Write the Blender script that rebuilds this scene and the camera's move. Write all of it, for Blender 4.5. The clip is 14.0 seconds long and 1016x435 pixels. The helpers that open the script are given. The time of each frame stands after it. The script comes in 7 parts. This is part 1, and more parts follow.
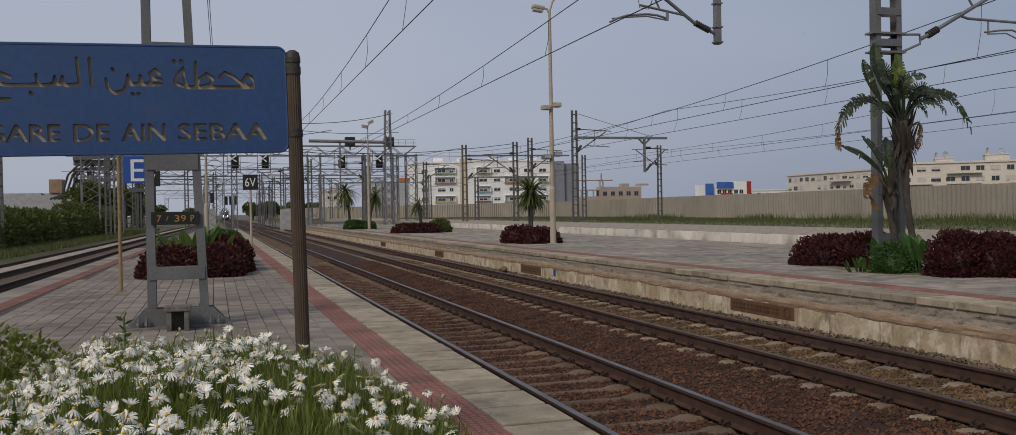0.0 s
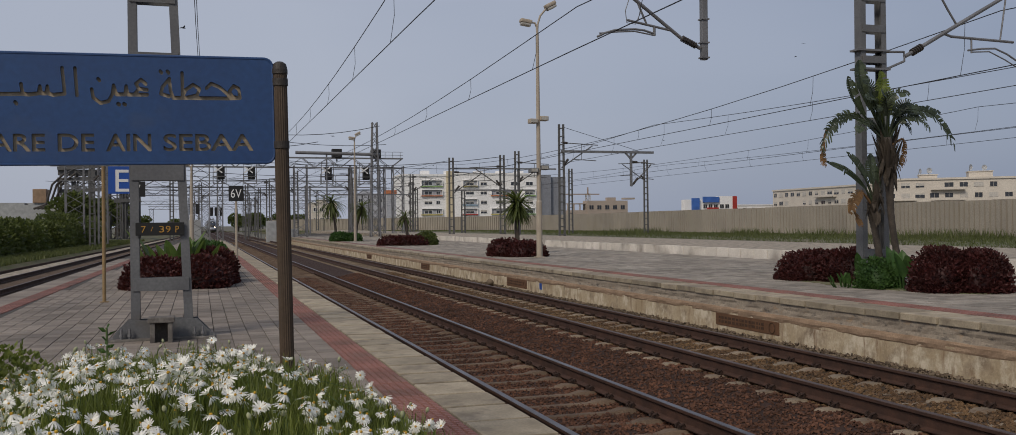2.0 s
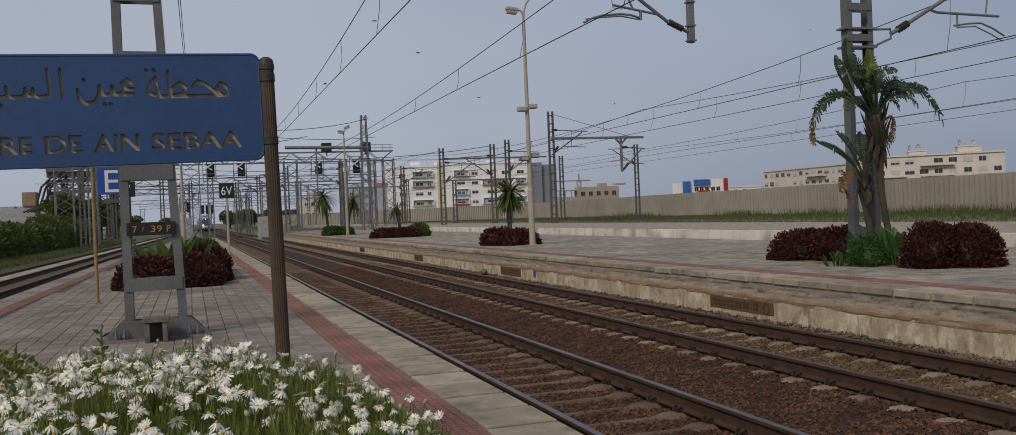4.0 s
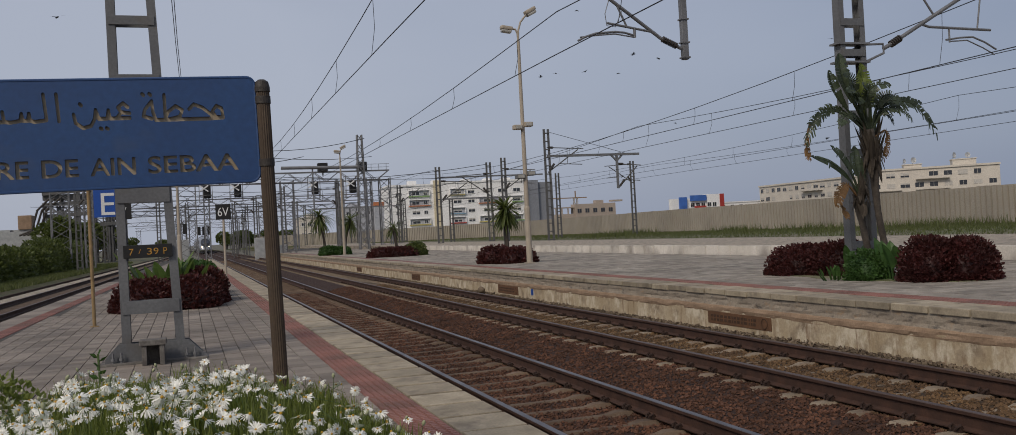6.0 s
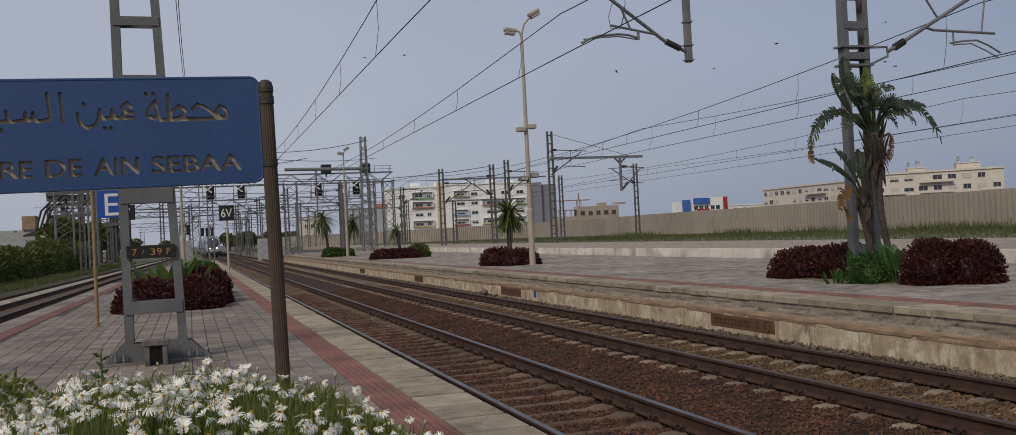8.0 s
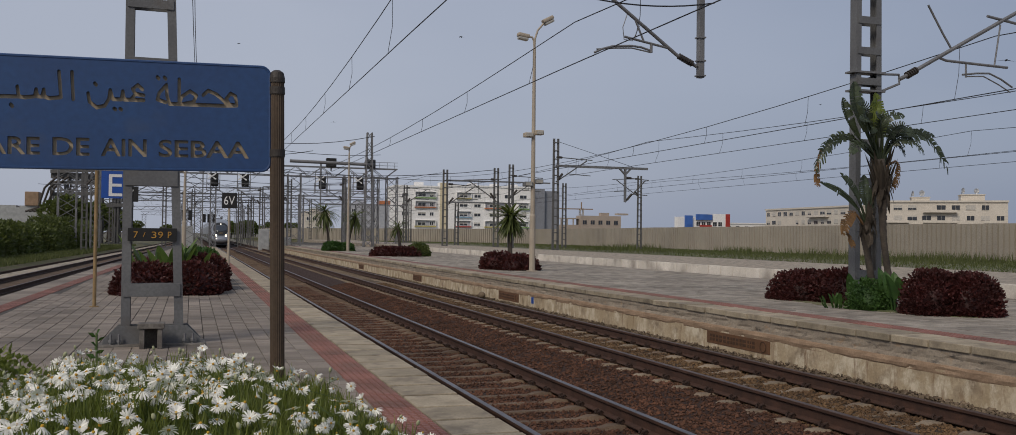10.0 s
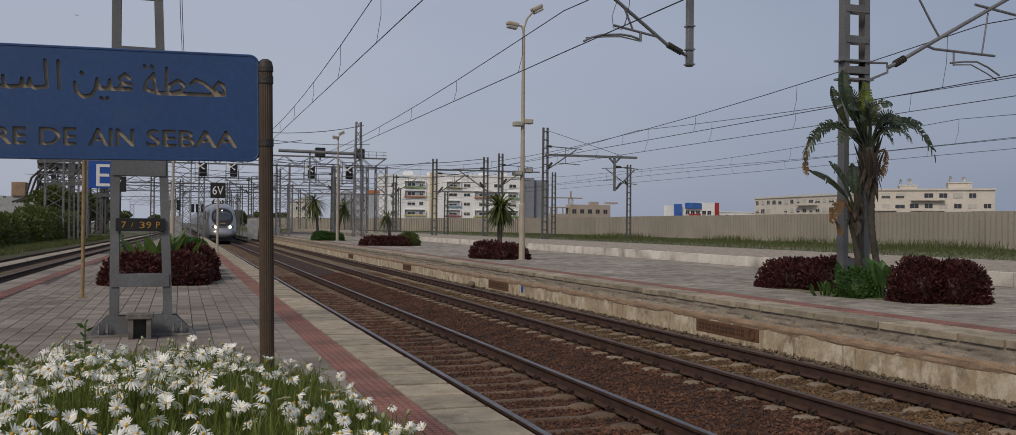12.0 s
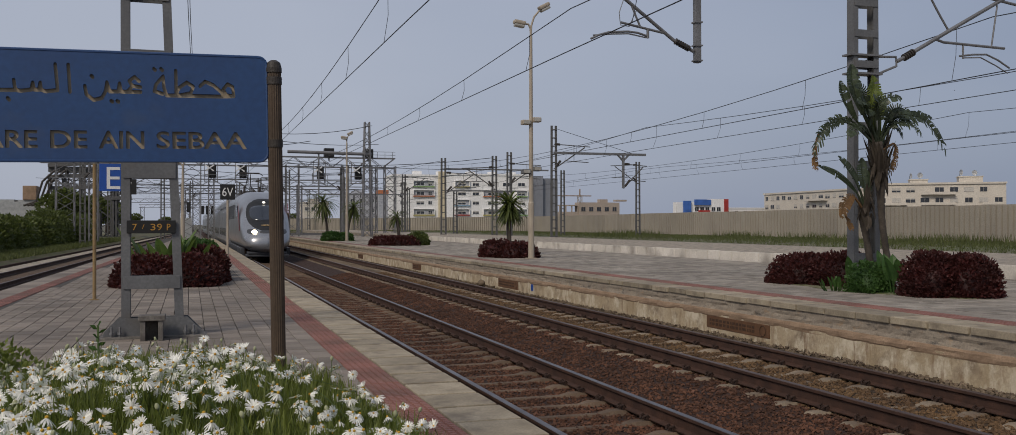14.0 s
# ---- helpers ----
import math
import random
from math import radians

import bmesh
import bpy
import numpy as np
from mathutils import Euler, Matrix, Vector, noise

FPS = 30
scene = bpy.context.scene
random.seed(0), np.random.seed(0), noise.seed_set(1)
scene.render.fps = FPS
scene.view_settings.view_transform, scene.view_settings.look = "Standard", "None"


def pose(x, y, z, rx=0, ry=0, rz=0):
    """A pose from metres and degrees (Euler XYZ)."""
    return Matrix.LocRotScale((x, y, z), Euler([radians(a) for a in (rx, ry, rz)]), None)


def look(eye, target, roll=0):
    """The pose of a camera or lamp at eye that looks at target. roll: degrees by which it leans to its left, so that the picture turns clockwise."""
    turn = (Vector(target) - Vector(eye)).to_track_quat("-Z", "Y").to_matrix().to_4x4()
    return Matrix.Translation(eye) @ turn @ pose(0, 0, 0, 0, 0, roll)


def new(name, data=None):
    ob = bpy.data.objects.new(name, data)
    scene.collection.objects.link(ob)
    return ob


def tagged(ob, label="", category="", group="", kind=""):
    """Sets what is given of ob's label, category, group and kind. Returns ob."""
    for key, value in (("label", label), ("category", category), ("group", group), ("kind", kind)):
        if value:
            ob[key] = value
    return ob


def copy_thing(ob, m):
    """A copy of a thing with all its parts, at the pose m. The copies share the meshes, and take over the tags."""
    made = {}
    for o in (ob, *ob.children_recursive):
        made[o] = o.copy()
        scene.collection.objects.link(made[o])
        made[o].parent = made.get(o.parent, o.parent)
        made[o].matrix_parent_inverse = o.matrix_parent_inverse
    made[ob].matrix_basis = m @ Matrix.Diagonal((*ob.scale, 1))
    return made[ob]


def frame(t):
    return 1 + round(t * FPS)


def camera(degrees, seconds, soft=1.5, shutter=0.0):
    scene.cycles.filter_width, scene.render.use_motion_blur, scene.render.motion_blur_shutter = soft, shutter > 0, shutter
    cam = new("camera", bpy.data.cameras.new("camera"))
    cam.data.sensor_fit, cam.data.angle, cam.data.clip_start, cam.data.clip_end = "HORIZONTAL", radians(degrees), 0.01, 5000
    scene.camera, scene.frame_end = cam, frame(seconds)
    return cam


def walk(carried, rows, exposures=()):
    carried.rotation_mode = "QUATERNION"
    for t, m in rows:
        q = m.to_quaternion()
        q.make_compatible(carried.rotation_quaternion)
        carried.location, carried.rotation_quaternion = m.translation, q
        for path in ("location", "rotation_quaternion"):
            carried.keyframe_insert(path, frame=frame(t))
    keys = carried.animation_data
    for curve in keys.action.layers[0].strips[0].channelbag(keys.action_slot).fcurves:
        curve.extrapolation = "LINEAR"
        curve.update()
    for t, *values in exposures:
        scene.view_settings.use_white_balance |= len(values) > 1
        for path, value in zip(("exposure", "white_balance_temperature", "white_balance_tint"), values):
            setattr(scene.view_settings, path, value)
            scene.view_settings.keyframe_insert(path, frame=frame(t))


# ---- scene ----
cam = camera(55.8, 14.0, soft=0.8)
PATH = [
    (0, (-0.004, -0.007, 1.964), (0.582, 1.906, 1.948), -1.0),
    (0.5, (0.006, -0.011, 1.965), (0.601, 1.899, 1.957), -0.2),
    (1, (0.012, -0.008, 1.962), (0.613, 1.9, 1.965), 0.3),
    (1.5, (0.007, -0.009, 1.965), (0.614, 1.897, 1.973), -0.0),
    (2, (-0.003, -0.008, 1.964), (0.61, 1.896, 1.975), -0.6),
    (2.5, (0.001, -0.008, 1.962), (0.62, 1.894, 1.96), -1.6),
    (3, (0.0, 0.002, 1.964), (0.628, 1.901, 1.949), -2.1),
    (5.5, (-0.003, -0.015, 1.966), (0.626, 1.884, 1.977), -2.7),
    (6, (-0.003, -0.013, 1.972), (0.633, 1.883, 1.996), -3.0),
    (6.5, (-0.004, -0.014, 1.968), (0.635, 1.881, 2.0), -3.3),
    (7, (-0.002, -0.011, 1.966), (0.632, 1.886, 2.0), -3.1),
    (7.5, (-0.001, -0.016, 1.965), (0.626, 1.883, 1.998), -3.0),
    (8, (-0.001, -0.014, 1.965), (0.629, 1.884, 1.994), -2.8),
    (10.5, (-0.01, -0.002, 1.967), (0.618, 1.896, 2.005), 1.1),
    (11, (-0.011, 0.0, 1.966), (0.625, 1.896, 1.996), 1.0),
    (11.5, (-0.01, -0.009, 1.967), (0.632, 1.885, 1.984), 0.9),
    (12, (-0.008, -0.002, 1.966), (0.639, 1.89, 1.982), 0.5),
    (12.5, (-0.009, 0.001, 1.967), (0.641, 1.893, 1.982), 0.1),
    (13, (-0.009, -0.009, 1.963), (0.637, 1.884, 1.982), 0.1),
    (13.5, (-0.007, -0.009, 1.961), (0.632, 1.886, 1.978), 0.1),
    (14, (-0.011, -0.01, 1.963), (0.618, 1.888, 1.976), -0.1),
]
walk(cam, [(t, look(eye, target, roll)) for t, eye, target, roll in PATH])

# ---- light: thin high overcast, weak wide sun from behind the camera ----
SUN_EL, SUN_AZ = 43.0, 229.0   # degrees, azimuth clockwise from +Y
world = bpy.data.worlds.new("sky")
scene.world = world
world.use_nodes = True
wn, wl = world.node_tree.nodes, world.node_tree.links
sky = wn.new("ShaderNodeTexSky")
sky.sky_type = "NISHITA"
sky.sun_disc = False
sky.sun_elevation, sky.sun_rotation = radians(SUN_EL), radians(SUN_AZ)
sky.air_density, sky.dust_density = 1.0, 4.0
w_scale = wn.new("ShaderNodeVectorMath")
w_scale.operation = "SCALE"
w_scale.inputs["Scale"].default_value = 0.10
wl.new(sky.outputs[0], w_scale.inputs[0])
w_co = wn.new("ShaderNodeTexCoord")
w_map = wn.new("ShaderNodeMapping")
w_map.inputs["Scale"].default_value = (1.0, 1.0, 3.0)
wl.new(w_co.outputs["Generated"], w_map.inputs[0])
w_noise = wn.new("ShaderNodeTexNoise")
w_noise.inputs["Scale"].default_value, w_noise.inputs["Detail"].default_value = 1.6, 3.0
wl.new(w_map.outputs[0], w_noise.inputs[0])
w_ramp = wn.new("ShaderNodeValToRGB")
w_ramp.color_ramp.elements[0].position, w_ramp.color_ramp.elements[1].position = 0.12, 0.75
w_ramp.color_ramp.elements[0].color = (0.238, 0.284, 0.395, 1)
w_ramp.color_ramp.elements[1].color = (0.425, 0.460, 0.555, 1)
w_dot = wn.new("ShaderNodeVectorMath")
w_dot.operation = "DOT_PRODUCT"
w_dot.inputs[1].default_value = (-0.74, -0.02, -0.25)
wl.new(w_co.outputs["Generated"], w_dot.inputs[0])
w_add = wn.new("ShaderNodeMath")
w_add.operation = "MULTIPLY_ADD"
w_add.inputs[1].default_value = 0.7
wl.new(w_noise.outputs[0], w_add.inputs[0])
w_off = wn.new("ShaderNodeMath")
w_off.inputs[1].default_value = 0.465
wl.new(w_dot.outputs["Value"], w_off.inputs[0])
wl.new(w_off.outputs[0], w_add.inputs[2])
wl.new(w_add.outputs[0], w_ramp.inputs[0])
w_mix = wn.new("ShaderNodeMix")
w_mix.data_type = "RGBA"
w_mix.inputs["Factor"].default_value = 0.85
wl.new(w_scale.outputs[0], w_mix.inputs["A"])
wl.new(w_ramp.outputs[0], w_mix.inputs["B"])
wl.new(w_mix.outputs["Result"], wn["Background"].inputs[0])
wn["Background"].inputs[1].default_value = 1.0
sun_data = bpy.data.lights.new("sun", "SUN")
sun_data.energy, sun_data.angle, sun_data.color = 2.0, radians(14), (1.0, 0.90, 0.78)
sun = new("sun", sun_data)
el, az = radians(SUN_EL), radians(SUN_AZ)
sun.matrix_world = look((0, 0, 0), (-math.sin(az) * math.cos(el), -math.cos(az) * math.cos(el), -math.sin(el)))
sun.location = (0, -20, 40)
scene.view_settings.exposure = 0.0


# ---- materials ----
def mat(name, color, color2=None, rough=0.8, metal=0.0, scale=8.0, bump=0.3, fine=60.0, dist=0.01, vary=0.0, stain=None, stain_scale=1.2, stain_at=(0.5, 0.72), spec=0.35, island=False, local=False):
    """Two-scale procedural surface in metres: broad stains, fine grain, bump and an optional change from piece to piece."""
    m = bpy.data.materials.new(name)
    m.use_nodes = True
    n, l = m.node_tree.nodes, m.node_tree.links
    b = n["Principled BSDF"]
    b.inputs["Metallic"].default_value = metal
    b.inputs["Specular IOR Level"].default_value = spec
    co = n.new("ShaderNodeTexCoord").outputs["Object"]
    geo = n.new("ShaderNodeNewGeometry")

    def tex(sc, detail=4.0):
        t = n.new("ShaderNodeTexNoise")
        t.inputs["Scale"].default_value, t.inputs["Detail"].default_value = sc, detail
        l.new(co if local else geo.outputs["Position"], t.inputs[0])
        return t.outputs[0]

    def mix(f, a, c, mode="MIX"):
        x = n.new("ShaderNodeMix")
        x.data_type, x.blend_type = "RGBA", mode
        for k, v in (("Factor", f), ("A", a), ("B", c)):
            if isinstance(v, bpy.types.NodeSocket):
                l.new(v, x.inputs[k])
            else:
                x.inputs[k].default_value = v if k == "Factor" else (*v, 1)
        return x.outputs["Result"]

    def ramp(f, lo, hi):
        r = n.new("ShaderNodeMapRange")
        r.inputs[1].default_value, r.inputs[2].default_value = lo, hi
        l.new(f, r.inputs[0])
        return r.outputs[0]
    color2 = color2 or tuple(c * 0.72 for c in color)
    broad, grain = tex(scale), tex(fine, 6.0)
    c = mix(ramp(broad, 0.35, 0.65), color, color2)
    c = mix(ramp(grain, 0.3, 0.7), c, tuple(x * 0.6 for x in color2))
    l.new(ramp(grain, 0.25, 0.75), c.node.inputs["Factor"])
    g = mix(0.6, mix(ramp(broad, 0.35, 0.65), color, color2), c)
    if stain:
        g = mix(ramp(tex(stain_scale), *stain_at), g, stain)
    if vary:
        src = geo.outputs["Random Per Island"] if island else n.new("ShaderNodeObjectInfo").outputs["Random"]
        h = n.new("ShaderNodeHueSaturation")
        l.new(g, h.inputs["Color"])
        r = n.new("ShaderNodeMapRange")
        r.inputs[3].default_value, r.inputs[4].default_value = 1 - vary, 1 + vary
        l.new(src, r.inputs[0])
        l.new(r.outputs[0], h.inputs["Value"])
        g = h.outputs[0]
    l.new(g, b.inputs["Base Color"])
    r = n.new("ShaderNodeMapRange")
    r.inputs[3].default_value, r.inputs[4].default_value = max(0.02, rough - 0.12), min(1, rough + 0.1)
    l.new(broad, r.inputs[0])
    l.new(r.outputs[0], b.inputs["Roughness"])
    if bump:
        bp = n.new("ShaderNodeBump")
        bp.inputs["Strength"].default_value, bp.inputs["Distance"].default_value = bump, dist
        l.new(grain, bp.inputs["Height"])
        l.new(bp.outputs[0], b.inputs["Normal"])
    return m


def glow(name, color, strength):
    m = bpy.data.materials.new(name)
    m.use_nodes = True
    b = m.node_tree.nodes["Principled BSDF"]
    b.inputs["Base Color"].default_value = (*color, 1)
    b.inputs["Emission Color"].default_value = (*color, 1)
    b.inputs["Emission Strength"].default_value = strength
    return m


def leaf_mat(name, color, color2, rough=0.55, trans=0.25):
    m = mat(name, color, color2, rough=rough, scale=3.0, fine=40.0, bump=0.1, vary=0.35, island=True, spec=0.3)
    n, l = m.node_tree.nodes, m.node_tree.links
    b = n["Principled BSDF"]
    t = n.new("ShaderNodeBsdfTranslucent")
    t.inputs[0].default_value = (color[0] * 1.4, color[1] * 1.5, color[2], 1)
    x = n.new("ShaderNodeMixShader")
    x.inputs[0].default_value = trans
    l.new(b.outputs[0], x.inputs[1])
    l.new(t.outputs[0], x.inputs[2])
    l.new(x.outputs[0], n["Material Output"].inputs[0])
    return m


def streaks(m, color, wide=(0.5, 1.6, 0.35), lo=0.5, hi=0.72):
    """Adds a stain of its own colour, drawn out along one axis, to a surface."""
    n, l = m.node_tree.nodes, m.node_tree.links
    b = n["Principled BSDF"]
    src = b.inputs["Base Color"].links[0].from_socket
    mp = n.new("ShaderNodeMapping")
    mp.inputs["Scale"].default_value = wide
    l.new(n.new("ShaderNodeNewGeometry").outputs["Position"], mp.inputs[0])
    t = n.new("ShaderNodeTexNoise")
    t.inputs["Scale"].default_value, t.inputs["Detail"].default_value = 3.0, 7.0
    t.inputs["Roughness"].default_value = 0.65
    l.new(mp.outputs[0], t.inputs[0])
    r = n.new("ShaderNodeMapRange")
    r.inputs[1].default_value, r.inputs[2].default_value = lo, hi
    l.new(t.outputs[0], r.inputs[0])
    x = n.new("ShaderNodeMix")
    x.data_type = "RGBA"
    l.new(r.outputs[0], x.inputs["Factor"])
    l.new(src, x.inputs["A"])
    x.inputs["B"].default_value = (*color, 1)
    l.new(x.outputs["Result"], b.inputs["Base Color"])
    return m


M_GROUND = mat("dry_ground", (0.16, 0.14, 0.11), (0.10, 0.10, 0.07), rough=0.95, scale=0.4, fine=6.0)
M_DIRT = mat("weedy_dirt", (0.20, 0.175, 0.115), (0.10, 0.115, 0.045), rough=0.95, scale=0.5, fine=9.0)
M_PAVER = mat("grey_paver", (0.275, 0.235, 0.197), (0.195, 0.167, 0.142), rough=0.85, scale=0.7, fine=90.0, spec=0.12, vary=0.2, stain=(0.13, 0.115, 0.105), stain_scale=0.9, stain_at=(0.55, 0.8))
M_PAVER_I = mat("grey_paver_rest", (0.275, 0.235, 0.197), (0.195, 0.167, 0.142), rough=0.85, scale=0.7, fine=90.0, spec=0.12, vary=0.2, island=True, stain=(0.13, 0.115, 0.105), stain_scale=0.9, stain_at=(0.55, 0.8))
M_PAVER_FAR = mat("pale_grey_paver", (0.35, 0.315, 0.265), (0.26, 0.23, 0.195), rough=0.88, scale=0.5, fine=60.0, spec=0.12, vary=0.25, island=True, stain=(0.19, 0.17, 0.145), stain_scale=0.6, stain_at=(0.5, 0.75))
M_JOINT = mat("sand_joint", (0.075, 0.065, 0.055), rough=0.95, scale=5.0)
M_RED = mat("red_tactile_tile", (0.27, 0.125, 0.10), (0.20, 0.095, 0.078), rough=0.8, scale=1.5, fine=80.0, vary=0.14, stain=(0.16, 0.10, 0.08), stain_scale=1.5)
M_SLAB = mat("pale_edge_slab", (0.38, 0.32, 0.23), (0.27, 0.225, 0.158), rough=0.85, scale=3.5, fine=45.0, vary=0.2, stain=(0.16, 0.13, 0.095), stain_scale=5.0, stain_at=(0.5, 0.74))
M_DARKCONC = mat("grey_footing_concrete", (0.19, 0.175, 0.155), (0.115, 0.105, 0.095), rough=0.92, scale=5.0, fine=40.0, stain=(0.07, 0.06, 0.055), stain_scale=6.0)
M_CONC = mat("weathered_concrete", (0.42, 0.36, 0.28), (0.28, 0.235, 0.18), rough=0.9, scale=4.0, fine=35.0, stain=(0.11, 0.095, 0.08), stain_scale=4.0, stain_at=(0.5, 0.68))
M_PLASTER = mat("stained_plaster", (0.53, 0.44, 0.31), (0.38, 0.295, 0.185), rough=0.92, scale=2.2, fine=30.0, stain=(0.20, 0.15, 0.10), stain_scale=3.0, stain_at=(0.52, 0.72), bump=0.5)
streaks(streaks(M_PLASTER, (0.56, 0.49, 0.37), (1, 1.1, 0.8), 0.5, 0.64), (0.20, 0.125, 0.07), (1, 2.6, 0.5), 0.54, 0.72)
M_BAND = mat("grey_old_concrete", (0.36, 0.305, 0.235), (0.27, 0.225, 0.175), rough=0.93, scale=2.5, fine=35.0, bump=0.6)
streaks(streaks(M_BAND, (0.10, 0.088, 0.076), (1, 1.6, 4.0), 0.56, 0.68), (0.30, 0.21, 0.13), (1, 1.5, 3.0), 0.58, 0.7)
M_PLATE = mat("rust_brown_plate", (0.155, 0.075, 0.035), (0.105, 0.052, 0.026), rough=0.85, scale=6.0, fine=60.0)
M_PLATE_INK = mat("dark_rust_mark", (0.075, 0.04, 0.022), rough=0.9, scale=8.0)
M_LEDGE = mat("rusty_ledge", (0.33, 0.23, 0.15), (0.23, 0.155, 0.10), rough=0.9, scale=3.0, fine=40.0)
M_BALLAST = mat("brown_ballast_stone", (0.125, 0.056, 0.032), (0.062, 0.029, 0.017), rough=0.95, scale=1.5, fine=30.0, vary=0.4, island=True, bump=0.4)
M_SHEATH = leaf_mat("grey_dead_sheath", (0.085, 0.068, 0.052), (0.04, 0.032, 0.025), rough=0.9)
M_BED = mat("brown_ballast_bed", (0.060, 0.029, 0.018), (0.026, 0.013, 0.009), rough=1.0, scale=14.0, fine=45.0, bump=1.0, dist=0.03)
M_TAN = mat("tan_ballast_stone", (0.155, 0.092, 0.042), (0.088, 0.051, 0.026), rough=0.95, scale=1.5, fine=30.0, vary=0.4, island=True)
M_SIDEBED = mat("brown_side_ballast", (0.145, 0.095, 0.06), (0.08, 0.052, 0.034), rough=1.0, scale=3.0, fine=22.0, bump=1.0, dist=0.05)
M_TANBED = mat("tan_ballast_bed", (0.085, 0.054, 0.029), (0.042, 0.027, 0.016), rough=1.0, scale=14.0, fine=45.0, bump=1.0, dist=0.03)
M_GREY_STONE = mat("grey_ballast_stone", (0.185, 0.140, 0.095), (0.11, 0.082, 0.056), rough=0.95, scale=1.5, fine=30.0, vary=0.35, island=True)
M_SLEEPER = mat("concrete_sleeper", (0.165, 0.115, 0.077), (0.10, 0.067, 0.044), rough=0.9, scale=3.0, fine=50.0, vary=0.18, stain=(0.085, 0.055, 0.038), stain_scale=3.0)
M_SLEEPER2 = mat("pale_concrete_sleeper", (0.26, 0.205, 0.145), (0.17, 0.13, 0.09), rough=0.9, scale=3.0, fine=50.0, vary=0.18, stain=(0.15, 0.10, 0.07), stain_scale=3.0)
M_RUST = mat("rusty_rail_side", (0.088, 0.044, 0.029), (0.052, 0.028, 0.020), rough=0.75, scale=6.0, fine=50.0, metal=0.2)
M_STEEL = mat("worn_rail_head", (0.20, 0.185, 0.185), (0.15, 0.135, 0.135), rough=0.42, metal=0.8, scale=2.0, fine=80.0, bump=0.05)
M_DULL = mat("dull_rail_head", (0.13, 0.085, 0.065), (0.09, 0.06, 0.05), rough=0.5, metal=0.5, scale=2.0, fine=80.0, bump=0.05)
M_CLIP = mat("rusty_clip", (0.055, 0.032, 0.024), rough=0.8, metal=0.3, scale=20.0)
M_GALV = mat("galvanised_steel", (0.22, 0.22, 0.225), (0.16, 0.16, 0.165), rough=0.6, metal=0.35, scale=2.0, fine=30.0, bump=0.08)
M_MAST = mat("grey_painted_steel", (0.165, 0.168, 0.17), (0.12, 0.122, 0.127), rough=0.6, metal=0.1, scale=1.6, fine=30.0, bump=0.1, stain=(0.10, 0.09, 0.08), stain_scale=2.0, stain_at=(0.6, 0.8))
M_MASTDARK = mat("far_dark_steel", (0.13, 0.125, 0.12), (0.10, 0.10, 0.10), rough=0.7, metal=0.2, scale=1.0, fine=20.0, bump=0.05)
M_WIRE = mat("dark_wire", (0.05, 0.05, 0.055), rough=0.6, metal=0.4, scale=3.0, bump=0)
M_BLUE = mat("blue_enamel", (0.020, 0.064, 0.180), (0.018, 0.054, 0.158), rough=0.42, scale=3.0, fine=30.0, bump=0.03, stain=(0.035, 0.06, 0.13), stain_scale=4.0, stain_at=(0.6, 0.8), spec=0.5)
M_EBLUE = mat("bright_blue_plate", (0.012, 0.075, 0.36), (0.010, 0.065, 0.30), rough=0.4, scale=3.0, bump=0.02, spec=0.5)
M_CREAM = mat("aged_cream", (0.42, 0.35, 0.25), (0.28, 0.225, 0.155), rough=0.7, scale=7.0, fine=50.0)
M_POLE = mat("brown_painted_pole", (0.088, 0.060, 0.038), (0.058, 0.040, 0.026), rough=0.65, scale=5.0, fine=60.0, bump=0.15)
M_CAP = mat("dark_cap", (0.05, 0.042, 0.036), rough=0.6, scale=8.0)
M_WHITEP = mat("white_paint", (0.75, 0.75, 0.74), (0.66, 0.66, 0.65), rough=0.6, scale=1.0, bump=0.05)
M_BLACKP = mat("black_plate", (0.018, 0.018, 0.018), rough=0.6, scale=4.0, bump=0.05)
M_YELLOWP = mat("yellow_letter", (0.50, 0.27, 0.05), rough=0.7, scale=9.0, bump=0.05)
M_LAMPPOLE = mat("cream_lamp_pole", (0.42, 0.36, 0.28), (0.34, 0.29, 0.23), rough=0.6, scale=2.0, bump=0.05)
M_GLASSL = mat("lamp_lens", (0.45, 0.43, 0.38), rough=0.25, scale=3.0, bump=0.02, spec=0.6)
M_OCHRE = mat("ochre_pole", (0.32, 0.22, 0.10), (0.22, 0.15, 0.075), rough=0.75, scale=5.0)
M_FENCE = mat("grey_tan_concrete_panel", (0.34, 0.305, 0.248), (0.285, 0.255, 0.21), rough=0.9, scale=0.35, fine=12.0, vary=0.08, stain=(0.27, 0.24, 0.19), stain_scale=0.3, bump=0.2)
M_WBLOCK = mat("white_washed_block", (0.72, 0.67, 0.60), (0.60, 0.55, 0.48), rough=0.9, scale=1.0, fine=25.0, vary=0.08, stain=(0.26, 0.23, 0.20), stain_scale=1.2)
M_BWHITE = mat("white_render", (0.86, 0.85, 0.83), (0.80, 0.79, 0.77), rough=0.85, scale=0.2, fine=3.0, bump=0.1)
M_BGREY = mat("grey_render", (0.24, 0.25, 0.28), (0.21, 0.22, 0.245), rough=0.9, scale=0.2, fine=3.0, bump=0.1)
M_BBEIGE = mat("beige_render", (0.62, 0.57, 0.49), (0.55, 0.50, 0.43), rough=0.9, scale=0.2, fine=3.0, bump=0.1)
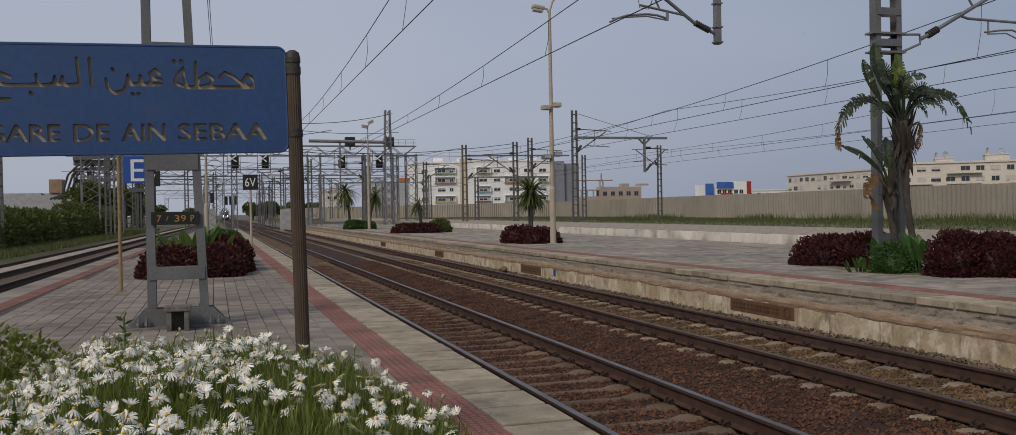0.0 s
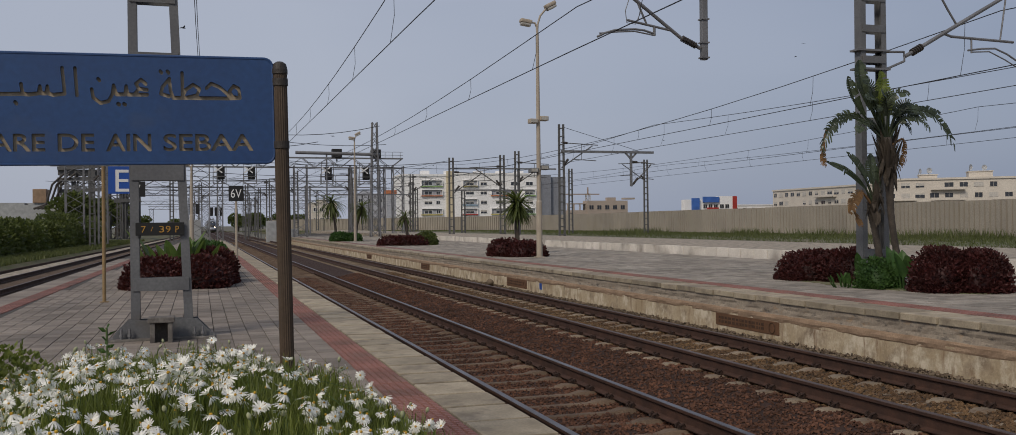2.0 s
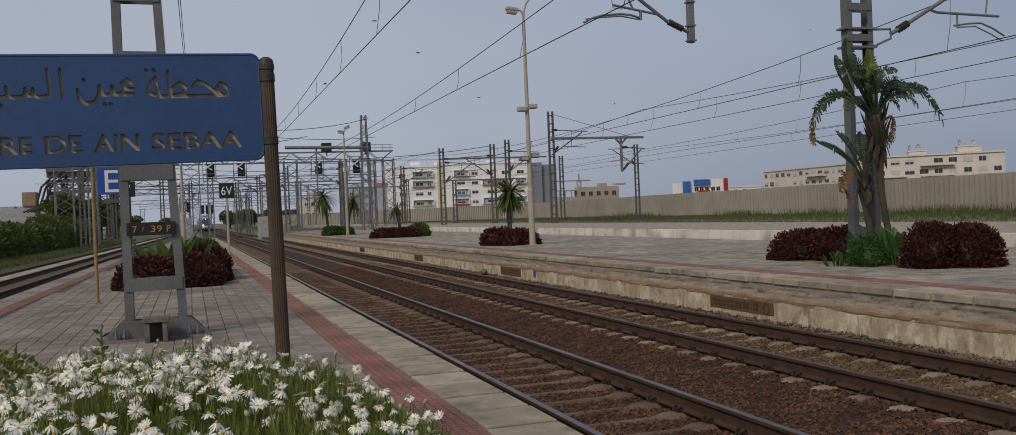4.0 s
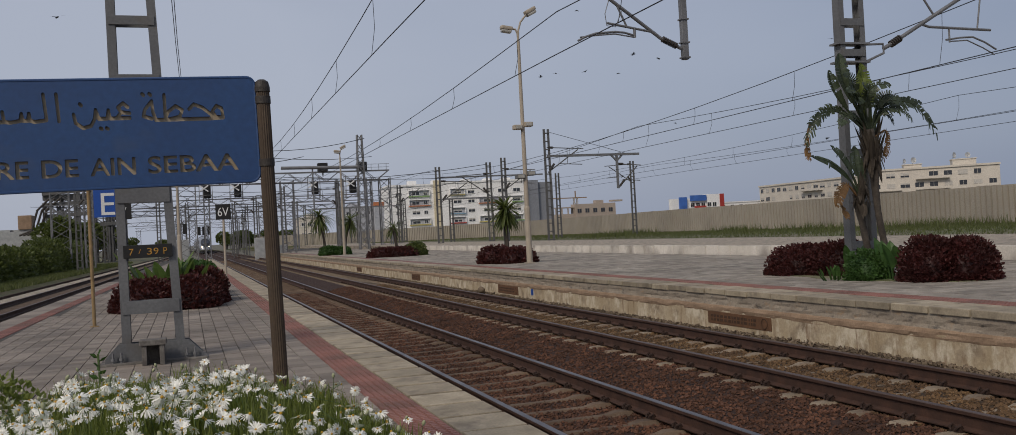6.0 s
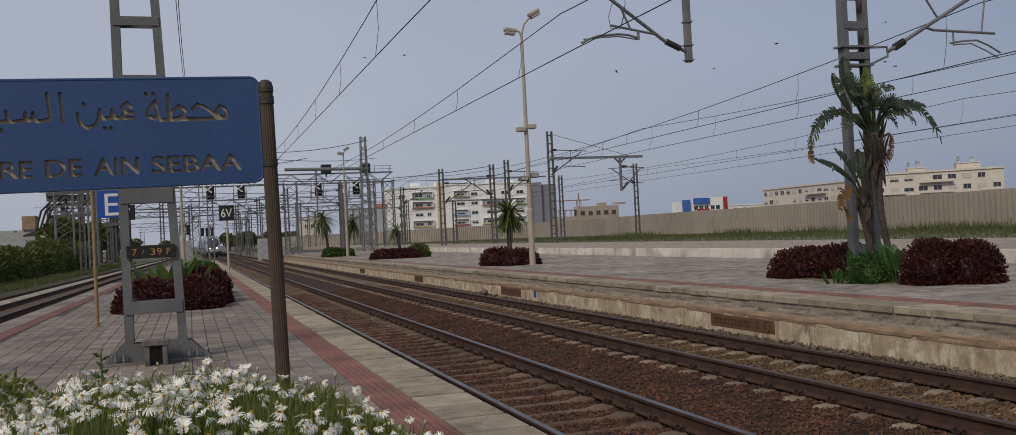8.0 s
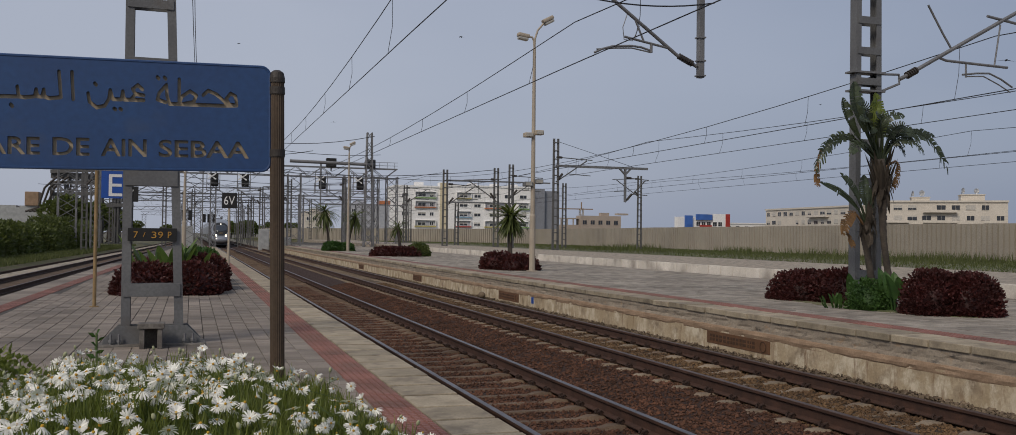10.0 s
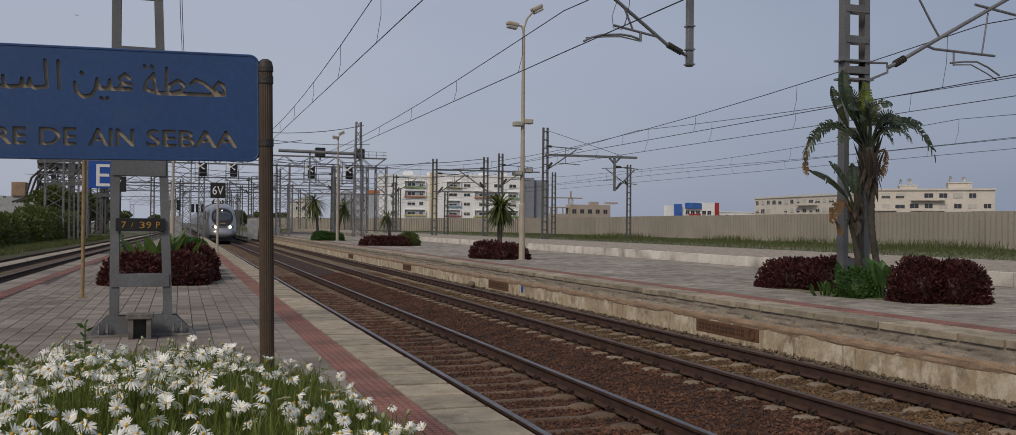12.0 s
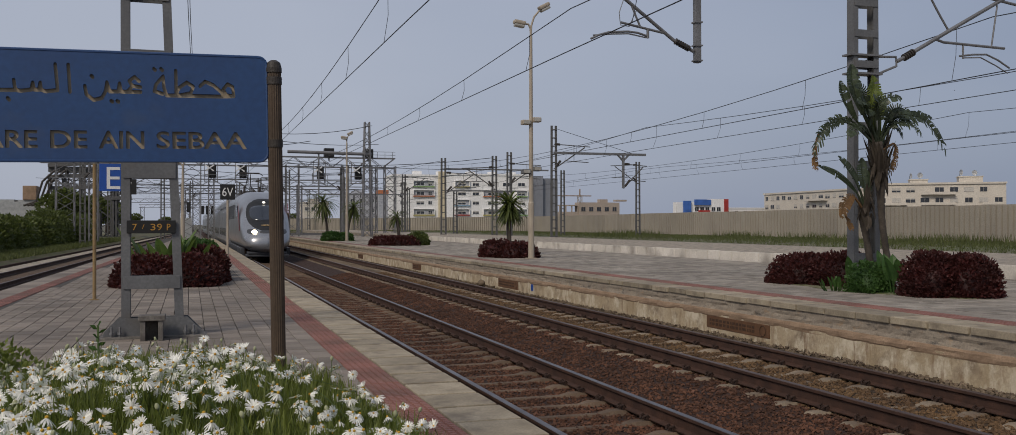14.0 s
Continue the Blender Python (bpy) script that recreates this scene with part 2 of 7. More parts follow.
M_BCREAM = mat("cream_yellow_render", (0.66, 0.58, 0.40), (0.6, 0.52, 0.36), rough=0.85, scale=0.2, fine=3.0, bump=0.1)
M_BGREYP = mat("pale_grey_render", (0.42, 0.43, 0.46), (0.38, 0.39, 0.42), rough=0.9, scale=0.2, fine=3.0, bump=0.1)
M_GREENB = mat("green_band", (0.30, 0.48, 0.18), rough=0.8, scale=0.5, bump=0)
M_BLUEP = mat("pale_blue_band", (0.28, 0.45, 0.60), rough=0.8, scale=0.5, bump=0)
M_BBROWN = mat("brown_render", (0.42, 0.35, 0.29), (0.36, 0.30, 0.25), rough=0.9, scale=0.2, fine=3.0, bump=0.1)
M_WIN = mat("dark_window_glass", (0.035, 0.04, 0.05), rough=0.15, scale=0.5, bump=0, spec=0.6)
M_SHUT = mat("pale_shutter", (0.55, 0.52, 0.47), rough=0.7, scale=3.0, bump=0.1)
M_ORANGE = mat("orange_band", (0.60, 0.22, 0.10), rough=0.8, scale=0.5, bump=0)
M_YEL = mat("yellow_band", (0.62, 0.52, 0.16), rough=0.8, scale=0.5, bump=0)
M_BLUEB = mat("blue_band", (0.06, 0.16, 0.50), rough=0.8, scale=0.5, bump=0)
M_REDB = mat("red_band", (0.45, 0.05, 0.04), rough=0.8, scale=0.5, bump=0)
M_SILVER = mat("silver_train_paint", (0.37, 0.375, 0.39), (0.33, 0.335, 0.35), rough=0.32, metal=0.7, scale=0.8, fine=15.0, bump=0.02, spec=0.5, stain=(0.30, 0.29, 0.28), stain_scale=0.7, stain_at=(0.6, 0.9), local=True)
M_TRDARK = mat("train_dark_grey", (0.06, 0.062, 0.068), rough=0.5, scale=2.0, bump=0.05, local=True)
M_TRGLASS = mat("train_glass", (0.025, 0.03, 0.04), rough=0.08, scale=2.0, bump=0, spec=0.7, local=True)
M_TRRED = mat("train_red_stripe", (0.35, 0.03, 0.04), rough=0.4, scale=2.0, bump=0)
M_GOLD = mat("gold_emblem", (0.55, 0.38, 0.18), rough=0.4, scale=2.0, bump=0)
M_LIGHT = glow("headlight_glow", (1.0, 0.82, 0.52), 16.0)
M_LIGHTW = glow("marker_glow", (1.0, 0.92, 0.78), 5.0)
M_REDLEAF = leaf_mat("dark_red_leaf", (0.082, 0.020, 0.019), (0.040, 0.013, 0.012))
M_GRNLEAF = leaf_mat("green_leaf", (0.055, 0.11, 0.025), (0.03, 0.07, 0.018))
M_HEDGE = leaf_mat("hedge_leaf", (0.115, 0.135, 0.036), (0.048, 0.066, 0.022))
M_DAISYLEAF = leaf_mat("daisy_foliage", (0.175, 0.20, 0.045), (0.088, 0.112, 0.024), trans=0.3)
# darker copy of the daisy green: shade between the leaves is in its colour
M_SHADE_LEAF = leaf_mat("shaded_inner_foliage", (0.05, 0.07, 0.02), (0.03, 0.045, 0.014), trans=0.1)
M_GRASS = leaf_mat("grass", (0.11, 0.122, 0.04), (0.062, 0.076, 0.026))
M_YARD = mat("grassy_dirt", (0.085, 0.105, 0.034), (0.15, 0.13, 0.085), rough=0.95, scale=0.35, fine=9.0, bump=0.6, dist=0.04)
M_BANANA = leaf_mat("banana_leaf", (0.070, 0.088, 0.050), (0.036, 0.048, 0.028), rough=0.36, trans=0.18)
M_LIME = leaf_mat("young_leaf", (0.17, 0.20, 0.04), (0.10, 0.13, 0.028), rough=0.4)
M_YOUNG = leaf_mat("fresh_broad_leaf", (0.12, 0.17, 0.045), (0.065, 0.105, 0.03), rough=0.4)
M_DRYLEAF = leaf_mat("dry_leaf", (0.22, 0.12, 0.05), (0.12, 0.07, 0.035), rough=0.8)
M_TRUNK = mat("fibrous_trunk", (0.09, 0.074, 0.06), (0.048, 0.04, 0.033), rough=0.95, scale=6.0, fine=35.0, bump=0.6)
M_PETAL = leaf_mat("white_petal", (0.79, 0.78, 0.75), (0.72, 0.70, 0.66), rough=0.6, trans=0.2)
M_DISC = mat("yellow_disc", (0.62, 0.40, 0.04), (0.48, 0.27, 0.03), rough=0.85, scale=60.0, fine=300.0)
M_BUD = mat("pale_bud", (0.42, 0.42, 0.26), (0.30, 0.32, 0.18), rough=0.7, scale=20.0)
M_STEM = mat("green_stem", (0.09, 0.14, 0.04), rough=0.6, scale=8.0)
M_PARCH = mat("pale_metal_cabinet", (0.42, 0.43, 0.43), rough=0.6, scale=2.0, bump=0.05)
M_TARP = mat("rusty_tank_paint", (0.34, 0.23, 0.15), rough=0.8, scale=2.0)


# ---- mesh helpers ----
def part(name, bm, material, parent=None, label="", smooth=False):
    """Links a bmesh as one mesh object under a thing or part."""
    me = bpy.data.meshes.new(name)
    bm.to_mesh(me)
    bm.free()
    for m in (material if isinstance(material, (list, tuple)) else [material]):
        me.materials.append(m)
    if smooth:
        for p in me.polygons:
            p.use_smooth = True
    ob = new(name, me)
    if parent:
        ob.parent = parent
    if label:
        ob["label"] = label
    return ob


def piece(name, me, parent, m):
    ob = new(name, me)
    ob.parent = parent
    ob.matrix_basis = m
    return ob


def mesh_of(bm, name, *materials, smooth=False):
    me = bpy.data.meshes.new(name)
    bm.to_mesh(me)
    bm.free()
    for m in materials:
        me.materials.append(m)
    if smooth:
        for p in me.polygons:
            p.use_smooth = True
    return me


def empty(name, label, category, group="", kind="", at=None):
    ob = new(name)
    ob.empty_display_size = 0.2
    if at is not None:
        ob.matrix_basis = at
    return tagged(ob, label, category, group, kind)


def box(bm, x0, x1, y0, y1, z0, z1, bevel=0.0, mi=0, m=None):
    vs = [bm.verts.new((x, y, z)) for x in (x0, x1) for y in (y0, y1) for z in (z0, z1)]
    if m is not None:
        for v in vs:
            v.co = m @ v.co
    fs = [bm.faces.new([vs[i] for i in q]) for q in ((0, 1, 3, 2), (4, 6, 7, 5), (0, 4, 5, 1), (2, 3, 7, 6), (0, 2, 6, 4), (1, 5, 7, 3))]
    for f_ in fs:
        f_.material_index = mi
    if bevel:
        bmesh.ops.bevel(bm, geom=list({e for f_ in fs for e in f_.edges}), offset=bevel, segments=2, affect="EDGES", profile=0.6, material=-1)
    return vs


def bar(bm, a, b, w, h, mi=0):
    """A square beam from a to b."""
    a, b = Vector(a), Vector(b)
    d = b - a
    q = d.to_track_quat("Y", "Z").to_matrix().to_4x4()
    box(bm, -w / 2, w / 2, 0, d.length, -h / 2, h / 2, mi=mi, m=Matrix.Translation(a) @ q)


def tube(bm, pts, r, seg=8, cap=True, mi=0):
    """A round tube along pts; r is one radius or one a point."""
    pts = [Vector(p) for p in pts]
    rs = r if isinstance(r, (list, tuple)) else [r] * len(pts)
    rings = []
    for i, p in enumerate(pts):
        d = (pts[min(i + 1, len(pts) - 1)] - pts[max(i - 1, 0)]).normalized()
        u = d.cross(Vector((0.31, 0.95, 0.02)) if abs(d.y) < 0.9 else Vector((1, 0, 0))).normalized()
        v = d.cross(u)
        rings.append([bm.verts.new(p + (u * math.cos(2 * math.pi * k / seg) + v * math.sin(2 * math.pi * k / seg)) * rs[i]) for k in range(seg)])
    for a, b in zip(rings, rings[1:]):
        for k in range(seg):
            f_ = bm.faces.new((a[k], a[(k + 1) % seg], b[(k + 1) % seg], b[k]))
            f_.material_index = mi
    if cap and seg > 2:
        bm.faces.new(rings[0][::-1]).material_index = mi
        bm.faces.new(rings[-1]).material_index = mi
    return rings


def extrude_profile(bm, prof, y0, y1, mi_of=None, shift=None):
    """A closed profile in x, z pulled along y; shift(y) gives a sideways offset."""
    ys = [y0, y1] if shift is None else list(np.linspace(y0, y1, 30))
    rings = [[bm.verts.new((x + (shift(y) if shift else 0), y, z)) for x, z in prof] for y in ys]
    n = len(prof)
    for a, b in zip(rings, rings[1:]):
        for k in range(n):
            f_ = bm.faces.new((a[k], a[(k + 1) % n], b[(k + 1) % n], b[k]))
            if mi_of:
                f_.material_index = mi_of(k)
    bm.faces.new(rings[0])
    bm.faces.new(rings[-1][::-1])


def lattice(bm, base, h, w0, w1, depth0, depth1, step, leg=0.09, brace=0.05, up=None):
    """A four-legged lattice mast with lacing, tapering from base."""
    bx, by, bz = base
    corners = lambda z: [(bx + sx * (w0 + (w1 - w0) * z / h) / 2, by + sy * (depth0 + (depth1 - depth0) * z / h) / 2, bz + z) for sx, sy in ((-1, -1), (1, -1), (1, 1), (-1, 1))]
    a, b = corners(0), corners(h)
    for p, q in zip(a, b):
        bar(bm, p, q, leg, leg)
    n = max(2, round(h / step))
    for i in range(n):
        c, d = corners(h * i / n), corners(h * (i + 1) / n)
        for k in range(4):
            s, t_ = (k, (k + 1) % 4) if i % 2 else ((k + 1) % 4, k)
            bar(bm, c[s], d[t_], brace, brace)


def text_mesh(s, size, depth=0.0, align="CENTER", bold=0.0):
    cu = bpy.data.curves.new("lettering", "FONT")
    cu.body, cu.size, cu.extrude, cu.align_x, cu.resolution_u, cu.offset = s, size, depth, align, 4, bold
    ob = bpy.data.objects.new("lettering", cu)
    scene.collection.objects.link(ob)
    dg = bpy.context.evaluated_depsgraph_get()
    me = bpy.data.meshes.new_from_object(ob.evaluated_get(dg))
    bpy.data.objects.remove(ob)
    return me


def lettering(s, x, y, z, width, height, material, parent, name="letters", label="", depth=0.003):
    """Text facing -y, fitted into width x height with its left bottom corner at x, z."""
    me = text_mesh(s, 1.0, 0.0, "LEFT")
    co = np.array([v.co for v in me.vertices])
    lo, hi = co.min(0), co.max(0)
    for v in me.vertices:
        v.co = (x + (v.co.x - lo[0]) / (hi[0] - lo[0]) * width, y, z + (v.co.y - lo[1]) / (hi[1] - lo[1]) * height)
    me.materials.clear()
    me.materials.append(material)
    ob = new(name, me)
    if depth:
        so = ob.modifiers.new("thick", "SOLIDIFY")
        so.thickness, so.offset = depth, 0
    ob.parent = parent
    if label:
        ob["label"] = label
    return ob


def cloud_of_leaves(bm, center, radii, n, size, rng, squash=2.6, flat=0.0, mi=0, shape=None):
    """Many small folded leaves spread over a rounded, uneven mound."""
    cx, cy, cz = center
    for _ in range(n):
        u, v = rng.uniform(0, 2 * math.pi), rng.uniform(-0.25, 1)
        s = math.sqrt(max(0, 1 - v * v))
        k = rng.uniform(0.78, 1.04)
        ax, ay, az = math.cos(u) * s, math.sin(u) * s, v
        e = 1 / (abs(ax) ** squash + abs(ay) ** squash + abs(az) ** squash) ** (1 / squash)
        p = Vector((cx + ax * e * radii[0] * k, cy + ay * e * radii[1] * k, cz + az * e * radii[2] * k))
        p += Vector(noise.noise_vector(p * 2.2)) * 0.10 * max(radii) * 0.5
        if p.z < cz - radii[2] * 0.05 and flat:
            p.z = cz + rng.uniform(0, 0.1)
        d = Vector((ax + rng.uniform(-0.8, 0.8), ay + rng.uniform(-0.8, 0.8), az + rng.uniform(-0.4, 0.9))).normalized()
        leaf(bm, p, d, size * rng.uniform(0.6, 1.3), size * rng.uniform(0.3, 0.5), rng, mi)


def leaf(bm, p, d, length, width, rng, mi=0):
    u = d.cross(Vector((rng.uniform(-1, 1), rng.uniform(-1, 1), rng.uniform(-1, 1)))).normalized()
    n_ = d.cross(u)
    a, b = p, p + d * length
    m = p + d * length * 0.45 - n_ * width * 0.25
    vs = [bm.verts.new(q) for q in (a, m + u * width + n_ * width * 0.35, b, m - u * width + n_ * width * 0.35, m)]
    for f_ in (bm.faces.new((vs[0], vs[1], vs[4])), bm.faces.new((vs[1], vs[2], vs[4])), bm.faces.new((vs[2], vs[3], vs[4])), bm.faces.new((vs[3], vs[0], vs[4]))):
        f_.material_index = mi


def raw_mesh(name, verts, faces, *materials):
    me = bpy.data.meshes.new(name)
    me.from_pydata(verts, [], faces)
    for m in materials:
        me.materials.append(m)
    return me


def many_boxes(name, boxes, material, inset=0.0):
    """One mesh of open-bottomed blocks (x0, x1, y0, y1, z0, z1)."""
    vs, fs = [], []
    for x0, x1, y0, y1, z0, z1 in boxes:
        k = len(vs)
        vs += [(x0, y0, z0), (x1, y0, z0), (x1, y1, z0), (x0, y1, z0), (x0 + inset, y0 + inset, z1), (x1 - inset, y0 + inset, z1), (x1 - inset, y1 - inset, z1), (x0 + inset, y1 - inset, z1)]
        fs += [(k + 4, k + 5, k + 6, k + 7), (k, k + 1, k + 5, k + 4), (k + 1, k + 2, k + 6, k + 5), (k + 2, k + 3, k + 7, k + 6), (k + 3, k, k + 4, k + 7)]
    return raw_mesh(name, vs, fs, material)


def stones(name, places, size, rng, material):
    """Loose broken stones as one mesh: skewed eight-cornered lumps."""
    base = np.array([(-1, -1, -1), (1, -1, -1), (1, 1, -1), (-1, 1, -1), (-1, -1, 1), (1, -1, 1), (1, 1, 1), (-1, 1, 1)], float)
    quads = np.array(((4, 5, 6, 7), (0, 1, 5, 4), (1, 2, 6, 5), (2, 3, 7, 6), (3, 0, 4, 7)))
    g = np.random.default_rng(rng.randrange(10 ** 6))
    n = len(places)
    dims = np.stack([g.uniform(0.6, 1, n), g.uniform(0.45, 0.8, n), g.uniform(0.35, 0.7, n)], 1) * (size * 0.5 * g.uniform(0.55, 1.35, n))[:, None]
    c = base[None] * dims[:, None] * g.uniform(0.55, 1.0, (n, 8, 1))
    for ax, lim in ((0, 0.7), (1, 0.7), (2, 3.15)):
        a = g.uniform(-lim, lim, n)
        i, j = (ax + 1) % 3, (ax + 2) % 3
        ca, sa = np.cos(a)[:, None], np.sin(a)[:, None]
        ci, cj = c[..., i] * ca - c[..., j] * sa, c[..., i] * sa + c[..., j] * ca
        c[..., i], c[..., j] = ci, cj
    c = c + np.array(places)[:, None]
    fs = (quads[None] + (np.arange(n) * 8)[:, None, None]).reshape(-1, 4)
    return raw_mesh(name, c.reshape(-1, 3).tolist(), fs.tolist(), material)


# ---- the place: ground, platforms, tracks ----
Z0, Z3, X0, X3 = 0.486, 0.705, 2.39, 8.957      # platform heights and edges
rng = random.Random(7)


def left_edge(y):
    return -4.07 + 0.021 * (y - 22.0)


def sheet(name, xs, ys, zf, material, label, category, fine=0.0, mi_of=None):
    vs = [(x, y, zf(x, y)) for y in ys for x in xs]
    n = len(xs)
    fs = [(j * n + i, j * n + i + 1, (j + 1) * n + i + 1, (j + 1) * n + i) for j in range(len(ys) - 1) for i in range(n - 1)]
    me = raw_mesh(name, vs, fs, *(material if isinstance(material, (list, tuple)) else [material]))
    if mi_of:
        for p in me.polygons:
            p.material_index = mi_of(p.center)
    return tagged(new(name, me), label, category, kind="structure")


sheet("ground", [-3000, -300, -60, -14, 0, 20, 60, 300, 3000], [-400, -40, 0, 60, 150, 400, 1200, 4000], lambda x, y: -0.45, M_GROUND, "bare earth reaching to the horizon", "ground")
# raised yard beyond the far platform, up to the boundary wall
bm = bmesh.new()
box(bm, 17.55, 140, -20, 330, -0.4, 0.74)
part("yard", bm, M_YARD)
tagged(bpy.data.objects["yard"], "weedy dirt yard behind the far platform", "ground", kind="structure")
bm = bmesh.new()
box(bm, 17.5, 24.5, -20, 160, 0.6, 1.0)
tagged(part("back_platform", bm, M_CONC), "worn grey concrete back platform", "platform", kind="structure")
bm = bmesh.new()
vs = [bm.verts.new((x, y, z)) for y, d in ((0, -1.45), (300, 6.9)) for x, z in ((-60, 0.3), (-9.6 + d, 0.22), (-8.75 + d, -0.05), (-8.7 + d, -0.4), (-60, -0.4))]
for k in range(5):
    bm.faces.new((vs[k], vs[(k + 1) % 5], vs[5 + (k + 1) % 5], vs[5 + k]))
bmesh.ops.recalc_face_normals(bm, faces=bm.faces)
tagged(part("verge", bm, M_YARD), "grassy verge beside the track", "ground", kind="structure")


def bed_z(x, y):
    if x < 5.35:
        z = -0.230
    elif x < 6.1:
        z = -0.230 + (x - 5.35) / 0.75 * 0.145
    elif x < 8.25:
        z = -0.085
    else:
        z = -0.085 + (x - 8.25) / 0.7 * 0.08
    k = (0.45 if x < 5.3 or 6.2 < x < 8.3 else 1) if y < 40 else 0.3
    return z + k * (0.022 * noise.noise((x * 9, y * 9, 0)) + 0.02 * noise.noise((x * 2, y * 2, 3)))


ys_bed = list(np.arange(-8, 2.5, 0.5)) + list(np.arange(2.5, 26, 0.07)) + list(np.arange(26, 60, 0.3)) + list(np.arange(60, 420, 10.0))
xs_bed = list(np.arange(2.2, 8.98, 0.07)) + [9.0]
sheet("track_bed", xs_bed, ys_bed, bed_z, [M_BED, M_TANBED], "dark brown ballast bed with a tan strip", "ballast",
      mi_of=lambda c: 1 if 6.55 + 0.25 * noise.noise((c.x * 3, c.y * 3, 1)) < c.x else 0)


def scatter(n, x0, x1, y0, y1, lift=0.012):
    out = []
    for _ in range(n):
        x, y = rng.uniform(x0, x1), y0 + (y1 - y0) * rng.random() ** 1.5
        out.append((x, y, bed_z(x, y) + lift))
    return out


for nm, pl, sz, m_, lab in (
        ("ballast", scatter(62000, 2.6, 6.75, 4.5, 40, 0.008), 0.046, M_BALLAST, "dark brown broken ballast stones"),
        ("ballast", scatter(24000, 6.45, 8.3, 6.0, 40, 0.008), 0.046, M_TAN, "tan broken ballast stones between rails"),
        ("gravel", scatter(7000, 8.15, 8.92, 6.0, 44, 0.02), 0.06, M_GREY_STONE, "grey brown stones along the platform wall")):
    tagged(new(nm, stones(nm, pl, sz, rng, m_)), lab, "ballast", kind="stuff")

RAIL = [(-0.075, -0.172), (0.075, -0.172), (0.075, -0.160), (0.012, -0.142), (0.009, -0.052), (0.036, -0.036), (0.036, -0.006), (0.028, 0.0),
        (-0.028, 0.0), (-0.036, -0.006), (-0.036, -0.036), (-0.009, -0.052), (-0.012, -0.142), (-0.075, -0.160)]


def sleeper_mesh(name, material, half=1.27):
    """Concrete sleeper: raised seats under the rails, lower narrow waist, chamfered edges."""
    bm = bmesh.new()
    e_ = half - 0.07
    secs = [(-half, -0.225, 0.13, 0.22), (-e_, -0.188, 0.14, 0.23), (-0.52, -0.180, 0.14, 0.23), (-0.38, -0.208, 0.09, 0.17), (0.38, -0.208, 0.09, 0.17), (0.52, -0.180, 0.14, 0.23), (e_, -0.188, 0.14, 0.23), (half, -0.225, 0.13, 0.22)]
    rings = []
    for x, zt, wt, wb in secs:
        rings.append([bm.verts.new(p) for p in ((x, -wb / 2, -0.38), (x, -wb / 2 + 0.005, zt - 0.05), (x, -wt / 2, zt), (x, wt / 2, zt), (x, wb / 2 - 0.005, zt - 0.05), (x, wb / 2, -0.38))])
    for a, b in zip(rings, rings[1:]):
        for k in range(5):
            bm.faces.new((a[k], a[k + 1], b[k + 1], b[k]))
    bm.faces.new(rings[0])
    bm.faces.new(rings[-1][::-1])
    bmesh.ops.recalc_face_normals(bm, faces=bm.faces)
    return mesh_of(bm, name, material)


def clip_mesh():
    """Spring clips with shoulders on both sides of one rail."""
    bm = bmesh.new()
    for s in (-1, 1):
        box(bm, s * 0.085 - 0.015, s * 0.085 + 0.015, -0.06, 0.06, -0.185, -0.135)
        for y in (-0.045, 0.045):
            tube(bm, [(s * 0.06, y, -0.150), (s * 0.085, y * 1.2, -0.118), (s * 0.125, y, -0.135), (s * 0.135, y * 0.5, -0.165)], 0.011, 5)
    return mesh_of(bm, "clip", M_CLIP)


CLIP = clip_mesh()


def track(name, label, at, y0, y1, phase, near, far, sl_mat, head, half=1.27):
    t = empty(name, label, "railway track", kind="structure", at=at)
    for s in (-1, 1):
        bm = bmesh.new()
        extrude_profile(bm, RAIL, y0, y1, lambda k: 1 if k in (6, 7, 8) else 0)
        bmesh.ops.translate(bm, verts=bm.verts, vec=(s * 0.7535, 0, 0))
        bmesh.ops.recalc_face_normals(bm, faces=bm.faces)
        part("rail", bm, [M_RUST, head], t, "rusty steel rail with a worn head")
    me = sleeper_mesh("sleeper", sl_mat, half)
    y = phase % 0.6 + 0.6 * math.ceil(near / 0.6)
    rest = []
    while y < far:
        if y < near + (38 if near > 0 else 0):
            sl = piece("sleeper", me, t, pose(0, y, rng.uniform(-0.006, 0.004), 0, 0, rng.uniform(-0.5, 0.5)))
            for s in (-1, 1):
                piece("clip", CLIP, sl, pose(s * 0.7535, 0, 0))
        else:
            rest.append((-half, half, y - 0.09, y + 0.09, -0.34, -0.20))
        y += 0.6
    if rest:
        ob = new("sleepers", many_boxes("sleepers", rest, sl_mat, 0.03))
        ob.parent = t
        tagged(ob, kind="stuff")
    return t


track("railway_track_1", "straight track with concrete sleepers and worn rails", pose(4.05, 0, 0), -6, 420, 12.4944, 4.2, 130, M_SLEEPER, M_STEEL)
track("railway_track_2", "straight track with half-buried pale sleepers", pose(7.305, 0, 0.1324), -6, 420, 11.1295, 5.4, 130, M_SLEEPER2, M_DULL, 1.08)
track("railway_track_3", "rusty side track beyond the near platform", pose(-7.75, 0, 0.0, 0, 0, -1.6), -6, 400, 0, 0, 60, M_SLEEPER, M_DULL)
bm = bmesh.new()
box(bm, -10.2, -3.2, -10, 60, -0.42, -0.19)
box(bm, -10.2, -1.6, 60, 400, -0.42, -0.192)
tagged(part("side_bed", bm, M_SIDEBED), "brown ballast bed of the side track", "ballast", kind="structure")

